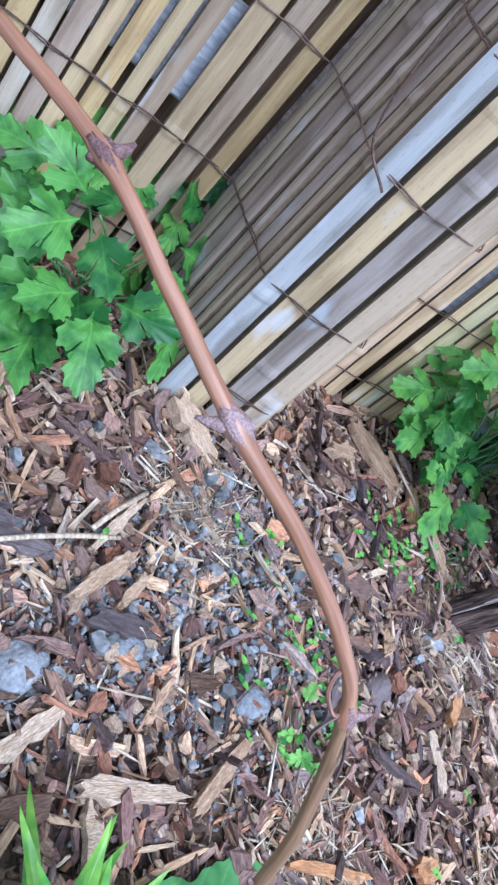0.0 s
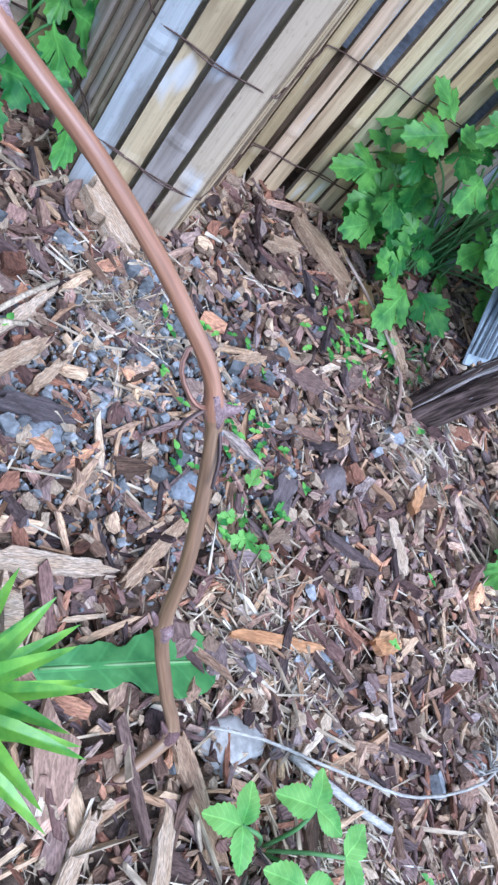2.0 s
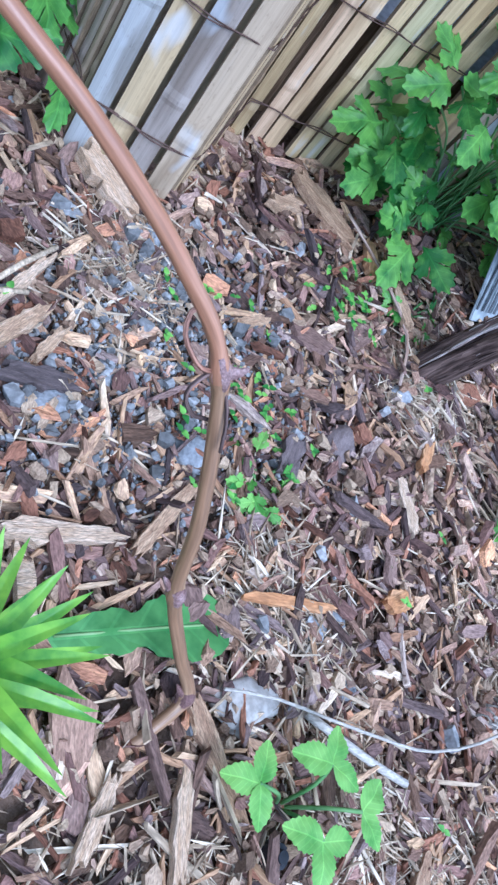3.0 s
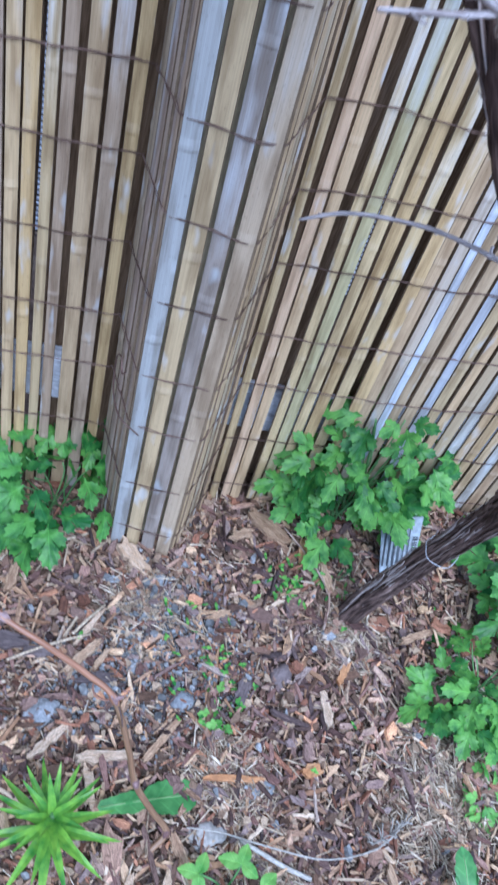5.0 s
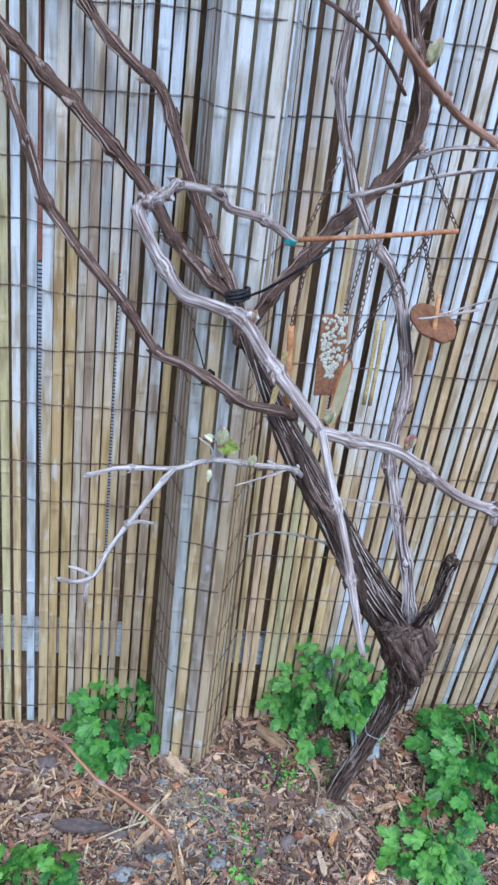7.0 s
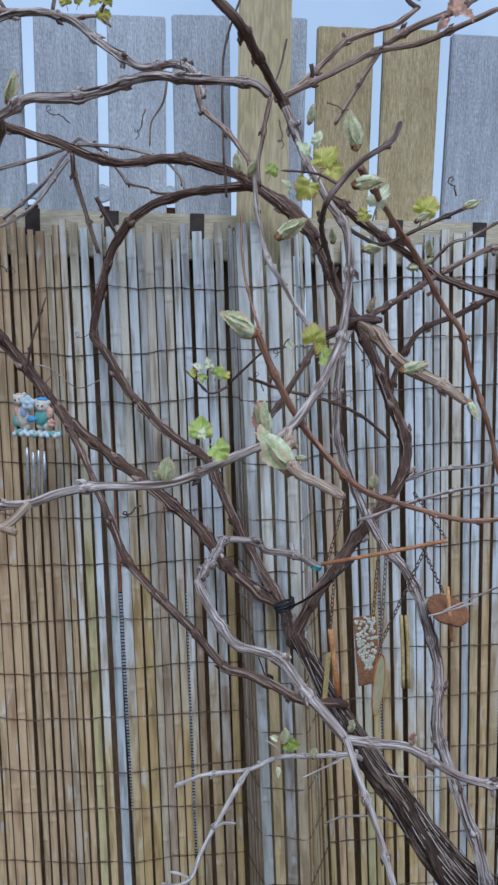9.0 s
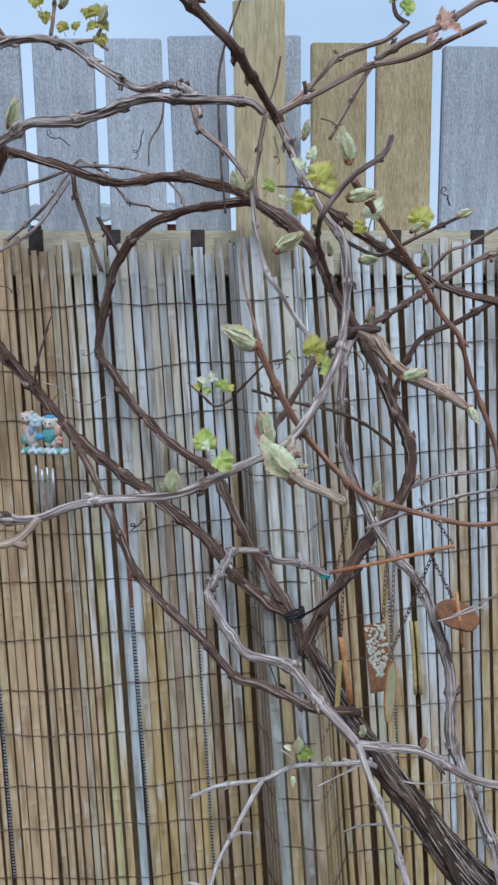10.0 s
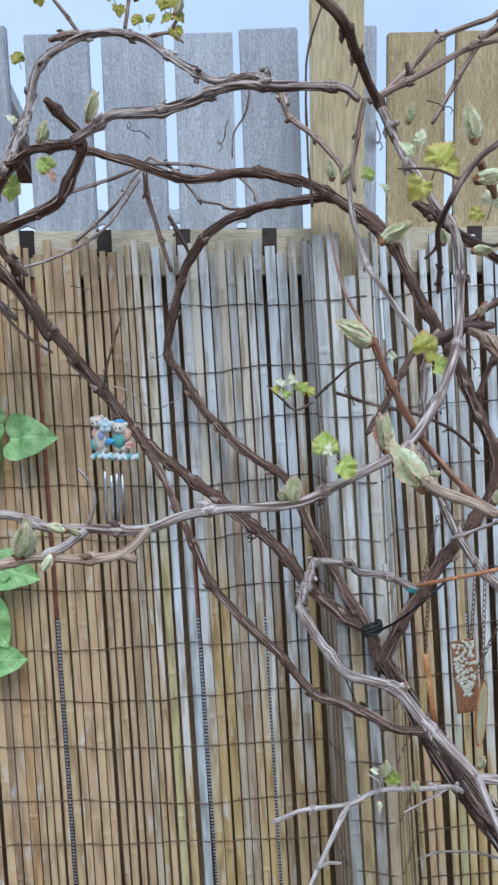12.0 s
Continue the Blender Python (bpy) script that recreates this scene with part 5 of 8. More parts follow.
tendril('dark', 0.0011, 0.0007, [(0.259, 0.2, 1.298), (0.26, 0.199, 1.299), (0.262, 0.198, 1.3), (0.263, 0.198, 1.3), (0.264, 0.197, 1.301), (0.266, 0.196, 1.301), (0.267, 0.195, 1.301), (0.267, 0.195, 1.3), (0.266, 0.194, 1.3), (0.265, 0.193, 1.301), (0.265, 0.192, 1.303), (0.269, 0.192, 1.305), (0.271, 0.191, 1.303), (0.269, 0.19, 1.3)])
tendril('dark', 0.0011, 0.0007, [(0.24, 0.3, 1.25), (0.242, 0.299, 1.25), (0.243, 0.298, 1.25), (0.245, 0.298, 1.249), (0.247, 0.297, 1.249), (0.249, 0.296, 1.248), (0.25, 0.295, 1.246), (0.25, 0.295, 1.245), (0.249, 0.294, 1.244), (0.248, 0.293, 1.245), (0.249, 0.292, 1.247), (0.253, 0.292, 1.248), (0.256, 0.291, 1.245), (0.253, 0.29, 1.242)])


# ---- leaves and buds ----
def leaf_mesh(outline, cup=0.25, fold=0.2, rings=3, wave=0.0, seed=0.0):
    """A leaf in the xy plane, stalk at the origin, blade towards +y, from a list of outline points."""
    c = Vector((0, sum(q[1] for q in outline) / len(outline) * 0.6, 0))
    verts, faces = [c.copy()], []
    n = len(outline)
    soft = [Vector((q[0], q[1], 0)) for q in outline]
    for _ in range(3):
        soft = [(soft[i - 1] + 2 * soft[i] + soft[(i + 1) % n]) / 4 for i in range(n)]
    for r in range(1, rings + 1):
        k = r / rings
        for q, e in zip(outline, soft):
            p = c.lerp(e, k)
            z = -cup * (p.y - 0.1) ** 2 + fold * abs(p.x) - 0.35 * fold * p.x * p.x + wave * noise.noise(Vector((p.x * 3 + seed, p.y * 3, seed)))
            if r == rings:
                p = Vector((q[0], q[1], 0))
            p.z = z
            verts.append(p)
    for i in range(n):
        j = (i + 1) % n
        faces.append((0, 1 + i, 1 + j))
        for r in range(rings - 1):
            o = 1 + r * n
            faces.append((o + i, o + n + i, o + n + j, o + j))
    return verts, faces


def lobed(lobes, teeth, depth, size=1.0, spread=2.5, toothiness=0.08):
    """Outline of a palmate leaf: lobes about the stalk's end, with toothed edges."""
    out = [(0.03, -0.02)]
    steps = lobes * teeth * 2
    for i in range(steps + 1):
        a = -spread + 2 * spread * i / steps
        k = (a + spread) / (2 * spread) * lobes
        f = abs((k % 1) - 0.5) * 2
        length = (1 - depth * f ** 1.6) * (0.62 + 0.38 * math.cos(a * 0.55)) + (toothiness if i % 2 else -toothiness * 0.5)
        out.append((math.sin(a) * length * size, math.cos(a) * length * size + 0.25 * size))
    out.append((-0.03, -0.02))
    return list(reversed(out))


def blunt(outline):
    """The same outline with its corners cut."""
    out = []
    for a, b in zip(outline, outline[1:] + outline[:1]):
        out += [(a[0] * 0.77 + b[0] * 0.23, a[1] * 0.77 + b[1] * 0.23), (a[0] * 0.23 + b[0] * 0.77, a[1] * 0.23 + b[1] * 0.77)]
    return out


def buttercup():
    """Outline of one wedge-shaped leaflet, cut into three lobes with blunt teeth."""
    half = [(0.03, 0.09), (0.11, 0.20), (0.30, 0.21), (0.27, 0.29), (0.47, 0.30), (0.41, 0.39), (0.56, 0.47), (0.47, 0.52), (0.50, 0.64), (0.36, 0.59), (0.31, 0.68), (0.09, 0.42),
            (0.10, 0.56), (0.31, 0.68), (0.24, 0.74), (0.34, 0.85), (0.23, 0.87), (0.24, 1.00), (0.10, 0.95)]
    return blunt([(0, 0)] + half + [(0, 1.12)] + [(-x, y) for x, y in reversed(half)])


def serrate(width, teeth, sharp=0.12):
    """Outline of an oval leaf with saw teeth."""
    right = [(0.02, 0.0)]
    for i in range(1, 2 * teeth):
        t = i / (2 * teeth)
        wd = width / 2 * math.sin(math.pi * t ** 0.8) ** 0.85
        right.append((wd * (1 + sharp if i % 2 else 1 - sharp * 0.6) + 0.01, t + (0.02 if i % 2 else 0.0)))
    return right + [(0, 1.0)] + [(-x, y) for x, y in reversed(right)]


def blade(length, width, teeth=0, tip=1.0, base=0.3):
    """Outline of a simple leaf, stalk at the origin."""
    right = []
    for i in range(13):
        t = i / 12
        wd = width / 2 * math.sin(math.pi * t ** (0.5 + base * 0.5)) ** tip
        if teeth and i % 2:
            wd *= 1 + teeth
        right.append((wd, length * t))
    return right + [(-x, y) for x, y in reversed(right[1:-1])]


def heart(size):
    pts = [(0, 0), (0.2, -0.15), (0.42, -0.11), (0.54, 0.08), (0.52, 0.32), (0.42, 0.56), (0.25, 0.79), (0.09, 0.95), (0, 1.06)]
    return blunt([(x * size, y * size) for x, y in pts + [(-x, y) for x, y in reversed(pts[1:-1])]])


def put(verts, faces, m, V, F, G=None):
    o = len(V)
    if G is not None:
        G.extend([(9.0, 9.0, 0.0)] * (o - len(G)))
        G.extend(tuple(q) for q in verts)
    V.extend(m @ q for q in verts)
    F.extend(tuple(o + i for i in f) for f in faces)


def facing(p, direction, normal, size, twist=0.0):
    """A pose at p whose y runs along direction and whose z leans to normal."""
    y = Vector(direction).normalized()
    z = Vector(normal)
    z = (z - y * z.dot(y))
    z = z.normalized() if z.length > 1e-5 else y.orthogonal().normalized()
    x = y.cross(z)
    m = Matrix((x, y, z)).transposed().to_4x4()
    m.translation = p
    return m @ Matrix.Diagonal((size, size, size, 1)) @ Matrix.Rotation(twist, 4, "Y")


def clump(name, cx, cy, radius, height, count, size, material, label, seed, lean=(0, 0), deep=1.0, reach=-0.02):
    """A bushy plant: stalks from one root, each with a three-part toothed leaf."""
    r = random.Random(seed)
    root = Vector((cx, cy, ground_z(cx, cy) - 0.005))
    plant = empty(name, label, "plant", "leafy weeds at the fence")
    plant.location = root
    sv, sf = [], []
    shape = [leaf_mesh(buttercup(), 0.16 + 0.08 * k, 0.05 + 0.04 * k, 3, 0.10, k) for k in range(4)]
    for i in range(count):
        a, d = r.uniform(0, 6.283), radius * math.sqrt(r.random())
        h = height * (1.0 - 0.62 * (d / radius) ** 1.4) * r.uniform(0.3, 1.06)
        tip = Vector((math.cos(a) * d + lean[0] * h, math.sin(a) * d * deep + lean[1] * h, h))
        gz = ground_z(cx + tip.x, cy + tip.y) - root.z + 0.012
        tip.z = max(tip.z, gz)
        limit = screen_y(cx + tip.x) + reach - cy
        tip.y = min(tip.y, limit)
        out = Vector((math.cos(a), math.sin(a), 0))
        path = spline([(r.uniform(-1, 1) * radius * 0.25, r.uniform(-1, 1) * radius * 0.25, 0), tip * 0.5 + Vector((0, 0, h * 0.22)), tip], 0.012)
        tube(path, [0.0013] * len(path), 5, verts=sv, faces=sf)
        s = size * r.uniform(0.65, 1.2)
        V, F, G = [], [], []
        aim = (out * (0.5 + d / radius) + Vector((r.uniform(-.5, .5), r.uniform(-.7, .1), -0.15))).normalized()
        nrm = Vector((out.x * 0.5 + r.uniform(-.3, .3), out.y * 0.5 + r.uniform(-.7, -.2), 0.85))
        for da, k in ((0, 1.0), (1.25, 0.84), (-1.25, 0.84)):
            dirn = Matrix.Rotation(da, 3, nrm.normalized()) @ aim
            lv, lf = shape[r.randrange(4)]
            put(lv, lf, facing(tip + dirn * s * 0.17, dirn, nrm + Vector((r.uniform(-.45, .45), r.uniform(-.45, .45), 0)), s * k * 0.60) @ Matrix.Diagonal((0.80, 1, 1, 1)), V, F, G)
        data_part("leaf", V, F, material, plant, "", True, grain=G)
    tagged(data_part("stalk_tuft", sv, sf, STEM, plant, "", True), kind="stuff")
    return plant


def bud(p, direction, size, open_=0.5, pink=0.3):
    """A downy bud: a plump folded heart with a few scales round it; opening ones show leaf tips."""
    V, F = [], []
    size = max(size, 0.006)
    d, p = Vector(direction).normalized(), Vector(p)
    s0 = d.orthogonal().normalized()
    bow = s0 * size * 0.08
    path = [p - d * size * 0.08, p + d * size * 0.1 + bow, p + d * size * 0.35 + bow * 1.5, p + d * size * 0.62 + bow * 1.2, p + d * size * 0.85 + bow * 0.4, p + d * size]
    tube(path, [size * k for k in (0.09, 0.15, 0.175, 0.15, 0.085, 0.02)], 18, 0.12, 0.9, size * 900, V, F)
    slots = [2 if i < 18 else 1 if i >= 72 and rng.random() < pink + 0.2 else 0 for i in range(len(F))]
    G = [(0.0, 0.42, 0.0)] * len(V)
    # folded young leaves lapping over one another, the outer ones standing off
    for i in range(5):
        s = Matrix.Rotation(2.4 * i + 0.4 + size * 50, 3, d) @ s0
        lv, lf = leaf_mesh(serrate(0.52, 8, 0.10), -0.25, 0.75, 4, 0.10, i + size * 90)
        aim = d + s * (0.03 + 0.42 * open_ * rng.random())
        put(lv, lf, facing(p + d * size * 0.06 + s * size * 0.13, aim, -s, size * rng.uniform(0.62, 1.08)), V, F, G)
        slots += [1 if pink > 0.6 and rng.random() < 0.3 else 0] * len(lf)
    for i in range(3):
        s = Matrix.Rotation(2.1 * i + size * 70, 3, d) @ s0
        lv, lf = leaf_mesh(blade(1.0, 0.75, 0, 0.8, 0.2), -0.3, 0.5, 2)
        put(lv, lf, facing(p - d * size * 0.05 + s * size * 0.11, d + s * 0.35, -s, size * rng.uniform(0.2, 0.32)), V, F, G)
        slots += [2] * len(lf)
    return data_part("bud", V, F, [BUD, BUD_TIP, BUD_BASE], grapevine, "", True, slots, grain=G)


def vine_leaf(p, direction, normal, size, material=VINE_LEAF):
    folded = material in (PALE_LEAF, BUD_TIP)
    shape = [(x * (0.62 if folded else 1.0), y) for x, y in lobed(5, 5, 0.13, 1.0, 2.3, 0.095)]
    lv, lf = leaf_mesh(shape, 0.45, 1.0 if folded else 0.42, 4, 0.3, rng.uniform(0, 9))
    V, F, G = [], [], []
    put(lv, lf, facing(Vector(p), direction, Vector(normal) + Vector((rng.uniform(-.6, .6), 0, rng.uniform(-.5, .5))), size * 0.52), V, F, G)
    q = Vector(p)
    d = Vector(direction).normalized()
    path = [q - d * size * 0.35 + Vector((0, 0, -size * 0.1)), q - d * size * 0.12, q + d * size * 0.06]
    tube(path, [size * 0.025] * 3, 5, verts=V, faces=F)
    return data_part("leaf", V, F, material, grapevine, "young yellow-green vine leaf", True, grain=G)


bud((0.345, -0.080, 1.813), (-0.24, -0.26, 0.94), 0.0303, 0.25, 0.1)
bud((0.343, -0.100, 1.777), (0.94, -0.31, 0.15), 0.0256, 0.2, 0.35)
bud((0.335, 0.000, 1.737), (-0.12, -0.48, 0.87), 0.0166, 0.4, 0.3)
bud((0.371, 0.040, 1.734), (0.92, -0.39, 0.06), 0.0207, 0.2, 0.1)
bud((0.445, 0.050, 1.728), (-0.11, -0.43, 0.90), 0.0187, 0.2, 0.5)
bud((0.439, 0.050, 1.720), (0.59, -0.61, 0.53), 0.0131, 0.2, 0.2)
bud((0.433, 0.050, 1.719), (-0.84, -0.52, -0.16), 0.0153, 0.2, 0.9)
bud((0.424, 0.030, 1.763), (0.74, -0.45, 0.50), 0.0176, 0.2, 0.1)
bud((0.467, 0.000, 1.774), (0.81, -0.47, 0.35), 0.0170, 0.2, 0.1)
bud((0.259, -0.100, 1.647), (-0.86, -0.24, 0.45), 0.0331, 0.35, 0.35)
bud((0.417, 0.020, 1.607), (0.91, -0.28, 0.31), 0.0283, 0.4, 0.5)
bud((0.290, -0.200, 1.538), (-0.61, -0.18, 0.77), 0.0433, 0.35, 0.25)
bud((0.269, -0.130, 1.556), (-0.18, -0.25, 0.95), 0.0320, 0.6, 0.7)
bud((0.295, -0.190, 1.547), (0.72, -0.66, 0.21), 0.0109, 0.1, 0.9)
bud((0.191, -0.216, 1.529), (0.09, -0.34, 0.93), 0.0233, 0.5, 0.35)
bud((0.187, -0.216, 1.533), (-0.43, -0.65, 0.63), 0.0123, 0.3, 0.5)
bud((0.379, -0.050, 1.493), (0.15, -0.46, 0.88), 0.0176, 0.15, 0.6)
bud((0.492, 0.020, 1.576), (0.33, -0.38, -0.86), 0.0209, 0.5, 0.5)
bud((0.381, 0.050, 1.669), (0.37, -0.46, 0.81), 0.0172, 0.5, 0.9)
bud((0.233, 0.150, 1.829), (-0.13, -0.34, 0.93), 0.0237, 0.3, 0.2)
bud((0.245, 0.150, 1.826), (0.44, -0.38, 0.81), 0.0208, 0.3, 0.2)
bud((0.312, 0.100, 1.876), (0.24, -0.41, 0.88), 0.0194, 0.4, 0.4)
bud((0.280, 0.040, 1.745), (0.81, -0.23, 0.53), 0.0342, 0.7, 0.3)
bud((0.299, -0.030, 1.295), (0.16, -0.47, 0.87), 0.0170, 0.3, 0.9)
bud((0.363, -0.090, 1.251), (0.10, -0.47, 0.88), 0.0170, 0.3, 0.9)
bud((0.424, -0.100, 1.245), (0.05, -0.47, 0.88), 0.0170, 0.3, 0.9)
bud((0.309, 0.260, 0.991), (-0.07, -0.53, -0.84), 0.0150, 0.2, 0.2)
bud((0.363, 0.300, 0.981), (0.07, -0.34, 0.94), 0.0234, 0.2, 0.3)
bud((0.314, 0.250, 1.034), (0.04, -0.27, 0.96), 0.0301, 0.6, 0.1)
vine_leaf((0.318, -0.058, 1.801), (0.3, -0.2, 0.8), (0.1, -1, 0.45), 0.0318, VINE_YELLOW)
vine_leaf((0.322, -0.068, 1.797), (0.8, -0.2, -0.3), (0.1, -1, 0.45), 0.0241, VINE_YELLOW)
vine_leaf((0.306, -0.048, 1.789), (-0.3, -0.2, -0.7), (0.1, -1, 0.45), 0.0282, VINE_YELLOW)
vine_leaf((0.307, 0.052, 1.832), (-0.3, -0.2, 0.8), (0.1, -1, 0.45), 0.0237, PALE_LEAF)
vine_leaf((0.319, 0.061, 1.846), (0.2, -0.2, 0.9), (0.1, -1, 0.45), 0.0212, PALE_LEAF)
vine_leaf((0.376, -0.018, 1.772), (0.3, -0.2, 0.9), (0.1, -1, 0.45), 0.0334, PALE_LEAF)
vine_leaf((0.433, 0.032, 1.772), (0.3, -0.2, 0.8), (0.1, -1, 0.45), 0.0302, VINE_YELLOW)
vine_leaf((0.369, 0.002, 1.768), (-0.5, -0.2, -0.4), (0.1, -1, 0.45), 0.0170, VINE_YELLOW)
vine_leaf((0.271, 0.131, 1.826), (0.3, -0.2, 0.8), (0.1, -1, 0.45), 0.0197)
vine_leaf((0.292, 0.121, 1.808), (-0.3, -0.2, 0.8), (0.1, -1, 0.45), 0.0179, PALE_LEAF)
vine_leaf((0.320, 0.002, 1.636), (-0.1, -0.2, 0.9), (0.1, -1, 0.45), 0.0285, VINE_YELLOW)
vine_leaf((0.327, -0.018, 1.622), (0.8, -0.2, -0.1), (0.1, -1, 0.45), 0.0228)
vine_leaf((0.301, 0.101, 1.626), (-0.5, -0.2, 0.7), (0.1, -1, 0.45), 0.0159, PALE_LEAF)
vine_leaf((0.329, 0.001, 1.634), (-0.5, -0.2, -0.5), (0.1, -1, 0.45), 0.0168, VINE_YELLOW)
vine_leaf((0.170, 0.422, 1.575), (-0.625, -0.2, 0.6), (0.1, -1, 0.45), 0.0234, PALE_LEAF)
vine_leaf((0.185, 0.422, 1.578), (-0.125, -0.2, 0.6), (0.1, -1, 0.45), 0.0253, PALE_LEAF)
vine_leaf((0.196, 0.422, 1.566), (0.3, -0.2, 0.6), (0.1, -1, 0.45), 0.0253)
vine_leaf((0.207, 0.421, 1.564), (0.625, -0.2, 0.6), (0.1, -1, 0.45), 0.0195, VINE_YELLOW)
vine_leaf((0.177, 0.422, 1.558), (-0.375, -0.2, 0.6), (0.1, -1, 0.45), 0.0195)
vine_leaf((0.163, 0.421, 1.567), (-0.8, -0.2, 0.6), (0.1, -1, 0.45), 0.0176, VINE_YELLOW)
vine_leaf((0.217, -0.189, 1.564), (-0.1, -0.2, 1), (0.1, -1, 0.45), 0.0233)
vine_leaf((0.218, -0.199, 1.564), (0.1, -0.2, 0.8), (0.1, -1, 0.45), 0.0130, PALE_LEAF)
vine_leaf((0.228, -0.199, 1.557), (0.7, -0.2, -0.5), (0.1, -1, 0.45), 0.0210)
vine_leaf((0.464, 0.102, 1.995), (0.3, -0.2, 0.9), (0.1, -1, 0.45), 0.0329, BUD_TIP)
vine_leaf((0.475, 0.101, 1.993), (0.9, -0.2, -0.2), (0.1, -1, 0.45), 0.0235, BUD_TIP)
vine_leaf((0.457, 0.102, 1.988), (-0.3, -0.2, -0.7), (0.1, -1, 0.45), 0.0202, BUD_TIP)
vine_leaf((0.321, 0.252, 1.037), (0.6, -0.2, -0.4), (0.1, -1, 0.45), 0.0291)
vine_leaf((0.303, 0.251, 1.040), (-0.7, -0.2, 0.5), (0.1, -1, 0.45), 0.0155, PALE_LEAF)
vine_leaf((0.442, 0.203, 2.051), (0.4, -0.2, 0.3), (0.1, -1, 0.45), 0.0225)
vine_leaf((0.428, 0.201, 2.061), (-0.4, -0.2, 0.8), (0.1, -1, 0.45), 0.0190)
vine_leaf((-0.241, 0.540, 2.239), (0.1, -0.2, 0.7), (0.1, -1, 0.45), 0.0416, OLIVE_LEAF)
vine_leaf((-0.205, 0.540, 2.233), (0.8, -0.2, 0.2), (0.1, -1, 0.45), 0.0387, OLIVE_LEAF)
vine_leaf((-0.245, 0.540, 2.221), (0.5, -0.2, -0.7), (0.1, -1, 0.45), 0.0364, OLIVE_LEAF)
vine_leaf((-0.227, 0.540, 2.202), (0.2, -0.2, -0.8), (0.1, -1, 0.45), 0.0217, OLIVE_LEAF)
bud((-0.269, 0.540, 2.254), (-0.52, -0.24, 0.82), 0.0401, 0.4, 0.5)
bud((-0.088, 0.540, 2.280), (-0.09, -0.25, 0.97), 0.0392, 0.5, 0.2)
vine_leaf((-0.075, 0.540, 2.287), (1, -0.2, 0), (0.1, -1, 0.45), 0.0288, OLIVE_LEAF)
bud((-0.090, 0.540, 2.229), (-0.59, -0.32, 0.74), 0.0298, 0.3, 0.2)
bud((-0.069, 0.540, 2.191), (0.58, -0.32, 0.75), 0.0307, 0.3, 0.1)
vine_leaf((-0.105, 0.540, 2.195), (-0.5, -0.2, 0.6), (0.1, -1, 0.45), 0.0284, OLIVE_LEAF)
vine_leaf((-0.098, 0.540, 2.183), (0.3, -0.2, -0.7), (0.1, -1, 0.45), 0.0258, OLIVE_LEAF)
vine_leaf((-0.021, 0.540, 2.175), (-0.4, -0.2, 0.8), (0.1, -1, 0.45), 0.0279, OLIVE_LEAF)
vine_leaf((-0.010, 0.540, 2.178), (0.1, -0.2, 1), (0.1, -1, 0.45), 0.0280, OLIVE_LEAF)
vine_leaf((-0.010, 0.540, 2.161), (-0.6, -0.2, -0.1), (0.1, -1, 0.45), 0.0254, OLIVE_LEAF)
vine_leaf((-0.004, 0.540, 2.166), (0.8, -0.2, -0.4), (0.1, -1, 0.45), 0.0254, OLIVE_LEAF)
vine_leaf((-0.045, 0.540, 2.156), (0.2, -0.2, 0.5), (0.1, -1, 0.45), 0.0210, OLIVE_LEAF)
vine_leaf((-0.006, 0.540, 2.145), (0.4, -0.2, -0.8), (0.1, -1, 0.45), 0.0276, OLIVE_LEAF)
vine_leaf((-0.064, 0.540, 2.155), (-0.2, -0.2, 0.6), (0.1, -1, 0.45), 0.0232, OLIVE_LEAF)
bud((-0.005, 0.540, 2.164), (0.49, -0.31, 0.81), 0.0309, 0.4, 0.2)
vine_leaf((-0.264, 0.540, 2.103), (-0.2, -0.2, 0.7), (0.1, -1, 0.45), 0.0263, OLIVE_LEAF)
bud((-0.088, 0.300, 1.941), (0.35, -0.20, 0.92), 0.0397, 0.5, 0.3)
vine_leaf((-0.207, 0.342, 1.954), (-0.3, -0.2, 0.6), (0.1, -1, 0.45), 0.0203, PALE_LEAF)
bud((-0.171, 0.340, 1.926), (0.44, -0.26, 0.86), 0.0305, 0.6, 0.5)
vine_leaf((-0.165, 0.362, 1.894), (-0.5, -0.2, 0.7), (0.1, -1, 0.45), 0.0324)
vine_leaf((-0.167, 0.362, 1.889), (0.6, -0.2, -0.5), (0.1, -1, 0.45), 0.0242, BUD_TIP)
vine_leaf((-0.225, 0.362, 1.876), (0.2, -0.2, -0.9), (0.1, -1, 0.45), 0.0347)
vine_leaf((-0.218, 0.362, 1.875), (-0.2, -0.2, 0.8), (0.1, -1, 0.45), 0.0225)
vine_leaf((-0.327, 0.402, 1.818), (-0.4, -0.2, 0.7), (0.1, -1, 0.45), 0.0280, PALE_LEAF)
vine_leaf((-0.320, 0.402, 1.816), (0.7, -0.2, 0.5), (0.1, -1, 0.45), 0.0258, PALE_LEAF)
bud((-0.001, -0.260, 1.501), (0.36, -0.27, 0.89), 0.0295, 0.4, 0.15)
bud((0.031, -0.250, 1.518), (-0.72, -0.59, 0.36), 0.0135, 0.3, 0.2)
bud((0.025, -0.260, 1.502), (-0.46, -0.59, -0.67), 0.0136, 0.4, 0.15)
bud((0.041, -0.250, 1.515), (-0.29, -0.81, 0.51), 0.0099, 0.3, 0.4)
vine_leaf((-0.035, -0.265, 1.525), (-0.3, -0.2, 0.3), (0.1, -1, 0.45), 0.0368)


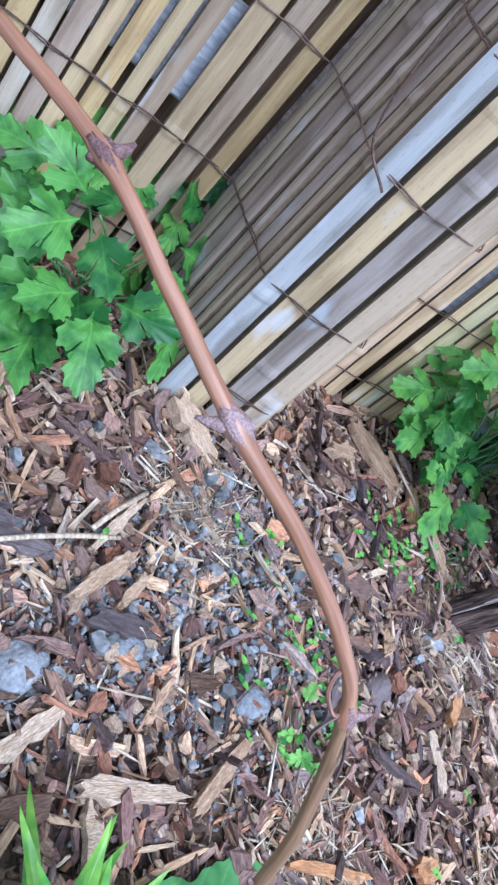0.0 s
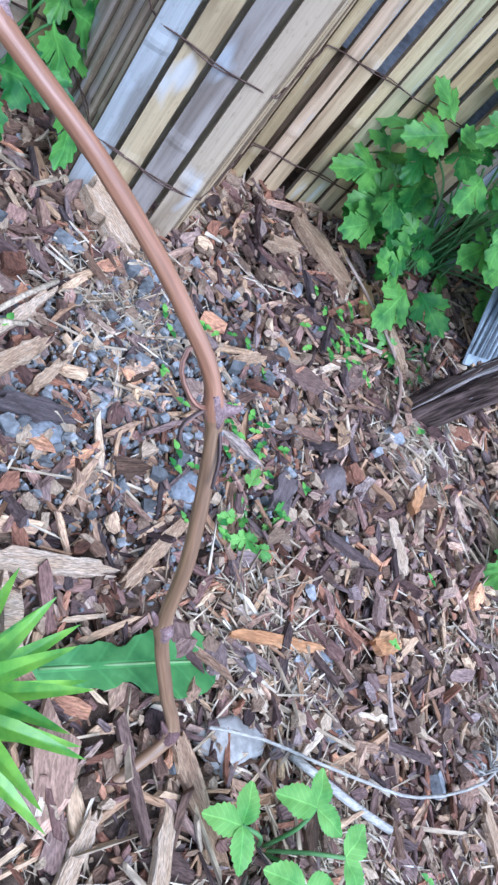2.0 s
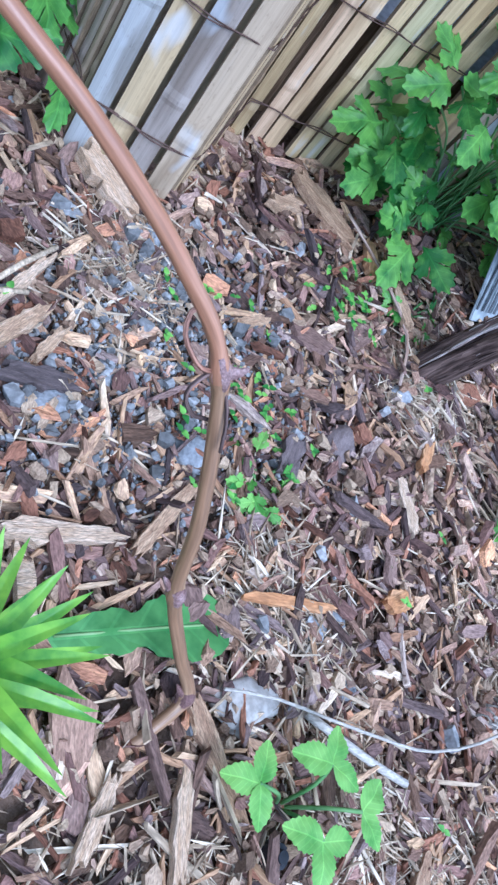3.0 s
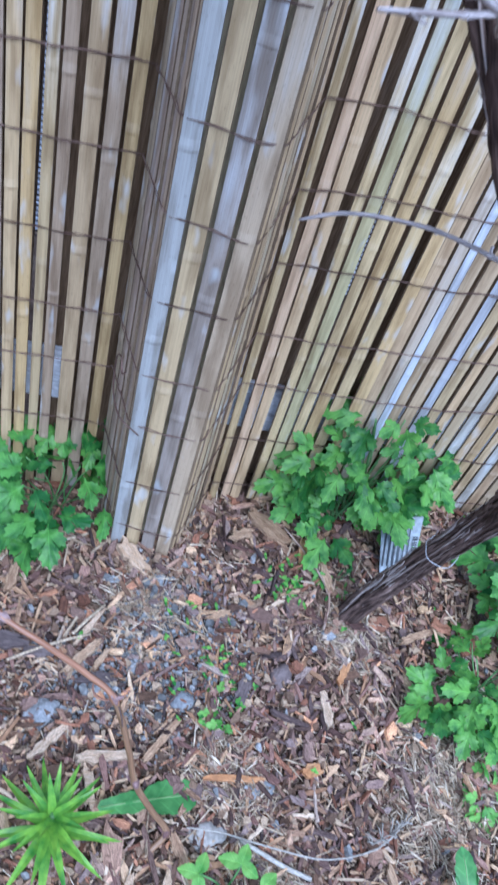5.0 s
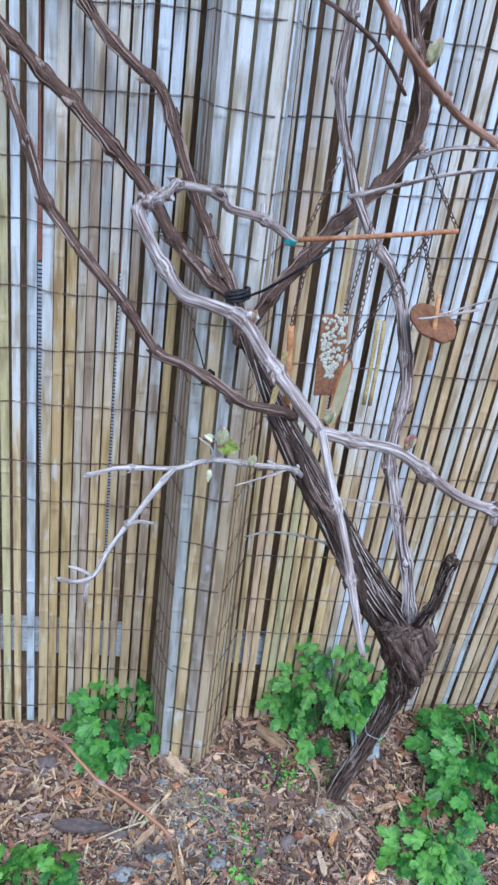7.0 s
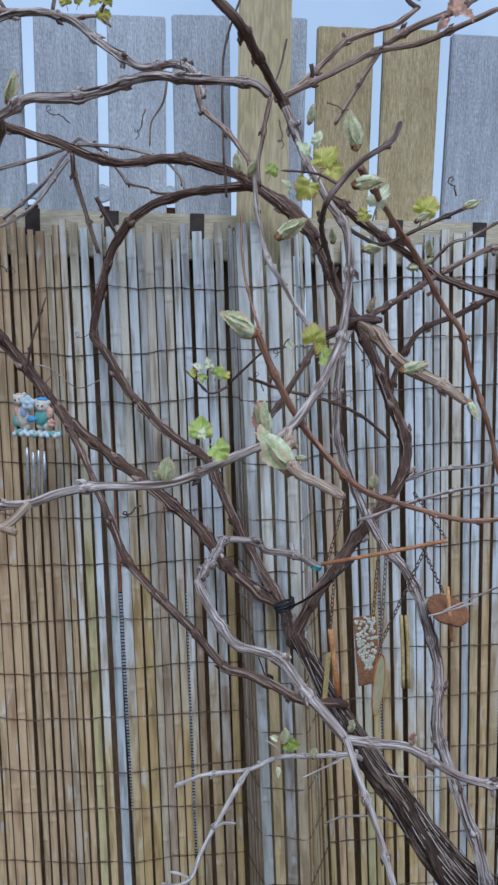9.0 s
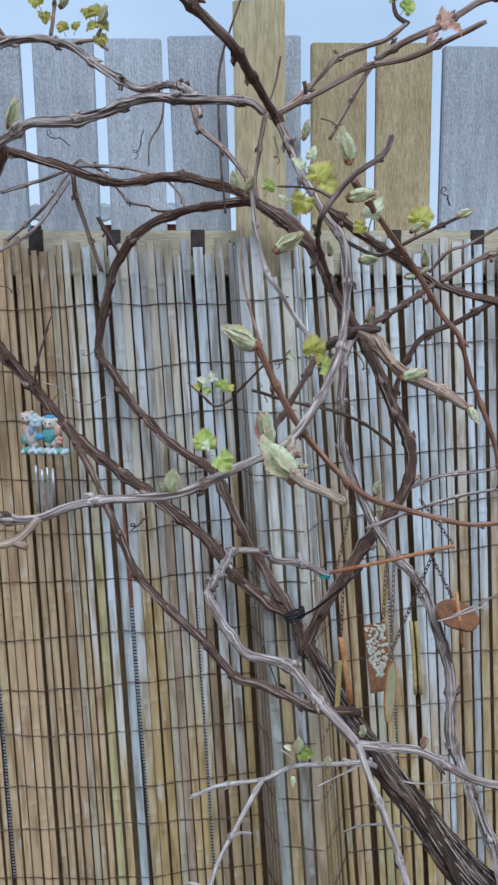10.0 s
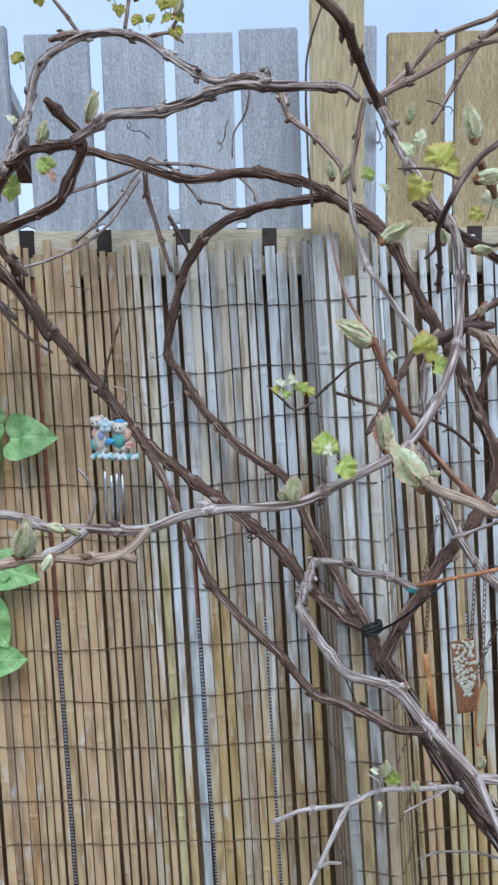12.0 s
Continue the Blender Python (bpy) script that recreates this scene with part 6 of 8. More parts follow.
# ---- the young shoot that rises from the mulch ----
shoot = empty("vine_shoot", "bare red-brown vine shoot rising from the mulch", "vine shoot")
pts = [(0.434, 0.166, -0.006), (0.445, 0.178, 0.008), (0.461, 0.198, 0.022), (0.434, 0.211, 0.058), (0.403, 0.227, 0.103), (0.384, 0.246, 0.155), (0.353, 0.277, 0.216),
       (0.318, 0.286, 0.248), (0.268, 0.299, 0.276), (0.219, 0.315, 0.293), (0.180, 0.345, 0.301), (0.141, 0.377, 0.308), (0.090, 0.414, 0.303)]
path = spline(pts, 0.004)
knots = [Vector(q) for q in (pts[2], pts[4], pts[6], pts[9], pts[11])]
rad = []
for i, q in enumerate(path):
    r = 0.0041 - 0.0011 * i / len(path)
    r *= 1 + sum(0.42 * math.exp(-((q - k).length / 0.0055) ** 2) for k in knots)
    rad.append(r)
g = []
v, f = tube(path, rad, 16, 0.06, 0.05, 3.0, grain=g)
data_part("stem", v, f, [SHOOT, SHOOT_LOW], shoot, "", True, [1 if v[q[0]].z < 0.212 else 0 for q in f], grain=g)
for k, d in zip(knots, ((-1, 0.1, 0.5), (-1, 0.2, 0.6), (1, 0.1, 0.3), (-0.74, -0.06, -0.62), (0.72, 0.15, 0.70))):
    # a swollen collar with a tapering spur on one side and a blunt eye on the other
    i = min(range(4, len(path) - 4), key=lambda q: (path[q] - k).length)
    d, V, F = Vector(d).normalized(), [], []
    tube([path[i + q] for q in (-2, -1, 0, 1, 2)], [rad[i + q] * c for q, c in zip((-2, -1, 0, 1, 2), (0.92, 1.04, 1.08, 1.04, 0.92))], 16, 0.3, 0.2, i, V, F)
    e, lean = path[i] + d * rad[i] * 0.4, (path[i + 1] - path[i - 1]).normalized() * 0.0016
    tube([e, e + d * 0.0034 + lean * 0.4, e + d * 0.0068 + lean, e + d * 0.0105 + lean * 2.2], [0.0036, 0.0029, 0.0019, 0.0007], 10, 0.3, 0.2, i + 5, V, F)
    e = path[i] - d * rad[i] * 0.6
    tube([e, e - d * 0.0022, e - d * 0.004], [0.0026, 0.0021, 0.0008], 9, 0.35, 0.2, i + 9, V, F)
    data_part("joint", V, F, NUB, shoot, "knobbly purple-brown joint", True)
rod("tendril", [(0.349, 0.276, 0.216), (0.342, 0.273, 0.219), (0.335, 0.273, 0.224), (0.328, 0.276, 0.230), (0.326, 0.281, 0.237), (0.330, 0.285, 0.241)], 0.0011, BARKS["red"], shoot, "red-brown tendril along the shoot", 7, 0.004)
rod("tendril", [(0.354, 0.275, 0.214), (0.360, 0.271, 0.210), (0.365, 0.264, 0.203), (0.369, 0.256, 0.193)], 0.0009, BARKS["dark"], shoot, "", 5, 0.004)
rod("tendril", [(0.349, 0.276, 0.216), (0.344, 0.271, 0.209), (0.347, 0.270, 0.200), (0.356, 0.270, 0.192), (0.363, 0.270, 0.193), (0.362, 0.270, 0.199)], 0.0011, BARKS["dark"], shoot, "", 5, 0.004)

# ---- ties and the hanging chime ----
def band(name, c, axis_dir, r, material, label, category):
    """A wrapped tie: loose turns round a branch."""
    a = Vector(axis_dir).normalized()
    s = a.orthogonal().normalized()
    path = [Vector(c) + a * (i / 40 - 0.5) * r * 0.9 + (Matrix.Rotation(i * 6.283 * (1.3 if material is POT_WHITE else 3) / 40, 3, a) @ s) * r * (1 + 0.05 * math.sin(i)) for i in range(41)]
    v, f = tube(path, [0.00045 if material is POT_WHITE else r * 0.13] * len(path), 6)
    return tagged(data_part(name, v, f, material, None, "", True), label, category)


band("plant_tie", (0.323, 0.565, 1.128), (-0.3, 0.1, 1), 0.019, BLACK, "black plastic tie round two vine arms", "tie")
rod_ob = rod("tie_strap", [(0.325, 0.55, 1.128), (0.355, 0.52, 1.155), (0.40, 0.49, 1.205), (0.44, 0.5, 1.24)], 0.0023, BLACK)
tagged(rod_ob, "black plastic strap between the vine arms", "tie")
band("plant_tie", (0.293, 0.42, 1.047), (-1, 0, 0.4), 0.011, BLACK, "black wire tie round a vine cane", "tie")
w_ob = rod("tie_strap", [(0.29, 0.43, 1.045), (0.27, 0.55, 1.05), (0.262, 0.66, 1.02), (0.265, 0.68, 0.9), (0.27, 0.69, 0.8)], 0.0012, BLACK)
tagged(w_ob, "black wire hanging in front of the bamboo mat", "wire")
band("plant_tie", (0.362, 0.36, 1.272), (0.3, 0, 1), 0.008, TEAL, "teal plastic tie round a cane", "tie")

chime = empty("wind_chime", "rusted steel wind chime hanging in the vine", "wind chime")
rod("bar", [(0.372, 0.385, 1.269), (0.47, 0.38, 1.292), (0.568, 0.37, 1.318)], 0.0032, BAR_RUST, chime, "rusty round bar", 10)
rod("hanging_bar", [(0.396, 0.43, 1.140), (0.405, 0.43, 1.08), (0.414, 0.43, 1.021)], 0.0047, COPPER, chime, "rust-orange hanging tube", 10)


def chain(a, b, links=12):
    a, b = Vector(a), Vector(b)
    d = (b - a) / links
    V, F = [], []
    for i in range(links):
        c = a + d * (i + 0.5)
        t = d.normalized()
        s = Matrix.Rotation(1.57 * (i % 2) + 0.3, 3, t) @ t.orthogonal().normalized()
        ring = [c + t * math.cos(k * 6.283 / 10) * d.length * 0.68 + s * math.sin(k * 6.283 / 10) * d.length * 0.36 for k in range(11)]
        tube(ring, [d.length * 0.1] * 11, 5, verts=V, faces=F)
    return data_part("chain", V, F, WIRE, chime, "", True)


chain((0.41, 0.42, 1.37), (0.384, 0.40, 1.27), 14)
chain((0.52, 0.41, 1.385), (0.567, 0.375, 1.32), 12)
chain((0.535, 0.40, 1.30), (0.585, 0.44, 1.207), 14)
chain((0.47, 0.42, 1.30), (0.462, 0.40, 1.178), 16)
chain((0.40, 0.43, 1.265), (0.396, 0.43, 1.14), 16)
chain((0.545, 0.40, 1.305), (0.49, 0.47, 1.10), 26)
disc = bmesh.new()
bmesh.ops.create_cone(disc, cap_ends=True, segments=40, radius1=0.036, radius2=0.036, depth=0.003)
for q in disc.verts:
    q.co.x *= 1.05
    q.co.z += 0.004 * noise.noise(q.co * 60)
part("disc", disc, DISC_RUST, chime, "rusted round steel disc").matrix_basis = pose(0.598, 0.45, 1.172, 26, 8, 12)
rod("pin", [(0.593, 0.445, 1.215), (0.598, 0.44, 1.17), (0.606, 0.44, 1.12)], 0.0035, COPPER, chime)
bm = bmesh.new()
box(bm, (-0.0195, -0.001, -0.061), (0.0195, 0.001, 0.061), 0.0008)
plate = part("plate", bm, RUST, chime, "rusted steel plate with cream crust")
plate.matrix_basis = pose(0.455, 0.40, 1.117, 0, -7, 10)
bm = bmesh.new()
for i in range(150):
    h = rng.uniform(-0.032, 0.060)
    wide = 0.017 - 0.006 * ease(0.028, 0.036, h) * (1 - ease(0.040, 0.048, h)) - 0.011 * ease(-0.002, -0.022, h)
    u = rng.uniform(-wide, wide)
    r = bmesh.ops.create_icosphere(bm, subdivisions=1, radius=rng.uniform(0.0018, 0.0038))
    for q in r["verts"]:
        q.co.y *= 0.35
        q.co += Vector((u, -0.0015, h))
part("crust", bm, LICHEN, plate, "cream crust")
for tx in (0.512, 0.521):
    rod("hanging_tube", [(tx, 0.42, 1.172), (tx + 0.006, 0.418, 1.11), (tx + 0.010, 0.415, 1.045)], 0.0032, STRAW_TUBE, chime, "thin tan hanging tube", 8)
bm = bmesh.new()
box(bm, (-0.0065, -0.0008, -0.04), (0.0065, 0.0008, 0.04), 0.0006)
for q in bm.verts:
    q.co.x *= 1.0 - 0.25 * abs(q.co.z) / 0.045
part("leaf_plate", bm, STRAW_TUBE, chime, "flat olive-tan plate").matrix_basis = pose(0.388, 0.385, 1.078, 0, 3, 30)
loop = [(0.017 * math.sin(a), 0.0, 0.05 * math.cos(a)) for a in [i * 6.283 / 20 for i in range(21)]]
ring = rod("ring", loop, 0.0014, COPPER, chime, "oval rust-orange rim", 8)
ring.matrix_basis = pose(0.464, 0.328, 1.092, 0, 4, 50)
bm = bmesh.new()
bmesh.ops.create_cone(bm, cap_ends=True, segments=24, radius1=1, radius2=1, depth=0.0012, matrix=pose(0, 0, 0, 90))
for q in bm.verts:
    q.co = Vector((q.co.x * 0.0165, q.co.y, q.co.z * 0.0495))
part("pane", bm, AMBER, ring, "yellowish pane in the oval rim")
chain((0.475, 0.38, 1.29), (0.464, 0.328, 1.142), 20)

# ---- small painted figurine ----
V, F, lumps = [], [], []


def blob(c, r, slot, sx=1.0, sy=0.8, sz=1.0):
    bm = bmesh.new()
    bmesh.ops.create_icosphere(bm, subdivisions=2, radius=r)
    lumps.append((Vector(c), Vector((r * sx, r * sy, r * sz)), slot))
    o = len(V)
    for q in bm.verts:
        k = 1.12 + 0.16 * noise.noise(q.co * 160 + Vector(c) * 50)
        V.append(Vector((q.co.x * sx * k + c[0], q.co.y * sy * k + c[1], q.co.z * sz * k + c[2])))
    F.extend(tuple(o + q.index for q in g.verts) for g in bm.faces)
    bm.free()


# lacy base, then two seated rounded forms, a large pale flower before one and a small pail before the other
CREAM, ICE, SEA, SKYBLUE, PEACH, CORAL, LILAC, DOT = range(8)
for i in range(14):
    for j in (0, 1):
        blob((-0.033 + i * 0.0056, -0.008 + 0.010 * j, 0.0045 + 0.003 * (i % 2)), 0.0048, (ICE, ICE, SEA, ICE, CREAM)[(i * 2 + j) % 5], 1, 1.2, 0.95)
for x, z, r, hue, sx, sz in ((-0.029, 0.061, 0.0100, CREAM, 1.0, 0.95), (-0.037, 0.066, 0.0036, CREAM, 1, 1), (-0.0205, 0.070, 0.0036, CREAM, 1, 1), (-0.029, 0.069, 0.0042, CORAL, 1.4, 0.7),
                             (-0.021, 0.032, 0.0118, CREAM, 0.95, 1.5), (-0.031, 0.042, 0.0072, PEACH, 0.8, 1.4), (-0.034, 0.025, 0.0060, SEA, 0.8, 1.6), (-0.017, 0.017, 0.0066, CREAM, 1.3, 0.9),
                             (0.0094, 0.052, 0.0112, CREAM, 1.05, 0.95), (0.0205, 0.059, 0.0038, CREAM, 1, 1), (-0.001, 0.060, 0.0038, CREAM, 1, 1), (0.010, 0.0635, 0.0058, SKYBLUE, 1.5, 0.6),
                             (0.009, 0.033, 0.0112, SEA, 0.95, 1.2), (0.007, 0.019, 0.0058, CREAM, 1, 1), (0.018, 0.019, 0.0058, CREAM, 1, 1), (0.0235, 0.041, 0.0070, PEACH, 0.8, 1.4)):
    blob((x, 0.0, z), r, hue, sx, 0.85, sz)
for x, z, r, hue, sx, sz in ((-0.019, 0.042, 0.0048, LILAC, 0.9, 1.9), (-0.005, 0.031, 0.0058, SKYBLUE, 1.15, 0.95), (-0.029, 0.0575, 0.0036, CREAM, 1.1, 0.8), (0.0098, 0.0485, 0.0040, CREAM, 1.1, 0.8)):
    blob((x, -0.010, z), r, hue, sx, 0.8, sz)
for x, z in ((-0.0325, 0.0615), (-0.0262, 0.063), (0.0062, 0.0545), (0.0128, 0.0540), (-0.0292, 0.0590), (0.0098, 0.0500)):
    blob((x, -0.0125, z), 0.0015, DOT)
for k in range(5):
    a = k * 6.283 / 5 + 0.3
    blob((-0.011 + 0.0072 * math.cos(a), -0.013, 0.058 + 0.0072 * math.sin(a)), 0.0052, ICE, 1, 0.5)
    blob((0.028 + 0.0042 * math.cos(a), -0.008, 0.026 + 0.0042 * math.sin(a)), 0.0033, PEACH if k else CORAL)
blob((-0.011, -0.0155, 0.058), 0.0030, ICE)
PAINTS = [surface("ornament_" + k, [(0.3, tuple(c * 0.82 for c in hue)), (0.7, hue)], 260, rough=0.45, spec=0.35, relief=0.3, tint=0.0, depth_of=(0.7, 1.15))
          for k, hue in (("cream", (0.66, 0.60, 0.52)), ("ice", (0.58, 0.70, 0.77)), ("sea", (0.14, 0.42, 0.40)), ("blue", (0.09, 0.36, 0.68)), ("peach", (0.72, 0.44, 0.33)), ("coral", (0.66, 0.20, 0.20)), ("lilac", (0.38, 0.44, 0.70)), ("dark", (0.03, 0.03, 0.035)))]
loose = data_part("figurine", V, F, PAINTS)
melt = loose.modifiers.new("moulded", "REMESH")
melt.mode, melt.voxel_size = "VOXEL", 0.0011
bpy.context.view_layer.update()
cast = bpy.data.meshes.new_from_object(loose.evaluated_get(bpy.context.evaluated_depsgraph_get()))
bpy.data.objects.remove(loose)
for k in PAINTS[len(cast.materials):]:
    cast.materials.append(k)


def paint_at(p):
    """The colour of the lump whose skin is nearest to p."""
    return min(lumps, key=lambda q: abs(Vector(((p.x - q[0].x) / q[1].x, (p.y - q[0].y) / q[1].y, (p.z - q[0].z) / q[1].z)).length - 1.1))[2]


cast.polygons.foreach_set("material_index", [paint_at(q.center) for q in cast.polygons])
cast.polygons.foreach_set("use_smooth", [True] * len(cast.polygons))
fig = new("figurine", cast)
fig.matrix_basis = pose(-0.134, 0.555, 1.438, 0, 2, 0) @ Matrix.Diagonal((1.06, 1, 1.08, 1))
tagged(fig, "small painted ornament in blue, white and peach, hung on the vine", "figurine")
v, f = tube(spline([(-0.131, 0.57, 1.5), (-0.125, 0.59, 1.53), (-0.115, 0.6, 1.545)], 0.01), [0.001] * len(spline([(-0.131, 0.57, 1.5), (-0.125, 0.59, 1.53), (-0.115, 0.6, 1.545)], 0.01)), 5)
tagged(data_part("hanging_wire", v, f, WIRE), "thin wire that holds the ornament to the vine", "wire")

# ---- small tubes below the ornament ----
pipes = empty("wind_chime", "four thin grey metal tubes hanging below the painted ornament", "wind chime")
pipes.location = (-0.134, 0.556, 1.438)
for dx, top, low in ((-0.017, -0.020, -0.108), (-0.006, -0.028, -0.116), (0.004, -0.024, -0.112), (0.014, -0.026, -0.104)):
    rod("chime_tube", [(dx, 0, low), (dx + 0.0006, 0, (top + low) / 2), (dx, 0, top)], 0.0030, CHROME, pipes, "", 10)
    rod("string", [(dx, 0, top), (dx + 0.0005, -0.001, top * 0.5), (dx * 0.95, 0, 0.002)], 0.0005, FIBRE, pipes, "", 4, 0.006)

# ---- white wire clipped round the trunk ----
band("wire_tie", (0.757, 0.513, 0.285), (0.0, -0.25, 1), 0.0225, POT_WHITE, "thin white wire tied round the vine trunk", "tie")

# ---- bindweed on the mat ----
weed = empty("bindweed", "green bindweed with heart-shaped leaves climbing the bamboo mat", "climbing plant")
for x, y, z, s, dx, dz in ((-0.429, 0.665, 1.494, 0.074, 1, -0.5), (-0.384, 0.665, 1.516, 0.049, 0, 1), (-0.383, 0.665, 1.474, 0.042, 0.1, -1), (-0.318, 0.665, 1.467, 0.109, 1, 0.1),
                           (-0.404, 0.665, 1.414, 0.068, 0.4, -0.8), (-0.361, 0.665, 1.202, 0.101, 1, -0.2), (-0.399, 0.665, 1.195, 0.064, -0.3, -0.6), (-0.456, 0.665, 1.082, 0.118, 0.1, -0.9),
                           (-0.411, 0.665, 1.09, 0.11, 0.5, -0.6), (-0.487, 0.665, 0.974, 0.122, 0.2, -0.7), (-0.395, 0.665, 1.022, 0.098, 1, 0.1), (-0.509, 0.665, 0.673, 0.124, -0.1, -0.8),
                           (-0.57, 0.665, 0.779, 0.086, -0.2, -0.8)):
    lv, lf = leaf_mesh(heart(1.0), 0.25, 0.2, 4, 0.2, x * 20)
    V, F, G = [], [], []
    d = Vector((dx, -0.15, dz)).normalized()
    put(lv, lf, facing(Vector((x, y - 0.02, z)) - d * s * 0.35, d, (0.15, -1, 0.45), s * 0.78), V, F, G)
    data_part("leaf", V, F, BINDWEED, weed, "", True, grain=G)
rod("stem", [(-0.391, 0.675, 1.539), (-0.385, 0.675, 1.455), (-0.396, 0.67, 1.352), (-0.43, 0.67, 1.211), (-0.415, 0.67, 1.112), (-0.40, 0.67, 1.013), (-0.516, 0.67, 0.971), (-0.556, 0.67, 0.712), (-0.62, 0.68, 0.3), (-0.63, 0.69, -0.02)], 0.0016, STEM, weed, "", 6)
rod("stem", [(-0.6, 0.675, 1.15), (-0.5, 0.668, 1.10), (-0.43, 0.67, 1.13), (-0.35, 0.672, 1.22), (-0.30, 0.675, 1.29)], 0.0011, STEM, weed, "", 5)

# ---- plants on the ground ----
clump("leafy_weed", 0.215, 0.765, 0.085, 0.27, 13, 0.085, LEAF, "lobed weed growing up behind the mat", 20, (0, 0), 0.1, 0.03)
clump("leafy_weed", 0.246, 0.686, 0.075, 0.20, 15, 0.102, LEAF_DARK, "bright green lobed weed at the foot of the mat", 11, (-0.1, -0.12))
clump("leafy_weed", 0.735, 0.755, 0.13, 0.31, 40, 0.098, LEAF, "large bushy lobed weed beside the vine trunk", 12, (-0.02, -0.03), 0.3)
clump("leafy_weed", 0.712, 0.732, 0.05, 0.12, 7, 0.088, LEAF, "low lobed weed in front of the bushy one", 19, (0, -0.1))
clump("leafy_weed", 0.945, 0.455, 0.088, 0.10, 25, 0.088, LEAF, "low spreading lobed weed in the mulch", 13)
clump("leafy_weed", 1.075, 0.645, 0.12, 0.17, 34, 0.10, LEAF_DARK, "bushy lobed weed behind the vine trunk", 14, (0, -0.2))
clump("leafy_weed", 0.115, 0.265, 0.08, 0.08, 21, 0.08, LEAF, "green lobed weed in open mulch", 15)
clump("weed_seedling", 0.536, 0.377, 0.024, 0.03, 6, 0.034, MINT, "single small weed seedling in the mulch", 16)
clump("weed_seedling", 0.713, 0.617, 0.025, 0.03, 6, 0.03, LEAF, "tiny weed tuft beside the orange wood chip", 17)
clump("weed_seedling", 0.94, 0.30, 0.03, 0.035, 6, 0.045, MINT, "pale green weed seedling in the mulch", 18)

lily = empty("lily", "bright green lily shoot with a whorl of narrow leaves", "lily")
root = Vector((0.316, 0.181, ground_z(0.316, 0.181)))
lily.location = root
rod("stem", [(0, 0, -0.01), (0.002, 0.002, 0.05), (0, 0.004, 0.105)], 0.004, STEM, lily)
for i in range(30):
    a, k = i * 2.399, i / 30
    ln, wd = 0.092 - 0.040 * k, 0.0132 - 0.0034 * k
    lv, lf = leaf_mesh(blade(1.0, wd / ln, 0, 0.8, 0.0), 0.28 - 0.1 * k, 0.5, 3)
    V, F = [], []
    rise = 0.12 + 1.5 * k ** 2
    G = []
    put(lv, lf, facing(Vector((0, 0.003, 0.035 + 0.07 * k)), (math.cos(a), math.sin(a), rise), (0, 0, 1), ln), V, F, G)
    data_part("leaf", V, F, LILY, lily, "", True)


def rosette(name, x, y, aims, label, jag=1.0, waist=0.25):
    """A flat dandelion: long leaves with a jagged edge."""
    ob = empty(name, label, "plant")
    ob.location = (x, y, ground_z(x, y) + 0.024)
    for dx, dy, dz, ln, wd in aims:
        out = [(0.004, 0)]
        for i in range(1, 21):
            t = i / 21
            wdt = wd / ln / 2 * (0.25 + 0.9 * t ** 0.9) * math.sqrt(max(0.02, 1 - max(0, t - 0.7) ** 2 / 0.0905)) * (1 + 0.08 * jag if i % 2 else 1 - 0.10 * jag) * (1 - waist * math.exp(-((t - 0.45) / 0.06) ** 2))
            out.append((max(0.02, wdt), t + (-0.015 if i % 2 else 0.0)))
        out += [(0, 1.0)] + [(-q, t) for q, t in reversed(out)]
        lv, lf = leaf_mesh(out, 0.12, 0.10, 4, 0.07, dx * 7)
        V, F, G = [], [], []
        put(lv, lf, facing(Vector((0, 0, 0.004)), (dx, dy, dz), (0, -0.1, 1), ln), V, F, G)
        leaf = data_part("leaf", V, F, DANDELION, ob, "", True, grain=G)
        m = facing(Vector((0, 0, 0.004)), (dx, dy, dz), (0, -0.1, 1), ln)
        rib = [m @ Vector((0, y, 0.003 - 0.12 * (y - 0.1) ** 2 + 0.07 * noise.noise(Vector((dx * 7, y * 3, dx * 7))))) for y in (0.03, 0.2, 0.4, 0.6, 0.8, 0.92)]
        rod("midrib", rib, 0.0009, RIB, leaf, "pale green midrib", 6)
    return ob


rosette("dandelion", 0.373, 0.220, ((1, 0.25, 0.02, 0.134, 0.049),), "flat dandelion leaf with a toothed edge", 0.35, 0.42)
rosette("dandelion", 0.872, 0.092, ((-0.1, 1, 0.38, 0.125, 0.034), (1, 0.15, 0.15, 0.13, 0.036), (1, -0.3, 0.1, 0.11, 0.034)), "dandelion plant beside the concrete edge")

sprig = empty("sprig", "young plant with paired toothed green leaves", "plant")
sprig.location = (0.546, 0.144, ground_z(0.546, 0.144))
for tip, leaves in (((-0.044, 0.007, 0.045), 3), ((0.008, 0.021, 0.05), 3), ((0.035, -0.004, 0.045), 2), ((-0.002, -0.022, 0.05), 3)):
    rod("stalk", [(0, 0, 0), (tip[0] * 0.5, tip[1] * 0.5, tip[2] * 0.75), tip], 0.0014, STEM, sprig, "", 6, 0.008)
    for j in range(leaves):
        a = math.atan2(tip[1], tip[0]) + (j - (leaves - 1) / 2) * 1.75
        lv, lf = leaf_mesh(serrate(0.64, 8, 0.08), 0.2, 0.12, 4, 0.06, j)
        V, F, G = [], [], []
        put(lv, lf, facing(Vector(tip), (math.cos(a), math.sin(a), 0.05), (0, 0, 1), rng.uniform(0.025, 0.030)), V, F, G)
        data_part("leaf", V, F, MINT, sprig, "", True, grain=G)

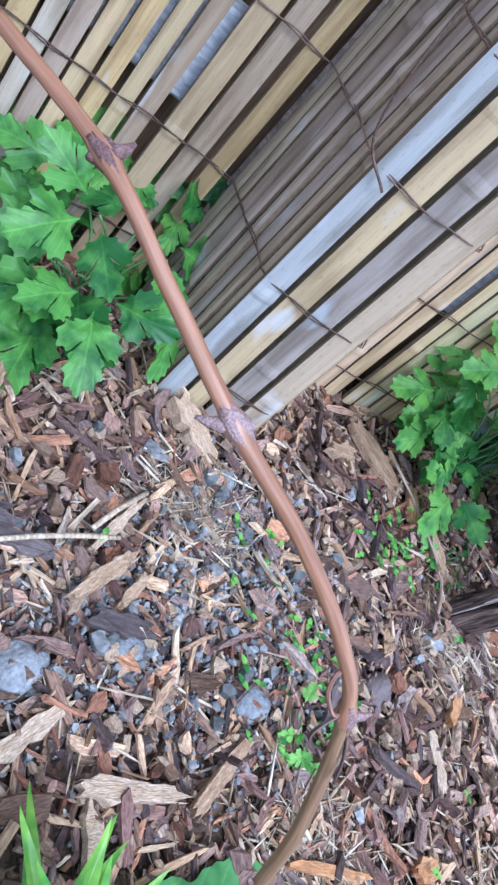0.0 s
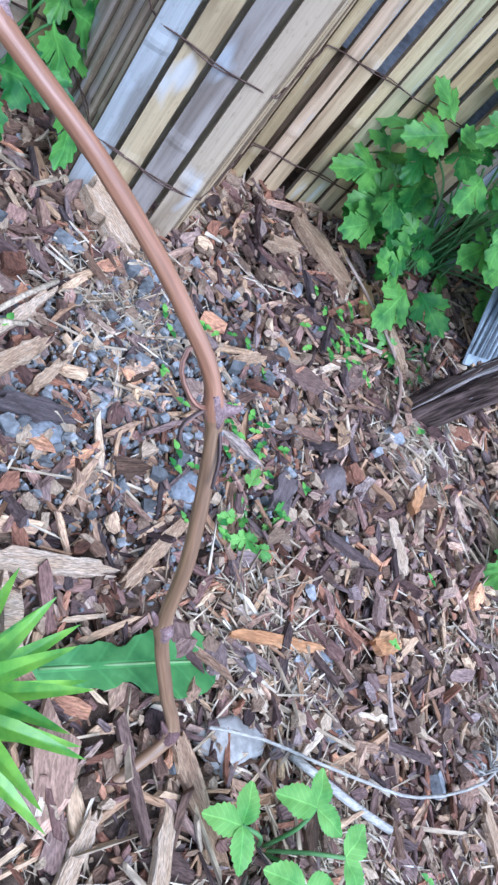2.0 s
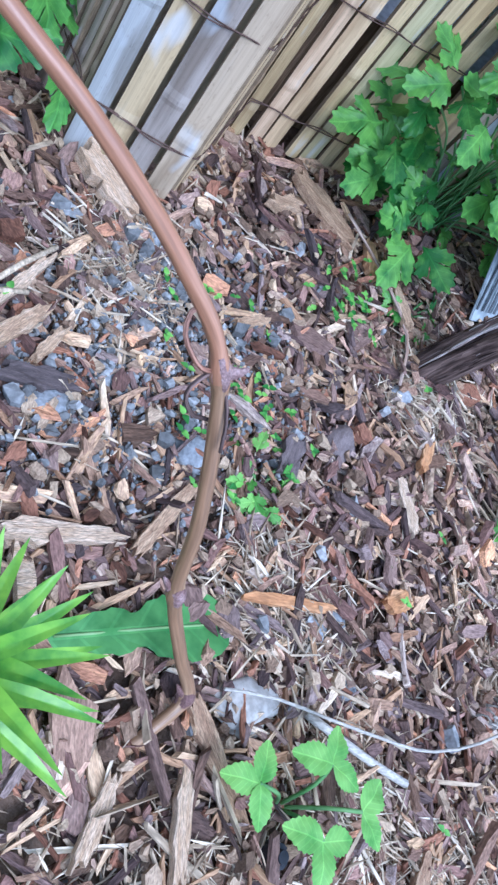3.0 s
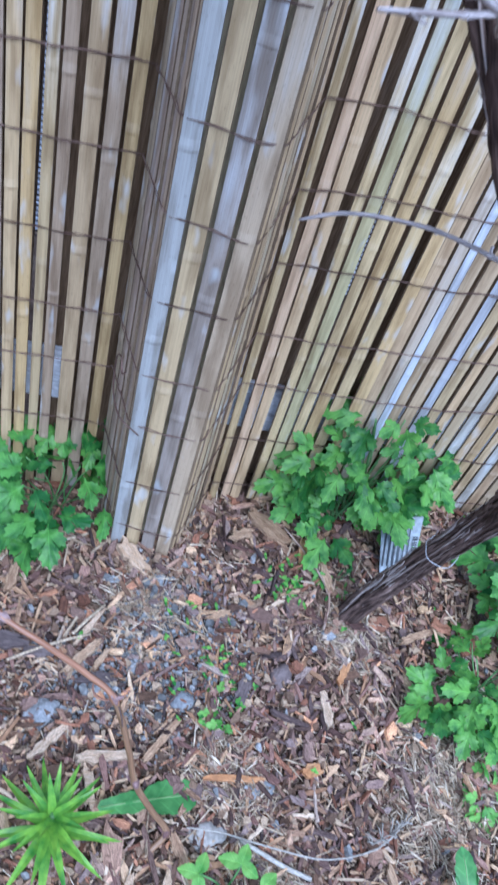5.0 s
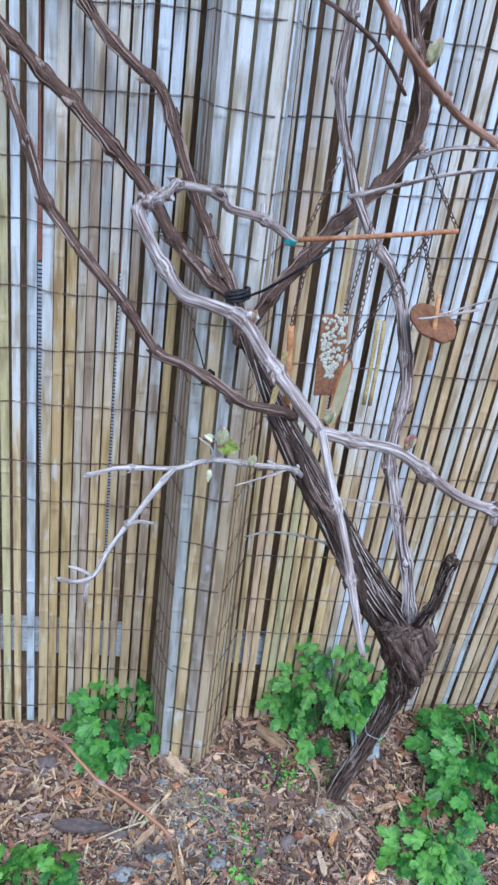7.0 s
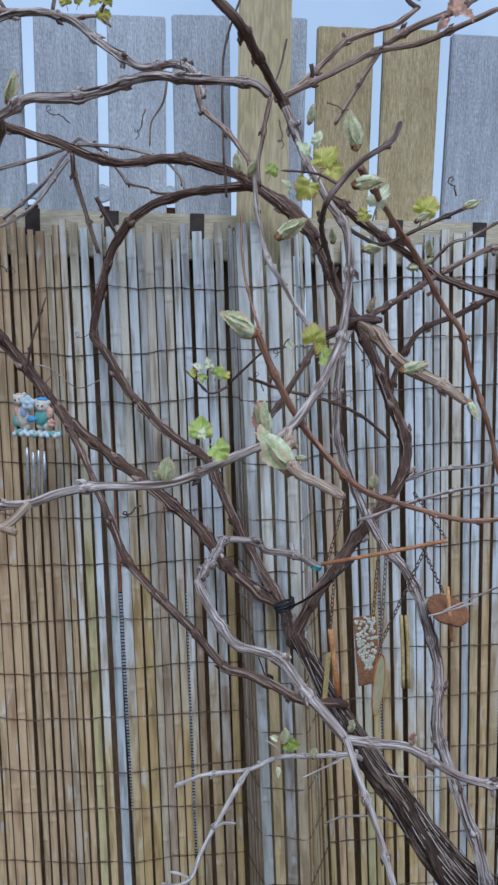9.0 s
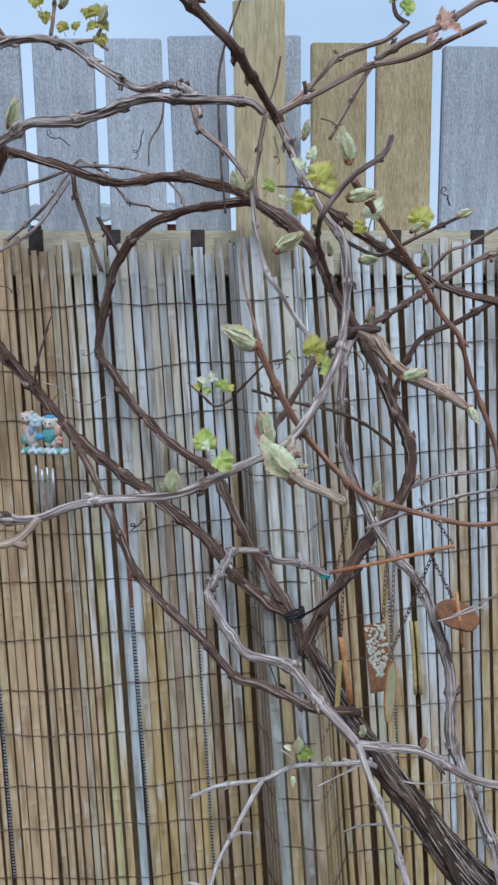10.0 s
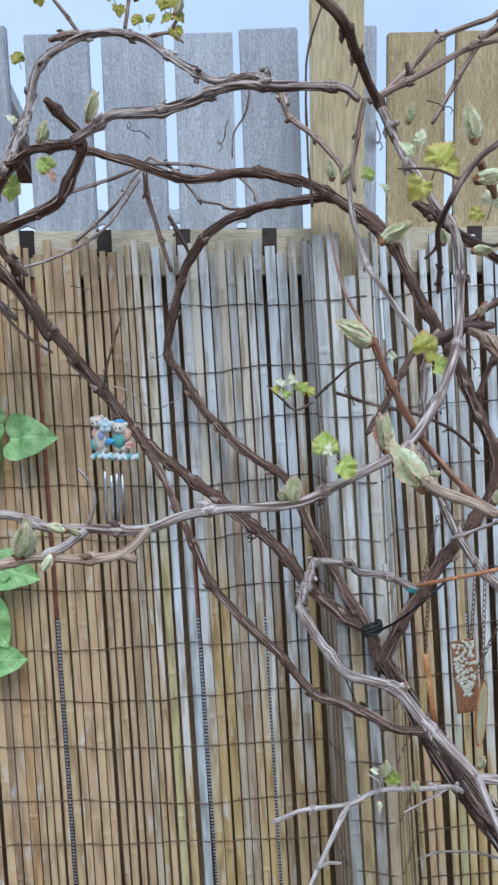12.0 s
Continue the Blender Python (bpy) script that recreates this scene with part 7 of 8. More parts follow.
V, F = [], []
lv, lf = leaf_mesh(blade(1.0, 0.7, 0, 0.8, 0.2), 0.3, 0.2, 2)
for i in range(78):
    if i < 36:
        x, y = rng.gauss(0.63, 0.028), rng.gauss(0.595, 0.022)
    elif i < 66:
        x, y = rng.gauss(0.50, 0.05), rng.gauss(0.44, 0.05)
    else:
        x, y = rng.uniform(0.2, 1.2), rng.uniform(0.1, 0.68)
    z = ground_z(x, y) + rng.uniform(0.014, 0.026)
    a = rng.uniform(0, 6.28)
    for k in range(rng.choice((2, 2, 3, 4))):
        b = a + k * 3.14 / (1 if k < 2 else 2)
        put(lv, lf, facing(Vector((x, y, z)), (math.cos(b), math.sin(b), 0.25), (0, 0, 1), rng.uniform(0.005, 0.0085)), V, F)
tagged(data_part("seedlings", V, F, LEAF, None, "", True), "tiny green seedlings scattered through the mulch", "seedlings", kind="stuff")

# ---- loose things on the ground ----
tag_ob = empty("plant_tag", "grey plastic plant tag standing in the mulch", "plant tag")
tag_ob.matrix_basis = pose(0.822, 0.642, ground_z(0.822, 0.642) + 0.010, -36, 2, 18) @ Matrix.Scale(1.1, 4)
bm = bmesh.new()
box(bm, (-0.039, -0.0015, 0), (0.039, 0.0015, 0.088), 0.001)
for q in bm.verts:
    q.co.x *= 0.8 + 0.2 * q.co.z / 0.088
    q.co.y += 3.0 * q.co.x ** 2
panel = part("panel", bm, PLASTIC, tag_ob)
for i in range(6):
    bm = bmesh.new()
    u = -0.031 + i * 0.0085
    box(bm, (u, -0.0008, 0.012), (u + (0.0028 if i < 4 else 0.0018), 0, 0.079), 0, Matrix.Translation((0, 3.0 * u * u - 0.0018, 0)))
    part("print_bar", bm, INK, panel)
for i in range(7):
    bm = bmesh.new()
    u, h = 0.021, 0.028 + i * 0.0045
    box(bm, (u, -0.0008, h), (u + 0.009, 0, h + (0.0026 if i % 2 else 0.0015)), 0, Matrix.Translation((0, 3.0 * 0.025 ** 2 - 0.0018, 0)))
    part("print_bar", bm, INK, panel)


def rock(name, x, y, sx, sy, sz, material, label, seed, rz=0, category="stone", group="", sink=0.35):
    bm = bmesh.new()
    bmesh.ops.create_icosphere(bm, subdivisions=3, radius=1)
    for q in bm.verts:
        n1 = noise.noise(q.co * 1.1 + Vector((seed * 3.7, 0, 0)))
        q.co *= 1 + 0.34 * n1 + 0.1 * noise.noise(q.co * 3.5 + Vector((0, seed, 0)))
        q.co = Vector((q.co.x * sx, q.co.y * sy, q.co.z * sz))
    for g in bm.faces:
        g.smooth = True
    ob = part(name, bm, material)
    ob.matrix_basis = pose(x, y, ground_z(x, y) + sz * (1 - 2 * sink) + 0.004, 0, 0, rz)
    return tagged(ob, label, category, group)


for i, (x, y, s, mat, label) in enumerate((
        (0.473, 0.379, 0.018, STONE, "blue-grey stone in the mulch"), (0.283, 0.338, 0.022, STONE, "large blue-grey stone in the mulch"), (0.398, 0.425, 0.012, STONE, "smooth grey pebble in the mulch"),
        (0.423, 0.565, 0.014, STONE, "round speckled pebble in the mulch"), (0.356, 0.378, 0.016, STONE, "rough grey stone in the mulch"), (0.705, 0.52, 0.014, STONE, "flat grey stone in the mulch"),
        (0.475, 0.600, 0.010, POT_WHITE, "white pebble in the mulch"), (0.60, 0.275, 0.013, STONE, "grey stone lump in the mulch"), (0.575, 0.262, 0.012, STONE, "grey stone lump in the mulch"),
        (0.625, 0.44, 0.019, DARK_CHIP, "dark wet stone in the mulch"), (0.61, 0.225, 0.009, STONE, "small grey stone in the mulch"), (0.44, 0.075, 0.018, STONE, "pale grey stone in the mulch"), (0.31, 0.40, 0.012, STONE, "grey pebble in the mulch"), (0.088, 0.585, 0.024, DARK_CHIP, "dark rounded stone near the mat"), (0.155, 0.60, 0.012, STONE, "small grey pebble near the mat"))):
    rock("stone", x, y, s * 1.15, s * 0.85, s * 0.6, mat, label, i + 1.0, i * 47, group="stones in the mulch")
rock("concrete_lump", 0.519, 0.203, 0.027, 0.020, 0.009, CONCRETE, "flat grey concrete lump in the mulch", 31, 20)
bm = bmesh.new()
bmesh.ops.create_grid(bm, x_segments=60, y_segments=30, size=1.0)
for q in bm.verts:
    u, t = q.co.x, q.co.y
    q.co = Vector((u * 0.42, (t - 1) * 0.14, 0.0))
    q.co.z = 0.045 * (1 - max(0.0, (t - 0.55) / 0.45) ** 2.2) * (1 - u ** 8) - 0.01 + 0.005 * noise.noise(q.co * 16) + 0.002 * noise.noise(q.co * 60)
    q.co.y += 0.02 * noise.noise(q.co * 6) - 0.30 * q.co.x ** 2
for g in bm.faces:
    g.smooth = True
r = bmesh.ops.extrude_edge_only(bm, edges=[e for e in bm.edges if e.is_boundary])
for q in r["geom"]:
    if isinstance(q, bmesh.types.BMVert):
        q.co.z = -0.06
part_ob = part("concrete_edging", bm, CONCRETE)
part_ob.matrix_basis = pose(0.95, 0.096, ground_z(0.93, 0) + 0.004, 0, 0, 4)
tagged(part_ob, "rough grey concrete edging block at the border", "edging")


def wood_chip(x, y, ln, wd, th, rz, material, label, seed, lift=0.0, tilt=0):
    """A split piece of wood with a ragged outline."""
    r = random.Random(seed)
    n, slant = 10, r.uniform(-0.5, 0.5) * wd
    side = [(-ln / 2 + ln * i / (n - 1) + r.uniform(-0.03, 0.03) * ln + slant, wd / 2 * (0.62 + 0.38 * math.sin(3.14 * (i + 0.7) / n)) * r.uniform(0.7, 1.15)) for i in range(n)]
    ends = [(ln * r.uniform(0.40, 0.62), wd * k) for k in (0.3, 0.12, -0.05, -0.25)]
    back = [(-ln * r.uniform(0.40, 0.60), -wd * k) for k in (0.25, 0.05, -0.15, -0.3)]
    edge = side + ends + [(x0 - 2 * slant, -y0 * r.uniform(0.75, 1.1)) for x0, y0 in reversed(side)] + back
    m = len(edge)
    V = [Vector((x0, y0, th * (0.5 + 0.25 * r.random()))) for x0, y0 in edge] + [Vector((x0 * 0.98, y0 * 0.95, -th / 2)) for x0, y0 in edge]
    F = [tuple(reversed(range(m))), tuple(range(m, 2 * m))] + [(i, m + i, m + (i + 1) % m, (i + 1) % m) for i in range(m)]
    F = [tuple(reversed(g)) for g in F]
    ob = data_part("wood_chip", V, F, material)
    ob.matrix_basis = pose(x, y, ground_z(x, y) + th / 2 + 0.012 + lift, tilt, 3, rz)
    return tagged(ob, label, "wood chip", "large wood chips")


wood_chip(0.372, 0.598, 0.062, 0.028, 0.012, -40, PALE_CHIP, "pale split wood chip at the foot of the mat", 1)
wood_chip(0.187, 0.420, 0.10, 0.030, 0.008, 6, DARK_CHIP, "long grey-brown slab of bark on the mulch", 41, 0.012)
wood_chip(0.655, 0.655, 0.05, 0.017, 0.006, 80, RUST_CHIP, "orange-brown wood chip in the mulch", 2)
wood_chip(0.595, 0.690, 0.078, 0.034, 0.008, -32, PALE_CHIP, "broad tan wood chip near the mat", 3)
wood_chip(0.693, 0.394, 0.05, 0.016, 0.007, 100, PALE_CHIP, "yellow wood chip in the mulch", 4)
wood_chip(0.695, 0.615, 0.055, 0.016, 0.006, 100, PALE_CHIP, "tan upright-grained wood chip", 5)
wood_chip(0.549, 0.275, 0.078, 0.011, 0.004, 4, RUST_CHIP, "long orange wood chip in the mulch", 6)
wood_chip(0.375, 0.285, 0.075, 0.017, 0.008, 12, PALE_CHIP, "tan wood chip beside the lily", 8)
wood_chip(0.30, 0.30, 0.07, 0.014, 0.006, 50, PALE_CHIP, "tan wood splinter in the mulch", 9)
wood_chip(0.345, 0.39, 0.05, 0.018, 0.006, 10, DARK_CHIP, "flat brown wood chip in the mulch", 10)
wood_chip(0.561, 0.403, 0.045, 0.022, 0.005, 70, DARK_CHIP, "flat bark flake among the gravel", 11)
wood_chip(0.36, 0.245, 0.012, 0.07, 0.006, 15, PALE_CHIP, "tan wood splinter in the mulch", 12)
wood_chip(0.47, 0.135, 0.07, 0.012, 0.006, 85, PALE_CHIP, "tan wood splinter lying by the shoot", 13)
wood_chip(0.42, 0.13, 0.05, 0.012, 0.006, 70, PALE_CHIP, "tan wood splinter in the mulch", 14)
wood_chip(0.49, 0.165, 0.08, 0.014, 0.005, -60, PALE_CHIP, "pale wood splinter by the shoot", 15)
wood_chip(0.665, 0.30, 0.028, 0.022, 0.006, 30, RUST_CHIP, "small red-brown bark block in the mulch", 16)
wood_chip(0.785, 0.157, 0.07, 0.012, 0.005, -72, PALE_CHIP, "pale wood splinter in the mulch", 17)
wood_chip(0.652, 0.084, 0.075, 0.016, 0.006, 58, PALE_CHIP, "pale wood splinter in the mulch", 18)
wood_chip(0.617, 0.059, 0.095, 0.013, 0.006, -8, PALE_CHIP, "pale wood splinter in the mulch", 19)
wood_chip(0.85, 0.53, 0.075, 0.014, 0.006, 25, PALE_CHIP, "tan wood splinter lying by the trunk", 20)

wood_chip(0.723, 0.455, 0.042, 0.014, 0.006, 65, RUST_CHIP, "red-brown bark chip in the mulch", 21)
wood_chip(0.547, 0.668, 0.03, 0.02, 0.008, 15, PALE_CHIP, "short pale wood chip near the mat", 22)
wood_chip(0.446, 0.314, 0.07, 0.013, 0.006, 55, PALE_CHIP, "split tan stick in the mulch", 23)
wood_chip(0.515, 0.515, 0.04, 0.013, 0.006, 35, PALE_CHIP, "tan wood chip by the gravel", 25)
wood_chip(0.84, 0.44, 0.06, 0.013, 0.006, -55, PALE_CHIP, "tan wood splinter beside the trunk", 26)
wood_chip(0.20, 0.53, 0.045, 0.016, 0.008, 85, PALE_CHIP, "pale wood chip near the leafy weed", 27)
wood_chip(0.135, 0.44, 0.04, 0.022, 0.008, -50, PALE_CHIP, "blocky tan wood chip in the mulch", 28)
wood_chip(0.325, 0.467, 0.068, 0.009, 0.006, 63, PALE_CHIP, "long straight tan wood splinter in the mulch", 30, 0.006)
wood_chip(0.322, 0.419, 0.064, 0.015, 0.008, 55, PALE_CHIP, "broad tan wood splinter in the mulch", 31, 0.004)
wood_chip(0.349, 0.419, 0.042, 0.009, 0.006, 64, PALE_CHIP, "short tan wood splinter in the mulch", 32, 0.004)
wood_chip(0.26, 0.42, 0.042, 0.018, 0.007, 5, DARK_CHIP, "flat grey-brown bark flake in the mulch", 29)


def dry_stem(pts, r, label, material=STRAW):
    pts = [(x, y, ground_z(x, y) + z) for x, y, z in pts]
    ob = rod("dry_stem", pts, r, material)
    return tagged(ob, label, "dry stem")


stem = dry_stem([(0.487, 0.205, 0.03), (0.53, 0.205, 0.028), (0.60, 0.192, 0.03), (0.68, 0.187, 0.03), (0.75, 0.205, 0.035), (0.785, 0.235, 0.045)], 0.0012, "bleached dry flower stem lying on the mulch")
V, F = [], []
for i in range(30):
    a = i * 0.83
    b = Vector((0.782 - 0.014 * (i % 4), 0.232 - 0.008 * (i % 4), ground_z(0.782, 0.232) + 0.042))
    tip = b + Vector((math.cos(a) * 0.014 + 0.006, math.sin(a) * 0.011 + 0.008, 0.010 * math.sin(i * 2.1)))
    path = spline([b, (b + tip) / 2 + Vector((0.002 * math.sin(i), 0.003 * math.cos(i * 1.7), 0.005)), tip], 0.004)
    tube(path, [0.0008] * (len(path) - 1) + [0.0018], 5, verts=V, faces=F)
data_part("seed_head", V, F, STRAW, stem, "dry branched seed head", True)
dry_stem([(0.62, 0.69, 0.025), (0.665, 0.64, 0.02), (0.70, 0.58, 0.02), (0.69, 0.52, 0.02)], 0.0018, "thin brown stalk in the mulch", BARKS["tan"])
dry_stem([(0.222, 0.396, 0.026), (0.262, 0.421, 0.028), (0.302, 0.442, 0.026), (0.328, 0.455, 0.024)], 0.0020, "long straw-coloured stalk lying on the mulch", FIBRE)
dry_stem([(0.303, 0.449, 0.027), (0.320, 0.476, 0.026), (0.342, 0.505, 0.024)], 0.0022, "pale straight stalk beside the gravel patch", FIBRE)
dry_stem([(0.56, 0.20, 0.02), (0.62, 0.175, 0.02), (0.66, 0.165, 0.016)], 0.0032, "short bleached stalk in the mulch")
bm = bmesh.new()
bmesh.ops.create_cone(bm, cap_ends=True, segments=24, radius1=0.008, radius2=0.0075, depth=0.012)
r = bmesh.ops.create_cone(bm, cap_ends=True, segments=20, radius1=0.0042, radius2=0.004, depth=0.006, matrix=Matrix.Translation((0, 0, 0.007)))
noz = part("drip_nozzle", bm, BLACK)
noz.matrix_basis = pose(0.534, 0.116, ground_z(0.534, 0.116) + 0.012, 8, 5, 0)
tagged(noz, "small black drip nozzle in the mulch", "nozzle")

# ---- mulch and gravel ----
def scatter(name, count, size, material, label, place, flat=0.25, sides=6, seed=3, long=1.0):
    """Many small angular flakes; each is a prism with a ragged outline."""
    r = random.Random(seed)
    V, F, G = [], [], []
    for _ in range(count):
        x, y = place(r)
        if y > screen_y(x) - 0.012:
            continue
        s = size * math.exp(max(-1.1, min(0.9, r.gauss(0, 0.45))))
        e = long * r.uniform(0.7, 1.4)
        th = s * flat * r.uniform(0.5, 1.4)
        m = Matrix.Translation((x, y, ground_z(x, y) + r.uniform(0.0, 0.014) + th / 2)) @ Euler((r.gauss(0, 0.22), r.gauss(0, 0.22), r.uniform(0, 6.28))).to_matrix().to_4x4()
        o = len(V)
        g0 = (r.uniform(0, 40), r.uniform(0, 40), r.uniform(0, 40))
        ring = []
        curl = r.gauss(0, 0.12)
        if sides == 8:
            # a torn shred: ragged long sides, slanted and forked ends
            cut, wl = r.uniform(-0.5, 0.5), s / e
            for k, u in enumerate((-0.5, -0.2, 0.15, 0.5)):
                ring.append(((u + r.uniform(-.1, .1)) * s * e - cut * wl * 0.5, -wl * r.uniform(0.22, 0.6) * (0.8 if k in (0, 3) else 1)))
            for k, u in enumerate((0.5, 0.2, -0.15, -0.5)):
                ring.append(((u + r.uniform(-.1, .1)) * s * e + cut * wl * 0.5, wl * r.uniform(0.22, 0.6) * (0.7 if k in (0, 3) else 1)))
        else:
            for k in range(sides):
                a = 6.283 * k / sides + r.uniform(-0.35, 0.35)
                q = r.uniform(0.62, 1.25)
                ring.append((math.cos(a) * q * s * e * 0.5, math.sin(a) * q * s / e * 0.5))
        for u, t in ring:
            V.append(m @ Vector((u, t, th / 2 + r.uniform(-.35, .35) * th + curl * u * u / (s * e))))
            G.append((u + g0[0], t + g0[1], g0[2] + th))
        for u, t in ring:
            V.append(m @ Vector((u * 1.04, t * 1.04, -th / 2)))
            G.append((u + g0[0], t + g0[1], g0[2]))
        F.append(tuple(range(o, o + sides)))
        for k in range(sides):
            F.append((o + k, o + sides + k, o + sides + (k + 1) % sides, o + (k + 1) % sides))
    return tagged(data_part(name, V, F, material, grain=G), label, name.replace("_", " "), kind="stuff")


def anywhere(r):
    return r.uniform(-0.35, 1.45), r.uniform(-0.2, 0.86)


def patch(r):
    return (r.gauss(0.455, 0.06), r.gauss(0.475, 0.06)) if r.random() < 0.6 else (r.gauss(0.36, 0.06), r.gauss(0.385, 0.05))


STRAW_SPOTS = [(0.866, 0.302, 0.055), (0.84, 0.27, 0.05), (0.90, 0.33, 0.05), (0.744, 0.525, 0.03), (0.70, 0.089, 0.03), (0.465, 0.061, 0.035), (0.55, 0.28, 0.03), (0.40, 0.52, 0.03), (0.60, 0.14, 0.03)]


def strawy(r):
    if r.random() < 0.35:
        return anywhere(r)
    x, y, k = r.choice(STRAW_SPOTS)
    return r.gauss(x, k), r.gauss(y, k)


def sparse(r):
    return (r.gauss(0.55, 0.3), r.gauss(0.35, 0.2))


scatter("bark_mulch", 13000, 0.0096, CHIP, "dark red-brown bark mulch over the bed", anywhere, 0.2, 7, 3, 1.45)
scatter("bark_flakes", 17000, 0.0062, LITTER, "fine crumbled bark between the chips", anywhere, 0.4, 5, 4, 1.2)
scatter("bark_shreds", 13000, 0.0092, CHIP, "long torn bark shreds in the mulch", anywhere, 0.2, 8, 13, 2.3)
scatter("bark_chunks", 800, 0.0185, CHIP, "larger flat bark pieces on the mulch", anywhere, 0.13, 7, 12, 1.2)
scatter("wood_splinters", 5200, 0.0092, SPLINTER, "tan wood splinters mixed through the mulch", anywhere, 0.16, 8, 5, 2.5)
scatter("straw", 2200, 0.0080, FIBRE, "long dry straw pieces across the mulch", anywhere, 0.1, 8, 14, 4.2)
scatter("dry_fibres", 17000, 0.0046, FIBRE, "fine dry plant fibres on the mulch", strawy, 0.12, 4, 6, 4.2)
scatter("gravel", 260, 0.0058, GRAVEL, "grey gravel showing through the mulch", patch, 0.6, 6, 8, 1.1)
scatter("gravel_grit", 4200, 0.0026, GRAVEL, "fine grey grit in the bare patch", patch, 0.7, 5, 9, 1.0)
scatter("loose_gravel", 110, 0.0075, GRAVEL, "loose grey stones in the mulch", sparse, 0.6, 6, 10, 1.1)

# ---- the setting: bamboo mat ----
screen = empty("bamboo_screen", "split bamboo slat mat wired along the fence and wrapped round its post", "screen", kind="structure")
FOLD_LOW = [(-1.45, screen_y(-1.45)), (-0.7, screen_y(-0.7)), (0.298, 0.742), (0.338, 0.634), (0.428, 0.618), (0.486, 0.748), (1.5, screen_y(1.5)), (1.85, screen_y(1.85))]
FOLD_HIGH = [(-1.45, screen_y(-1.45)), (-0.7, screen_y(-0.7)), (0.196, 0.735), (0.216, 0.632), (0.314, 0.625), (0.338, 0.742), (1.5, screen_y(1.5)), (1.85, screen_y(1.85))]
SPAN = [0.0]
for a, b in zip(FOLD_LOW, FOLD_LOW[1:]):
    SPAN.append(SPAN[-1] + math.hypot(b[0] - a[0], b[1] - a[1]))


def along(line, s):
    for i in range(len(SPAN) - 1):
        if s <= SPAN[i + 1] or i == len(SPAN) - 2:
            t = (s - SPAN[i]) / (SPAN[i + 1] - SPAN[i])
            a, b = Vector(line[i]), Vector(line[i + 1])
            return a.lerp(b, t), (b - a).normalized()


def bend(h):
    """How far up the lean of the wrapped part has run out."""
    return min(1.0, max(0.0, h / 1.83))


def screen_at(s, h):
    a, ta = along(FOLD_LOW, s)
    b, tb = along(FOLD_HIGH, s)
    k = bend(h)
    return a.lerp(b, k), ta.lerp(tb, k).normalized()


LENGTH = 1.83


def slat_mesh(seed):
    """A split bamboo slat, 1 wide: slightly arched face, thin edges, swollen joints with a pale band."""
    r = random.Random(seed)
    joints, h = [], r.uniform(0.03, 0.2)
    while h < LENGTH - 0.03:
        joints.append(h)
        h += r.uniform(0.19, 0.31)
    zs = sorted({round(i * 0.14, 4) for i in range(1, 13)} | {round(j + d, 4) for j in joints for d in (-0.006, -0.0015, 0.0025, 0.009)} | {0.0, LENGTH})
    prof = [(-0.5, 0.0), (-0.47, -0.0022), (-0.2, -0.0036), (0.2, -0.0036), (0.47, -0.0022), (0.5, 0.0)]
    V, F, S = [], [], []
    n = len(prof)
    for z in zs:
        k = max([0.0] + [1 - abs(z - j - 0.0005) / 0.004 for j in joints])
        wv = 0.03 * noise.noise(Vector((z * 2.2, seed * 9.1, 0)))
        for u, d in prof:
            V.append(Vector((u * (1 + 0.05 * k) + wv, d * (1 + 0.45 * k) if d else 0.0015, z)))
    for i in range(len(zs) - 1):
        near = any(-0.002 <= (zs[i] + zs[i + 1]) / 2 - j <= 0.007 for j in joints)
        o = i * n
        for k in range(n - 1):
            F.append((o + k, o + k + 1, o + n + k + 1, o + n + k))
            S.append(2 if k in (0, n - 2) else (1 if near else 0))
        F.append((o + n - 1, o, o + n, o + 2 * n - 1))
        S.append(2)
    F.append(tuple(reversed(range(n))))
    F.append(tuple(range(len(V) - n, len(V))))
    S += [2, 2]
    me = bpy.data.meshes.new("slat")
    me.from_pydata([tuple(q) for q in V], [], F)
    for m in (BAMBOO, NODE, CUT):
        me.materials.append(m)
    me.polygons.foreach_set("material_index", S)
    return me


STRAW_HUES = [(0.581, 0.414, 0.225), (0.599, 0.449, 0.255), (0.546, 0.397, 0.229), (0.626, 0.502, 0.326), (0.511, 0.379, 0.238), (0.441, 0.358, 0.273), (0.414, 0.317, 0.221), (0.599, 0.441, 0.238), (0.538, 0.405, 0.247), (0.564, 0.432, 0.264), (0.529, 0.397, 0.221), (0.538, 0.52, 0.467), (0.493, 0.529, 0.538)]
NEW_HUES = [(0.53, 0.375, 0.23), (0.59, 0.425, 0.265), (0.49, 0.34, 0.21), (0.63, 0.465, 0.30), (0.39, 0.27, 0.175)]
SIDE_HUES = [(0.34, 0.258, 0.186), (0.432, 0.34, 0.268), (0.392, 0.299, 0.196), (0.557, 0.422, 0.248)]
FRONT_HUES = [(0.42, 0.425, 0.405), (0.57, 0.425, 0.24), (0.40, 0.335, 0.275), (0.54, 0.43, 0.275)]
SLATS = [slat_mesh(i) for i in range(14)]

def run_at(x, k, i):
    """The run along the mat at which it passes x, at the share k of its height, on stretch i."""
    u0 = FOLD_LOW[i][0] + (FOLD_HIGH[i][0] - FOLD_LOW[i][0]) * k
    u1 = FOLD_LOW[i + 1][0] + (FOLD_HIGH[i + 1][0] - FOLD_LOW[i + 1][0]) * k
    return SPAN[i] + (SPAN[i + 1] - SPAN[i]) * (x - u0) / (u1 - u0)


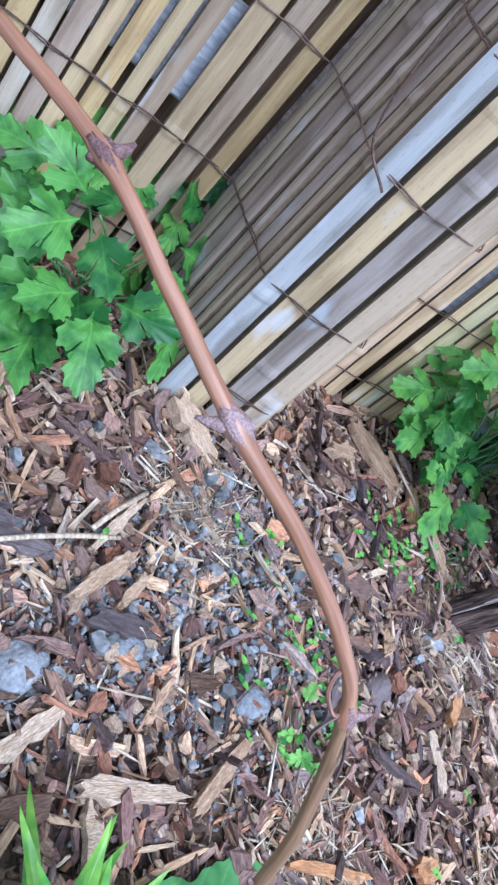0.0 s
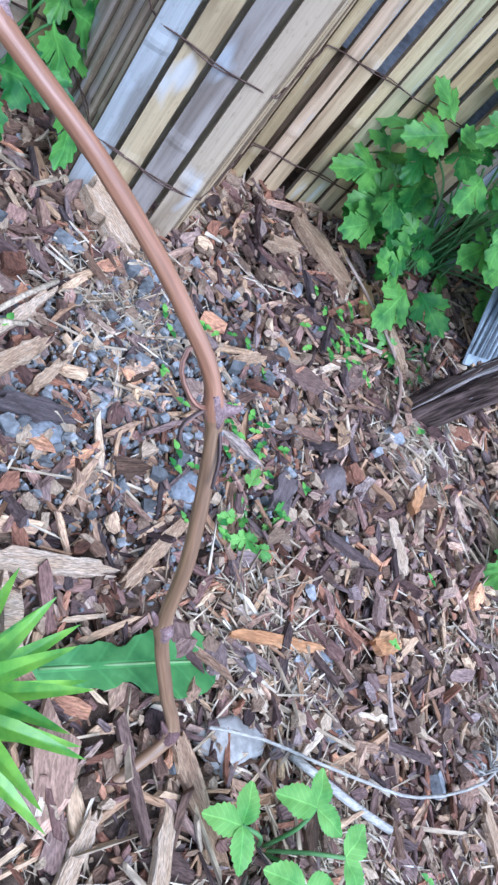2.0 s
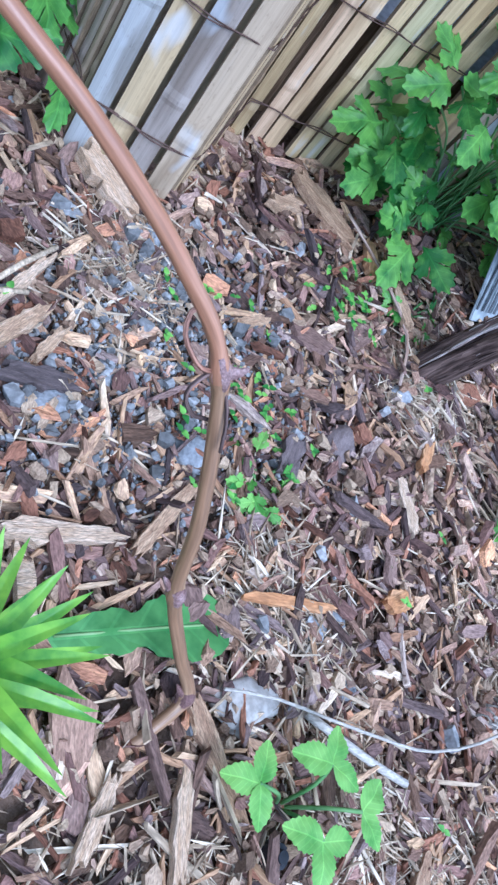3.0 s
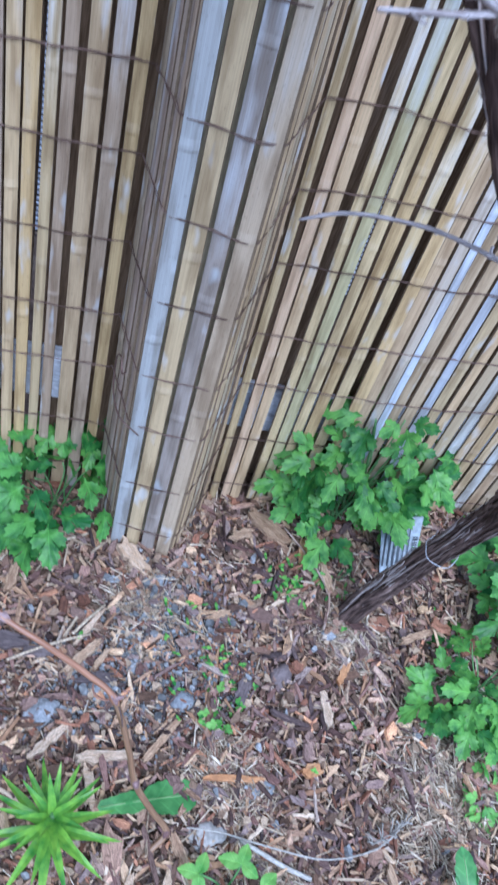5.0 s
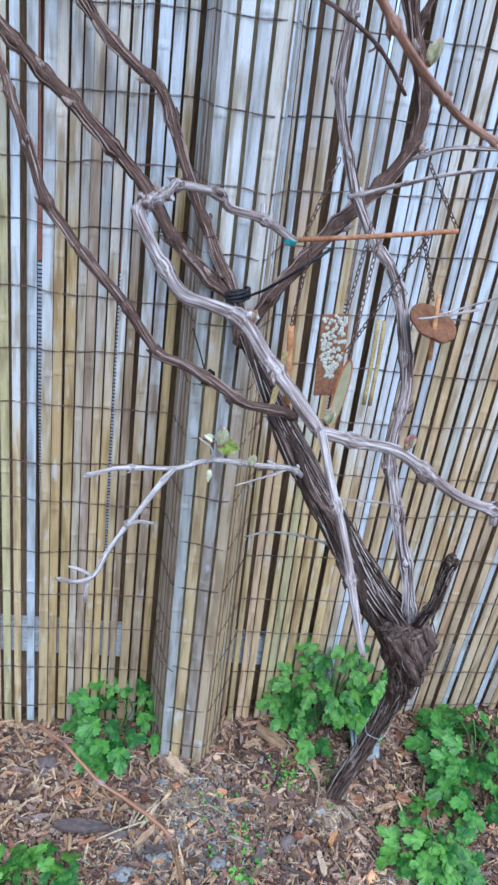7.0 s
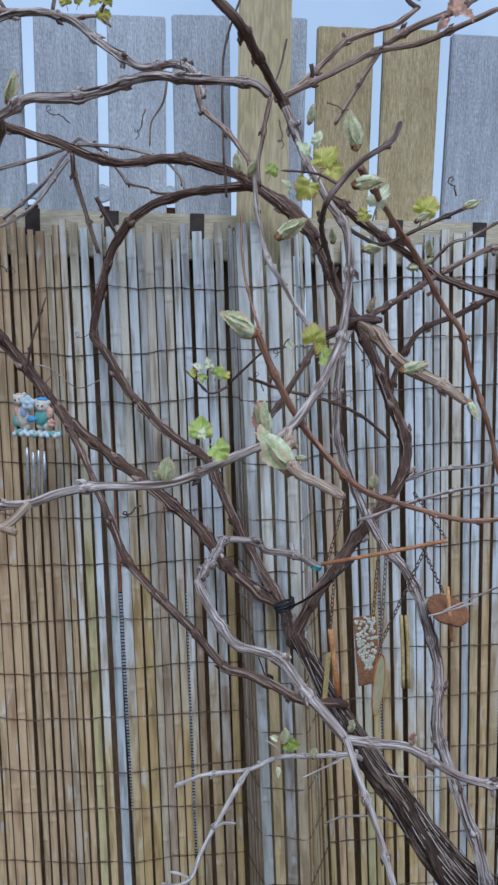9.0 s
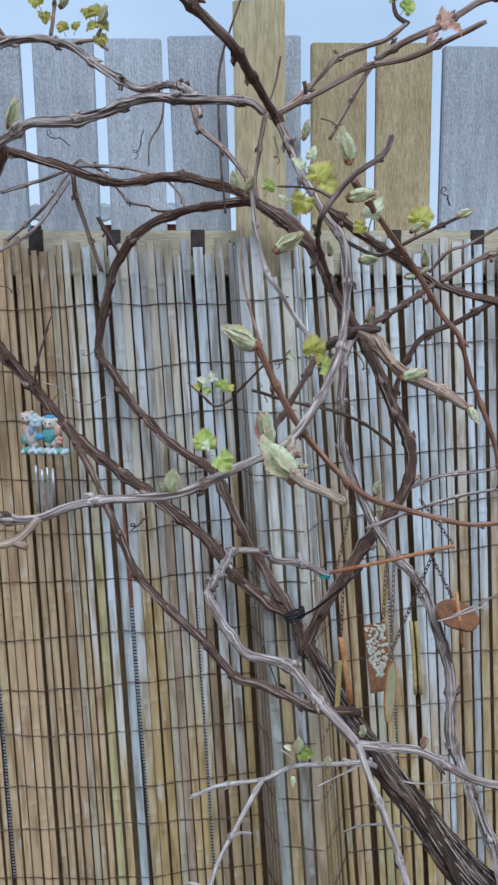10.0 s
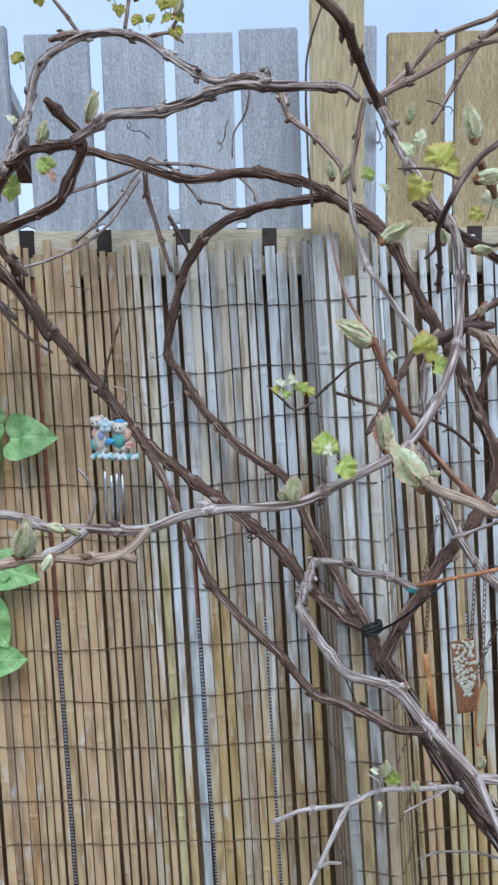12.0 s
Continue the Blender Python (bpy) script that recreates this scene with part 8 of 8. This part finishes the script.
# slats that stand out, in millimetres along the wall: left edge and right edge
LEFT_SLATS = [(-560, -543), (-538, -521), (-520, -502), (-494, -483), (-479, -460), (-456, -441), (-432, -414), (-397, -379), (-378, -360), (-357, -344), (-341, -328), (-326, -312), (-306, -296),
              (-287, -271), (-266, -252), (-250, -231), (-227, -211), (-209, -196), (-189, -177), (-173, -159), (-153, -142), (-138, -122), (-119, -106), (-103, -92), (-89, -77), (-70, -54), (-48, -33)]
MID_SLATS = [(-22, -6), (5, 23), (24, 41), (46, 62), (67, 80), (82, 97), (101, 115), (119, 133), (139, 151), (156, 169), (180, 198), (203, 220), (226, 240), (252, 266)]
RIGHT_SLATS = [(451, 464), (470, 486), (489, 506), (518, 533), (537, 555), (556, 572), (576, 595), (601, 620), (628, 648), (649, 667), (668, 685), (686, 699)]
TONES = {"c": (0.62, 0.475, 0.25), "b": (0.55, 0.60, 0.64), "g": (0.55, 0.47, 0.345), "s": (0.62, 0.445, 0.21), "t": (0.55, 0.405, 0.235), "p": (0.53, 0.405, 0.29), "n": (0.43, 0.33, 0.215),
         "o": (0.60, 0.39, 0.205), "v": (0.53, 0.47, 0.25), "w": (0.575, 0.41, 0.255), "x": (0.615, 0.445, 0.27)}
PLAN = []
for edges, tones, k, i in ((LEFT_SLATS, "wxwxwwxwowxxwtxwxxwxwwgtxvc", 0.4536, 1), (MID_SLATS, "bcssgpcscntnsn", 0.4536, 1), (RIGHT_SLATS, "cxtcvcscstgb", 0.268, 5)):
    for (x0, x1), c in zip(edges, tones):
        extra = 0.0006 if edges is MID_SLATS else 0.0
        dim = 0.95 if edges is MID_SLATS else 1.12 if edges is RIGHT_SLATS else 1.0
        PLAN.append((run_at(x0 / 1000, k, i) - extra, run_at(x1 / 1000, k, i) + extra, tuple(q * dim for q in TONES[c])))
s, total, front = 0.0, SPAN[-1], 0
while s < total - 0.02:
    if front == 0 and SPAN[3] - 0.012 < s < SPAN[3] + 0.02:
        s = SPAN[3] - 0.002
    wrapped = front < 4 and s > SPAN[3] - 0.004
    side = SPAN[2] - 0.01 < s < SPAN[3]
    wd = (SPAN[4] - SPAN[3] - 0.0065) / 4 if wrapped else rng.uniform(0.009, 0.016) if side else rng.choice((0.0135, 0.015, 0.0165, 0.018, 0.0195))
    gap = 0.0035 if wrapped else 0.0015 if SPAN[2] - 0.01 < s < SPAN[4] else rng.choice((0.0022, 0.003, 0.004, 0.0055))
    known = None if wrapped else next((q for q in PLAN if q[1] > s + 0.004), None)
    if known and known[0] < s + 0.012:
        s, wd, gap = max(s, known[0]), known[1] - max(s, known[0]), 0.001
    elif known and known[0] < s + wd + 0.003:
        wd, gap = known[0] - s - 0.003, 0.001
    mid = s + wd / 2
    me = rng.choice(SLATS)
    low, tl = screen_at(mid, 0.0)
    foot = ground_z(low.x, low.y) - 0.012 + rng.uniform(-0.01, 0.03) * (1 if abs(mid - SPAN[3]) > 0.15 else 0.2)
    top = LENGTH + rng.uniform(-0.026, 0.012) + (-0.06 if rng.random() < 0.06 else 0)
    high, th = screen_at(mid, top)
    a, b = Vector((low.x, low.y, foot)), Vector((high.x, high.y, top))
    z = (b - a).normalized()
    t = Vector((tl.x + th.x, tl.y + th.y, 0)).normalized()
    t = Matrix.Rotation(rng.gauss(0, 0.05), 3, "Z") @ t
    t = (t - z * t.dot(z)).normalized()
    y = z.cross(t)
    m = Matrix((t * wd, y * rng.uniform(0.85, 1.35), z * ((b - a).length / LENGTH))).transposed().to_4x4()
    m.translation = a + y * rng.uniform(-0.0015, 0.0042 if not wrapped else 0.0015)
    ob = new("slat", me)
    ob.parent = screen
    ob.matrix_basis = m
    if wrapped:
        hue = FRONT_HUES[front % 4]
        front += 1
    elif known and known[0] < s + 0.002:
        hue = known[2]
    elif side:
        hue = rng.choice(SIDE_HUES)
    else:
        hue = rng.choice(NEW_HUES if low.x < -0.14 else STRAW_HUES)
    shade = rng.uniform(0.77, 0.97)
    ob.color = (*[c * shade * rng.uniform(0.98, 1.02) for c in hue], 1)
    s += wd + gap
row = 0
h = 0.055
while h < LENGTH - 0.05:
    V, F = [], []
    for strand in (0, 1):
        pts, q = [], 0.0
        while q < total:
            c, t = screen_at(q, h)
            nrm = Vector((t.y, -t.x, 0)).normalized()
            sag = 0.016 * noise.noise(Vector((q * 3.1, row * 3.3, 0))) + 0.0008 * math.sin(q * 110 + row) + (0.002 if strand else 0) * math.sin(q * 38 + row)
            lift = 0.0052 + 0.0010 * math.sin(q * 110 + row * 2 + strand * 3.1)
            pts.append(Vector((c.x, c.y, h + sag + ground_z(c.x, c.y) * 0.6)) + nrm * lift)
            q += 0.009
        tube(pts, [0.00062] * len(pts), 4, verts=V, faces=F)
    data_part("tie_wire", V, F, WIRE, screen, "rusty twisted tie wire", True)
    h += 0.112 + 0.012 * math.sin(row * 2.3)
    row += 1
rod("wire_hook", [(0.293, 0.60, 0.40), (0.288, 0.585, 0.41), (0.284, 0.60, 0.42), (0.279, 0.626, 0.395), (0.284, 0.624, 0.34), (0.30, 0.626, 0.29), (0.33, 0.618, 0.27)], 0.0011, WIRE, screen, "bent wire end", 6, 0.006)
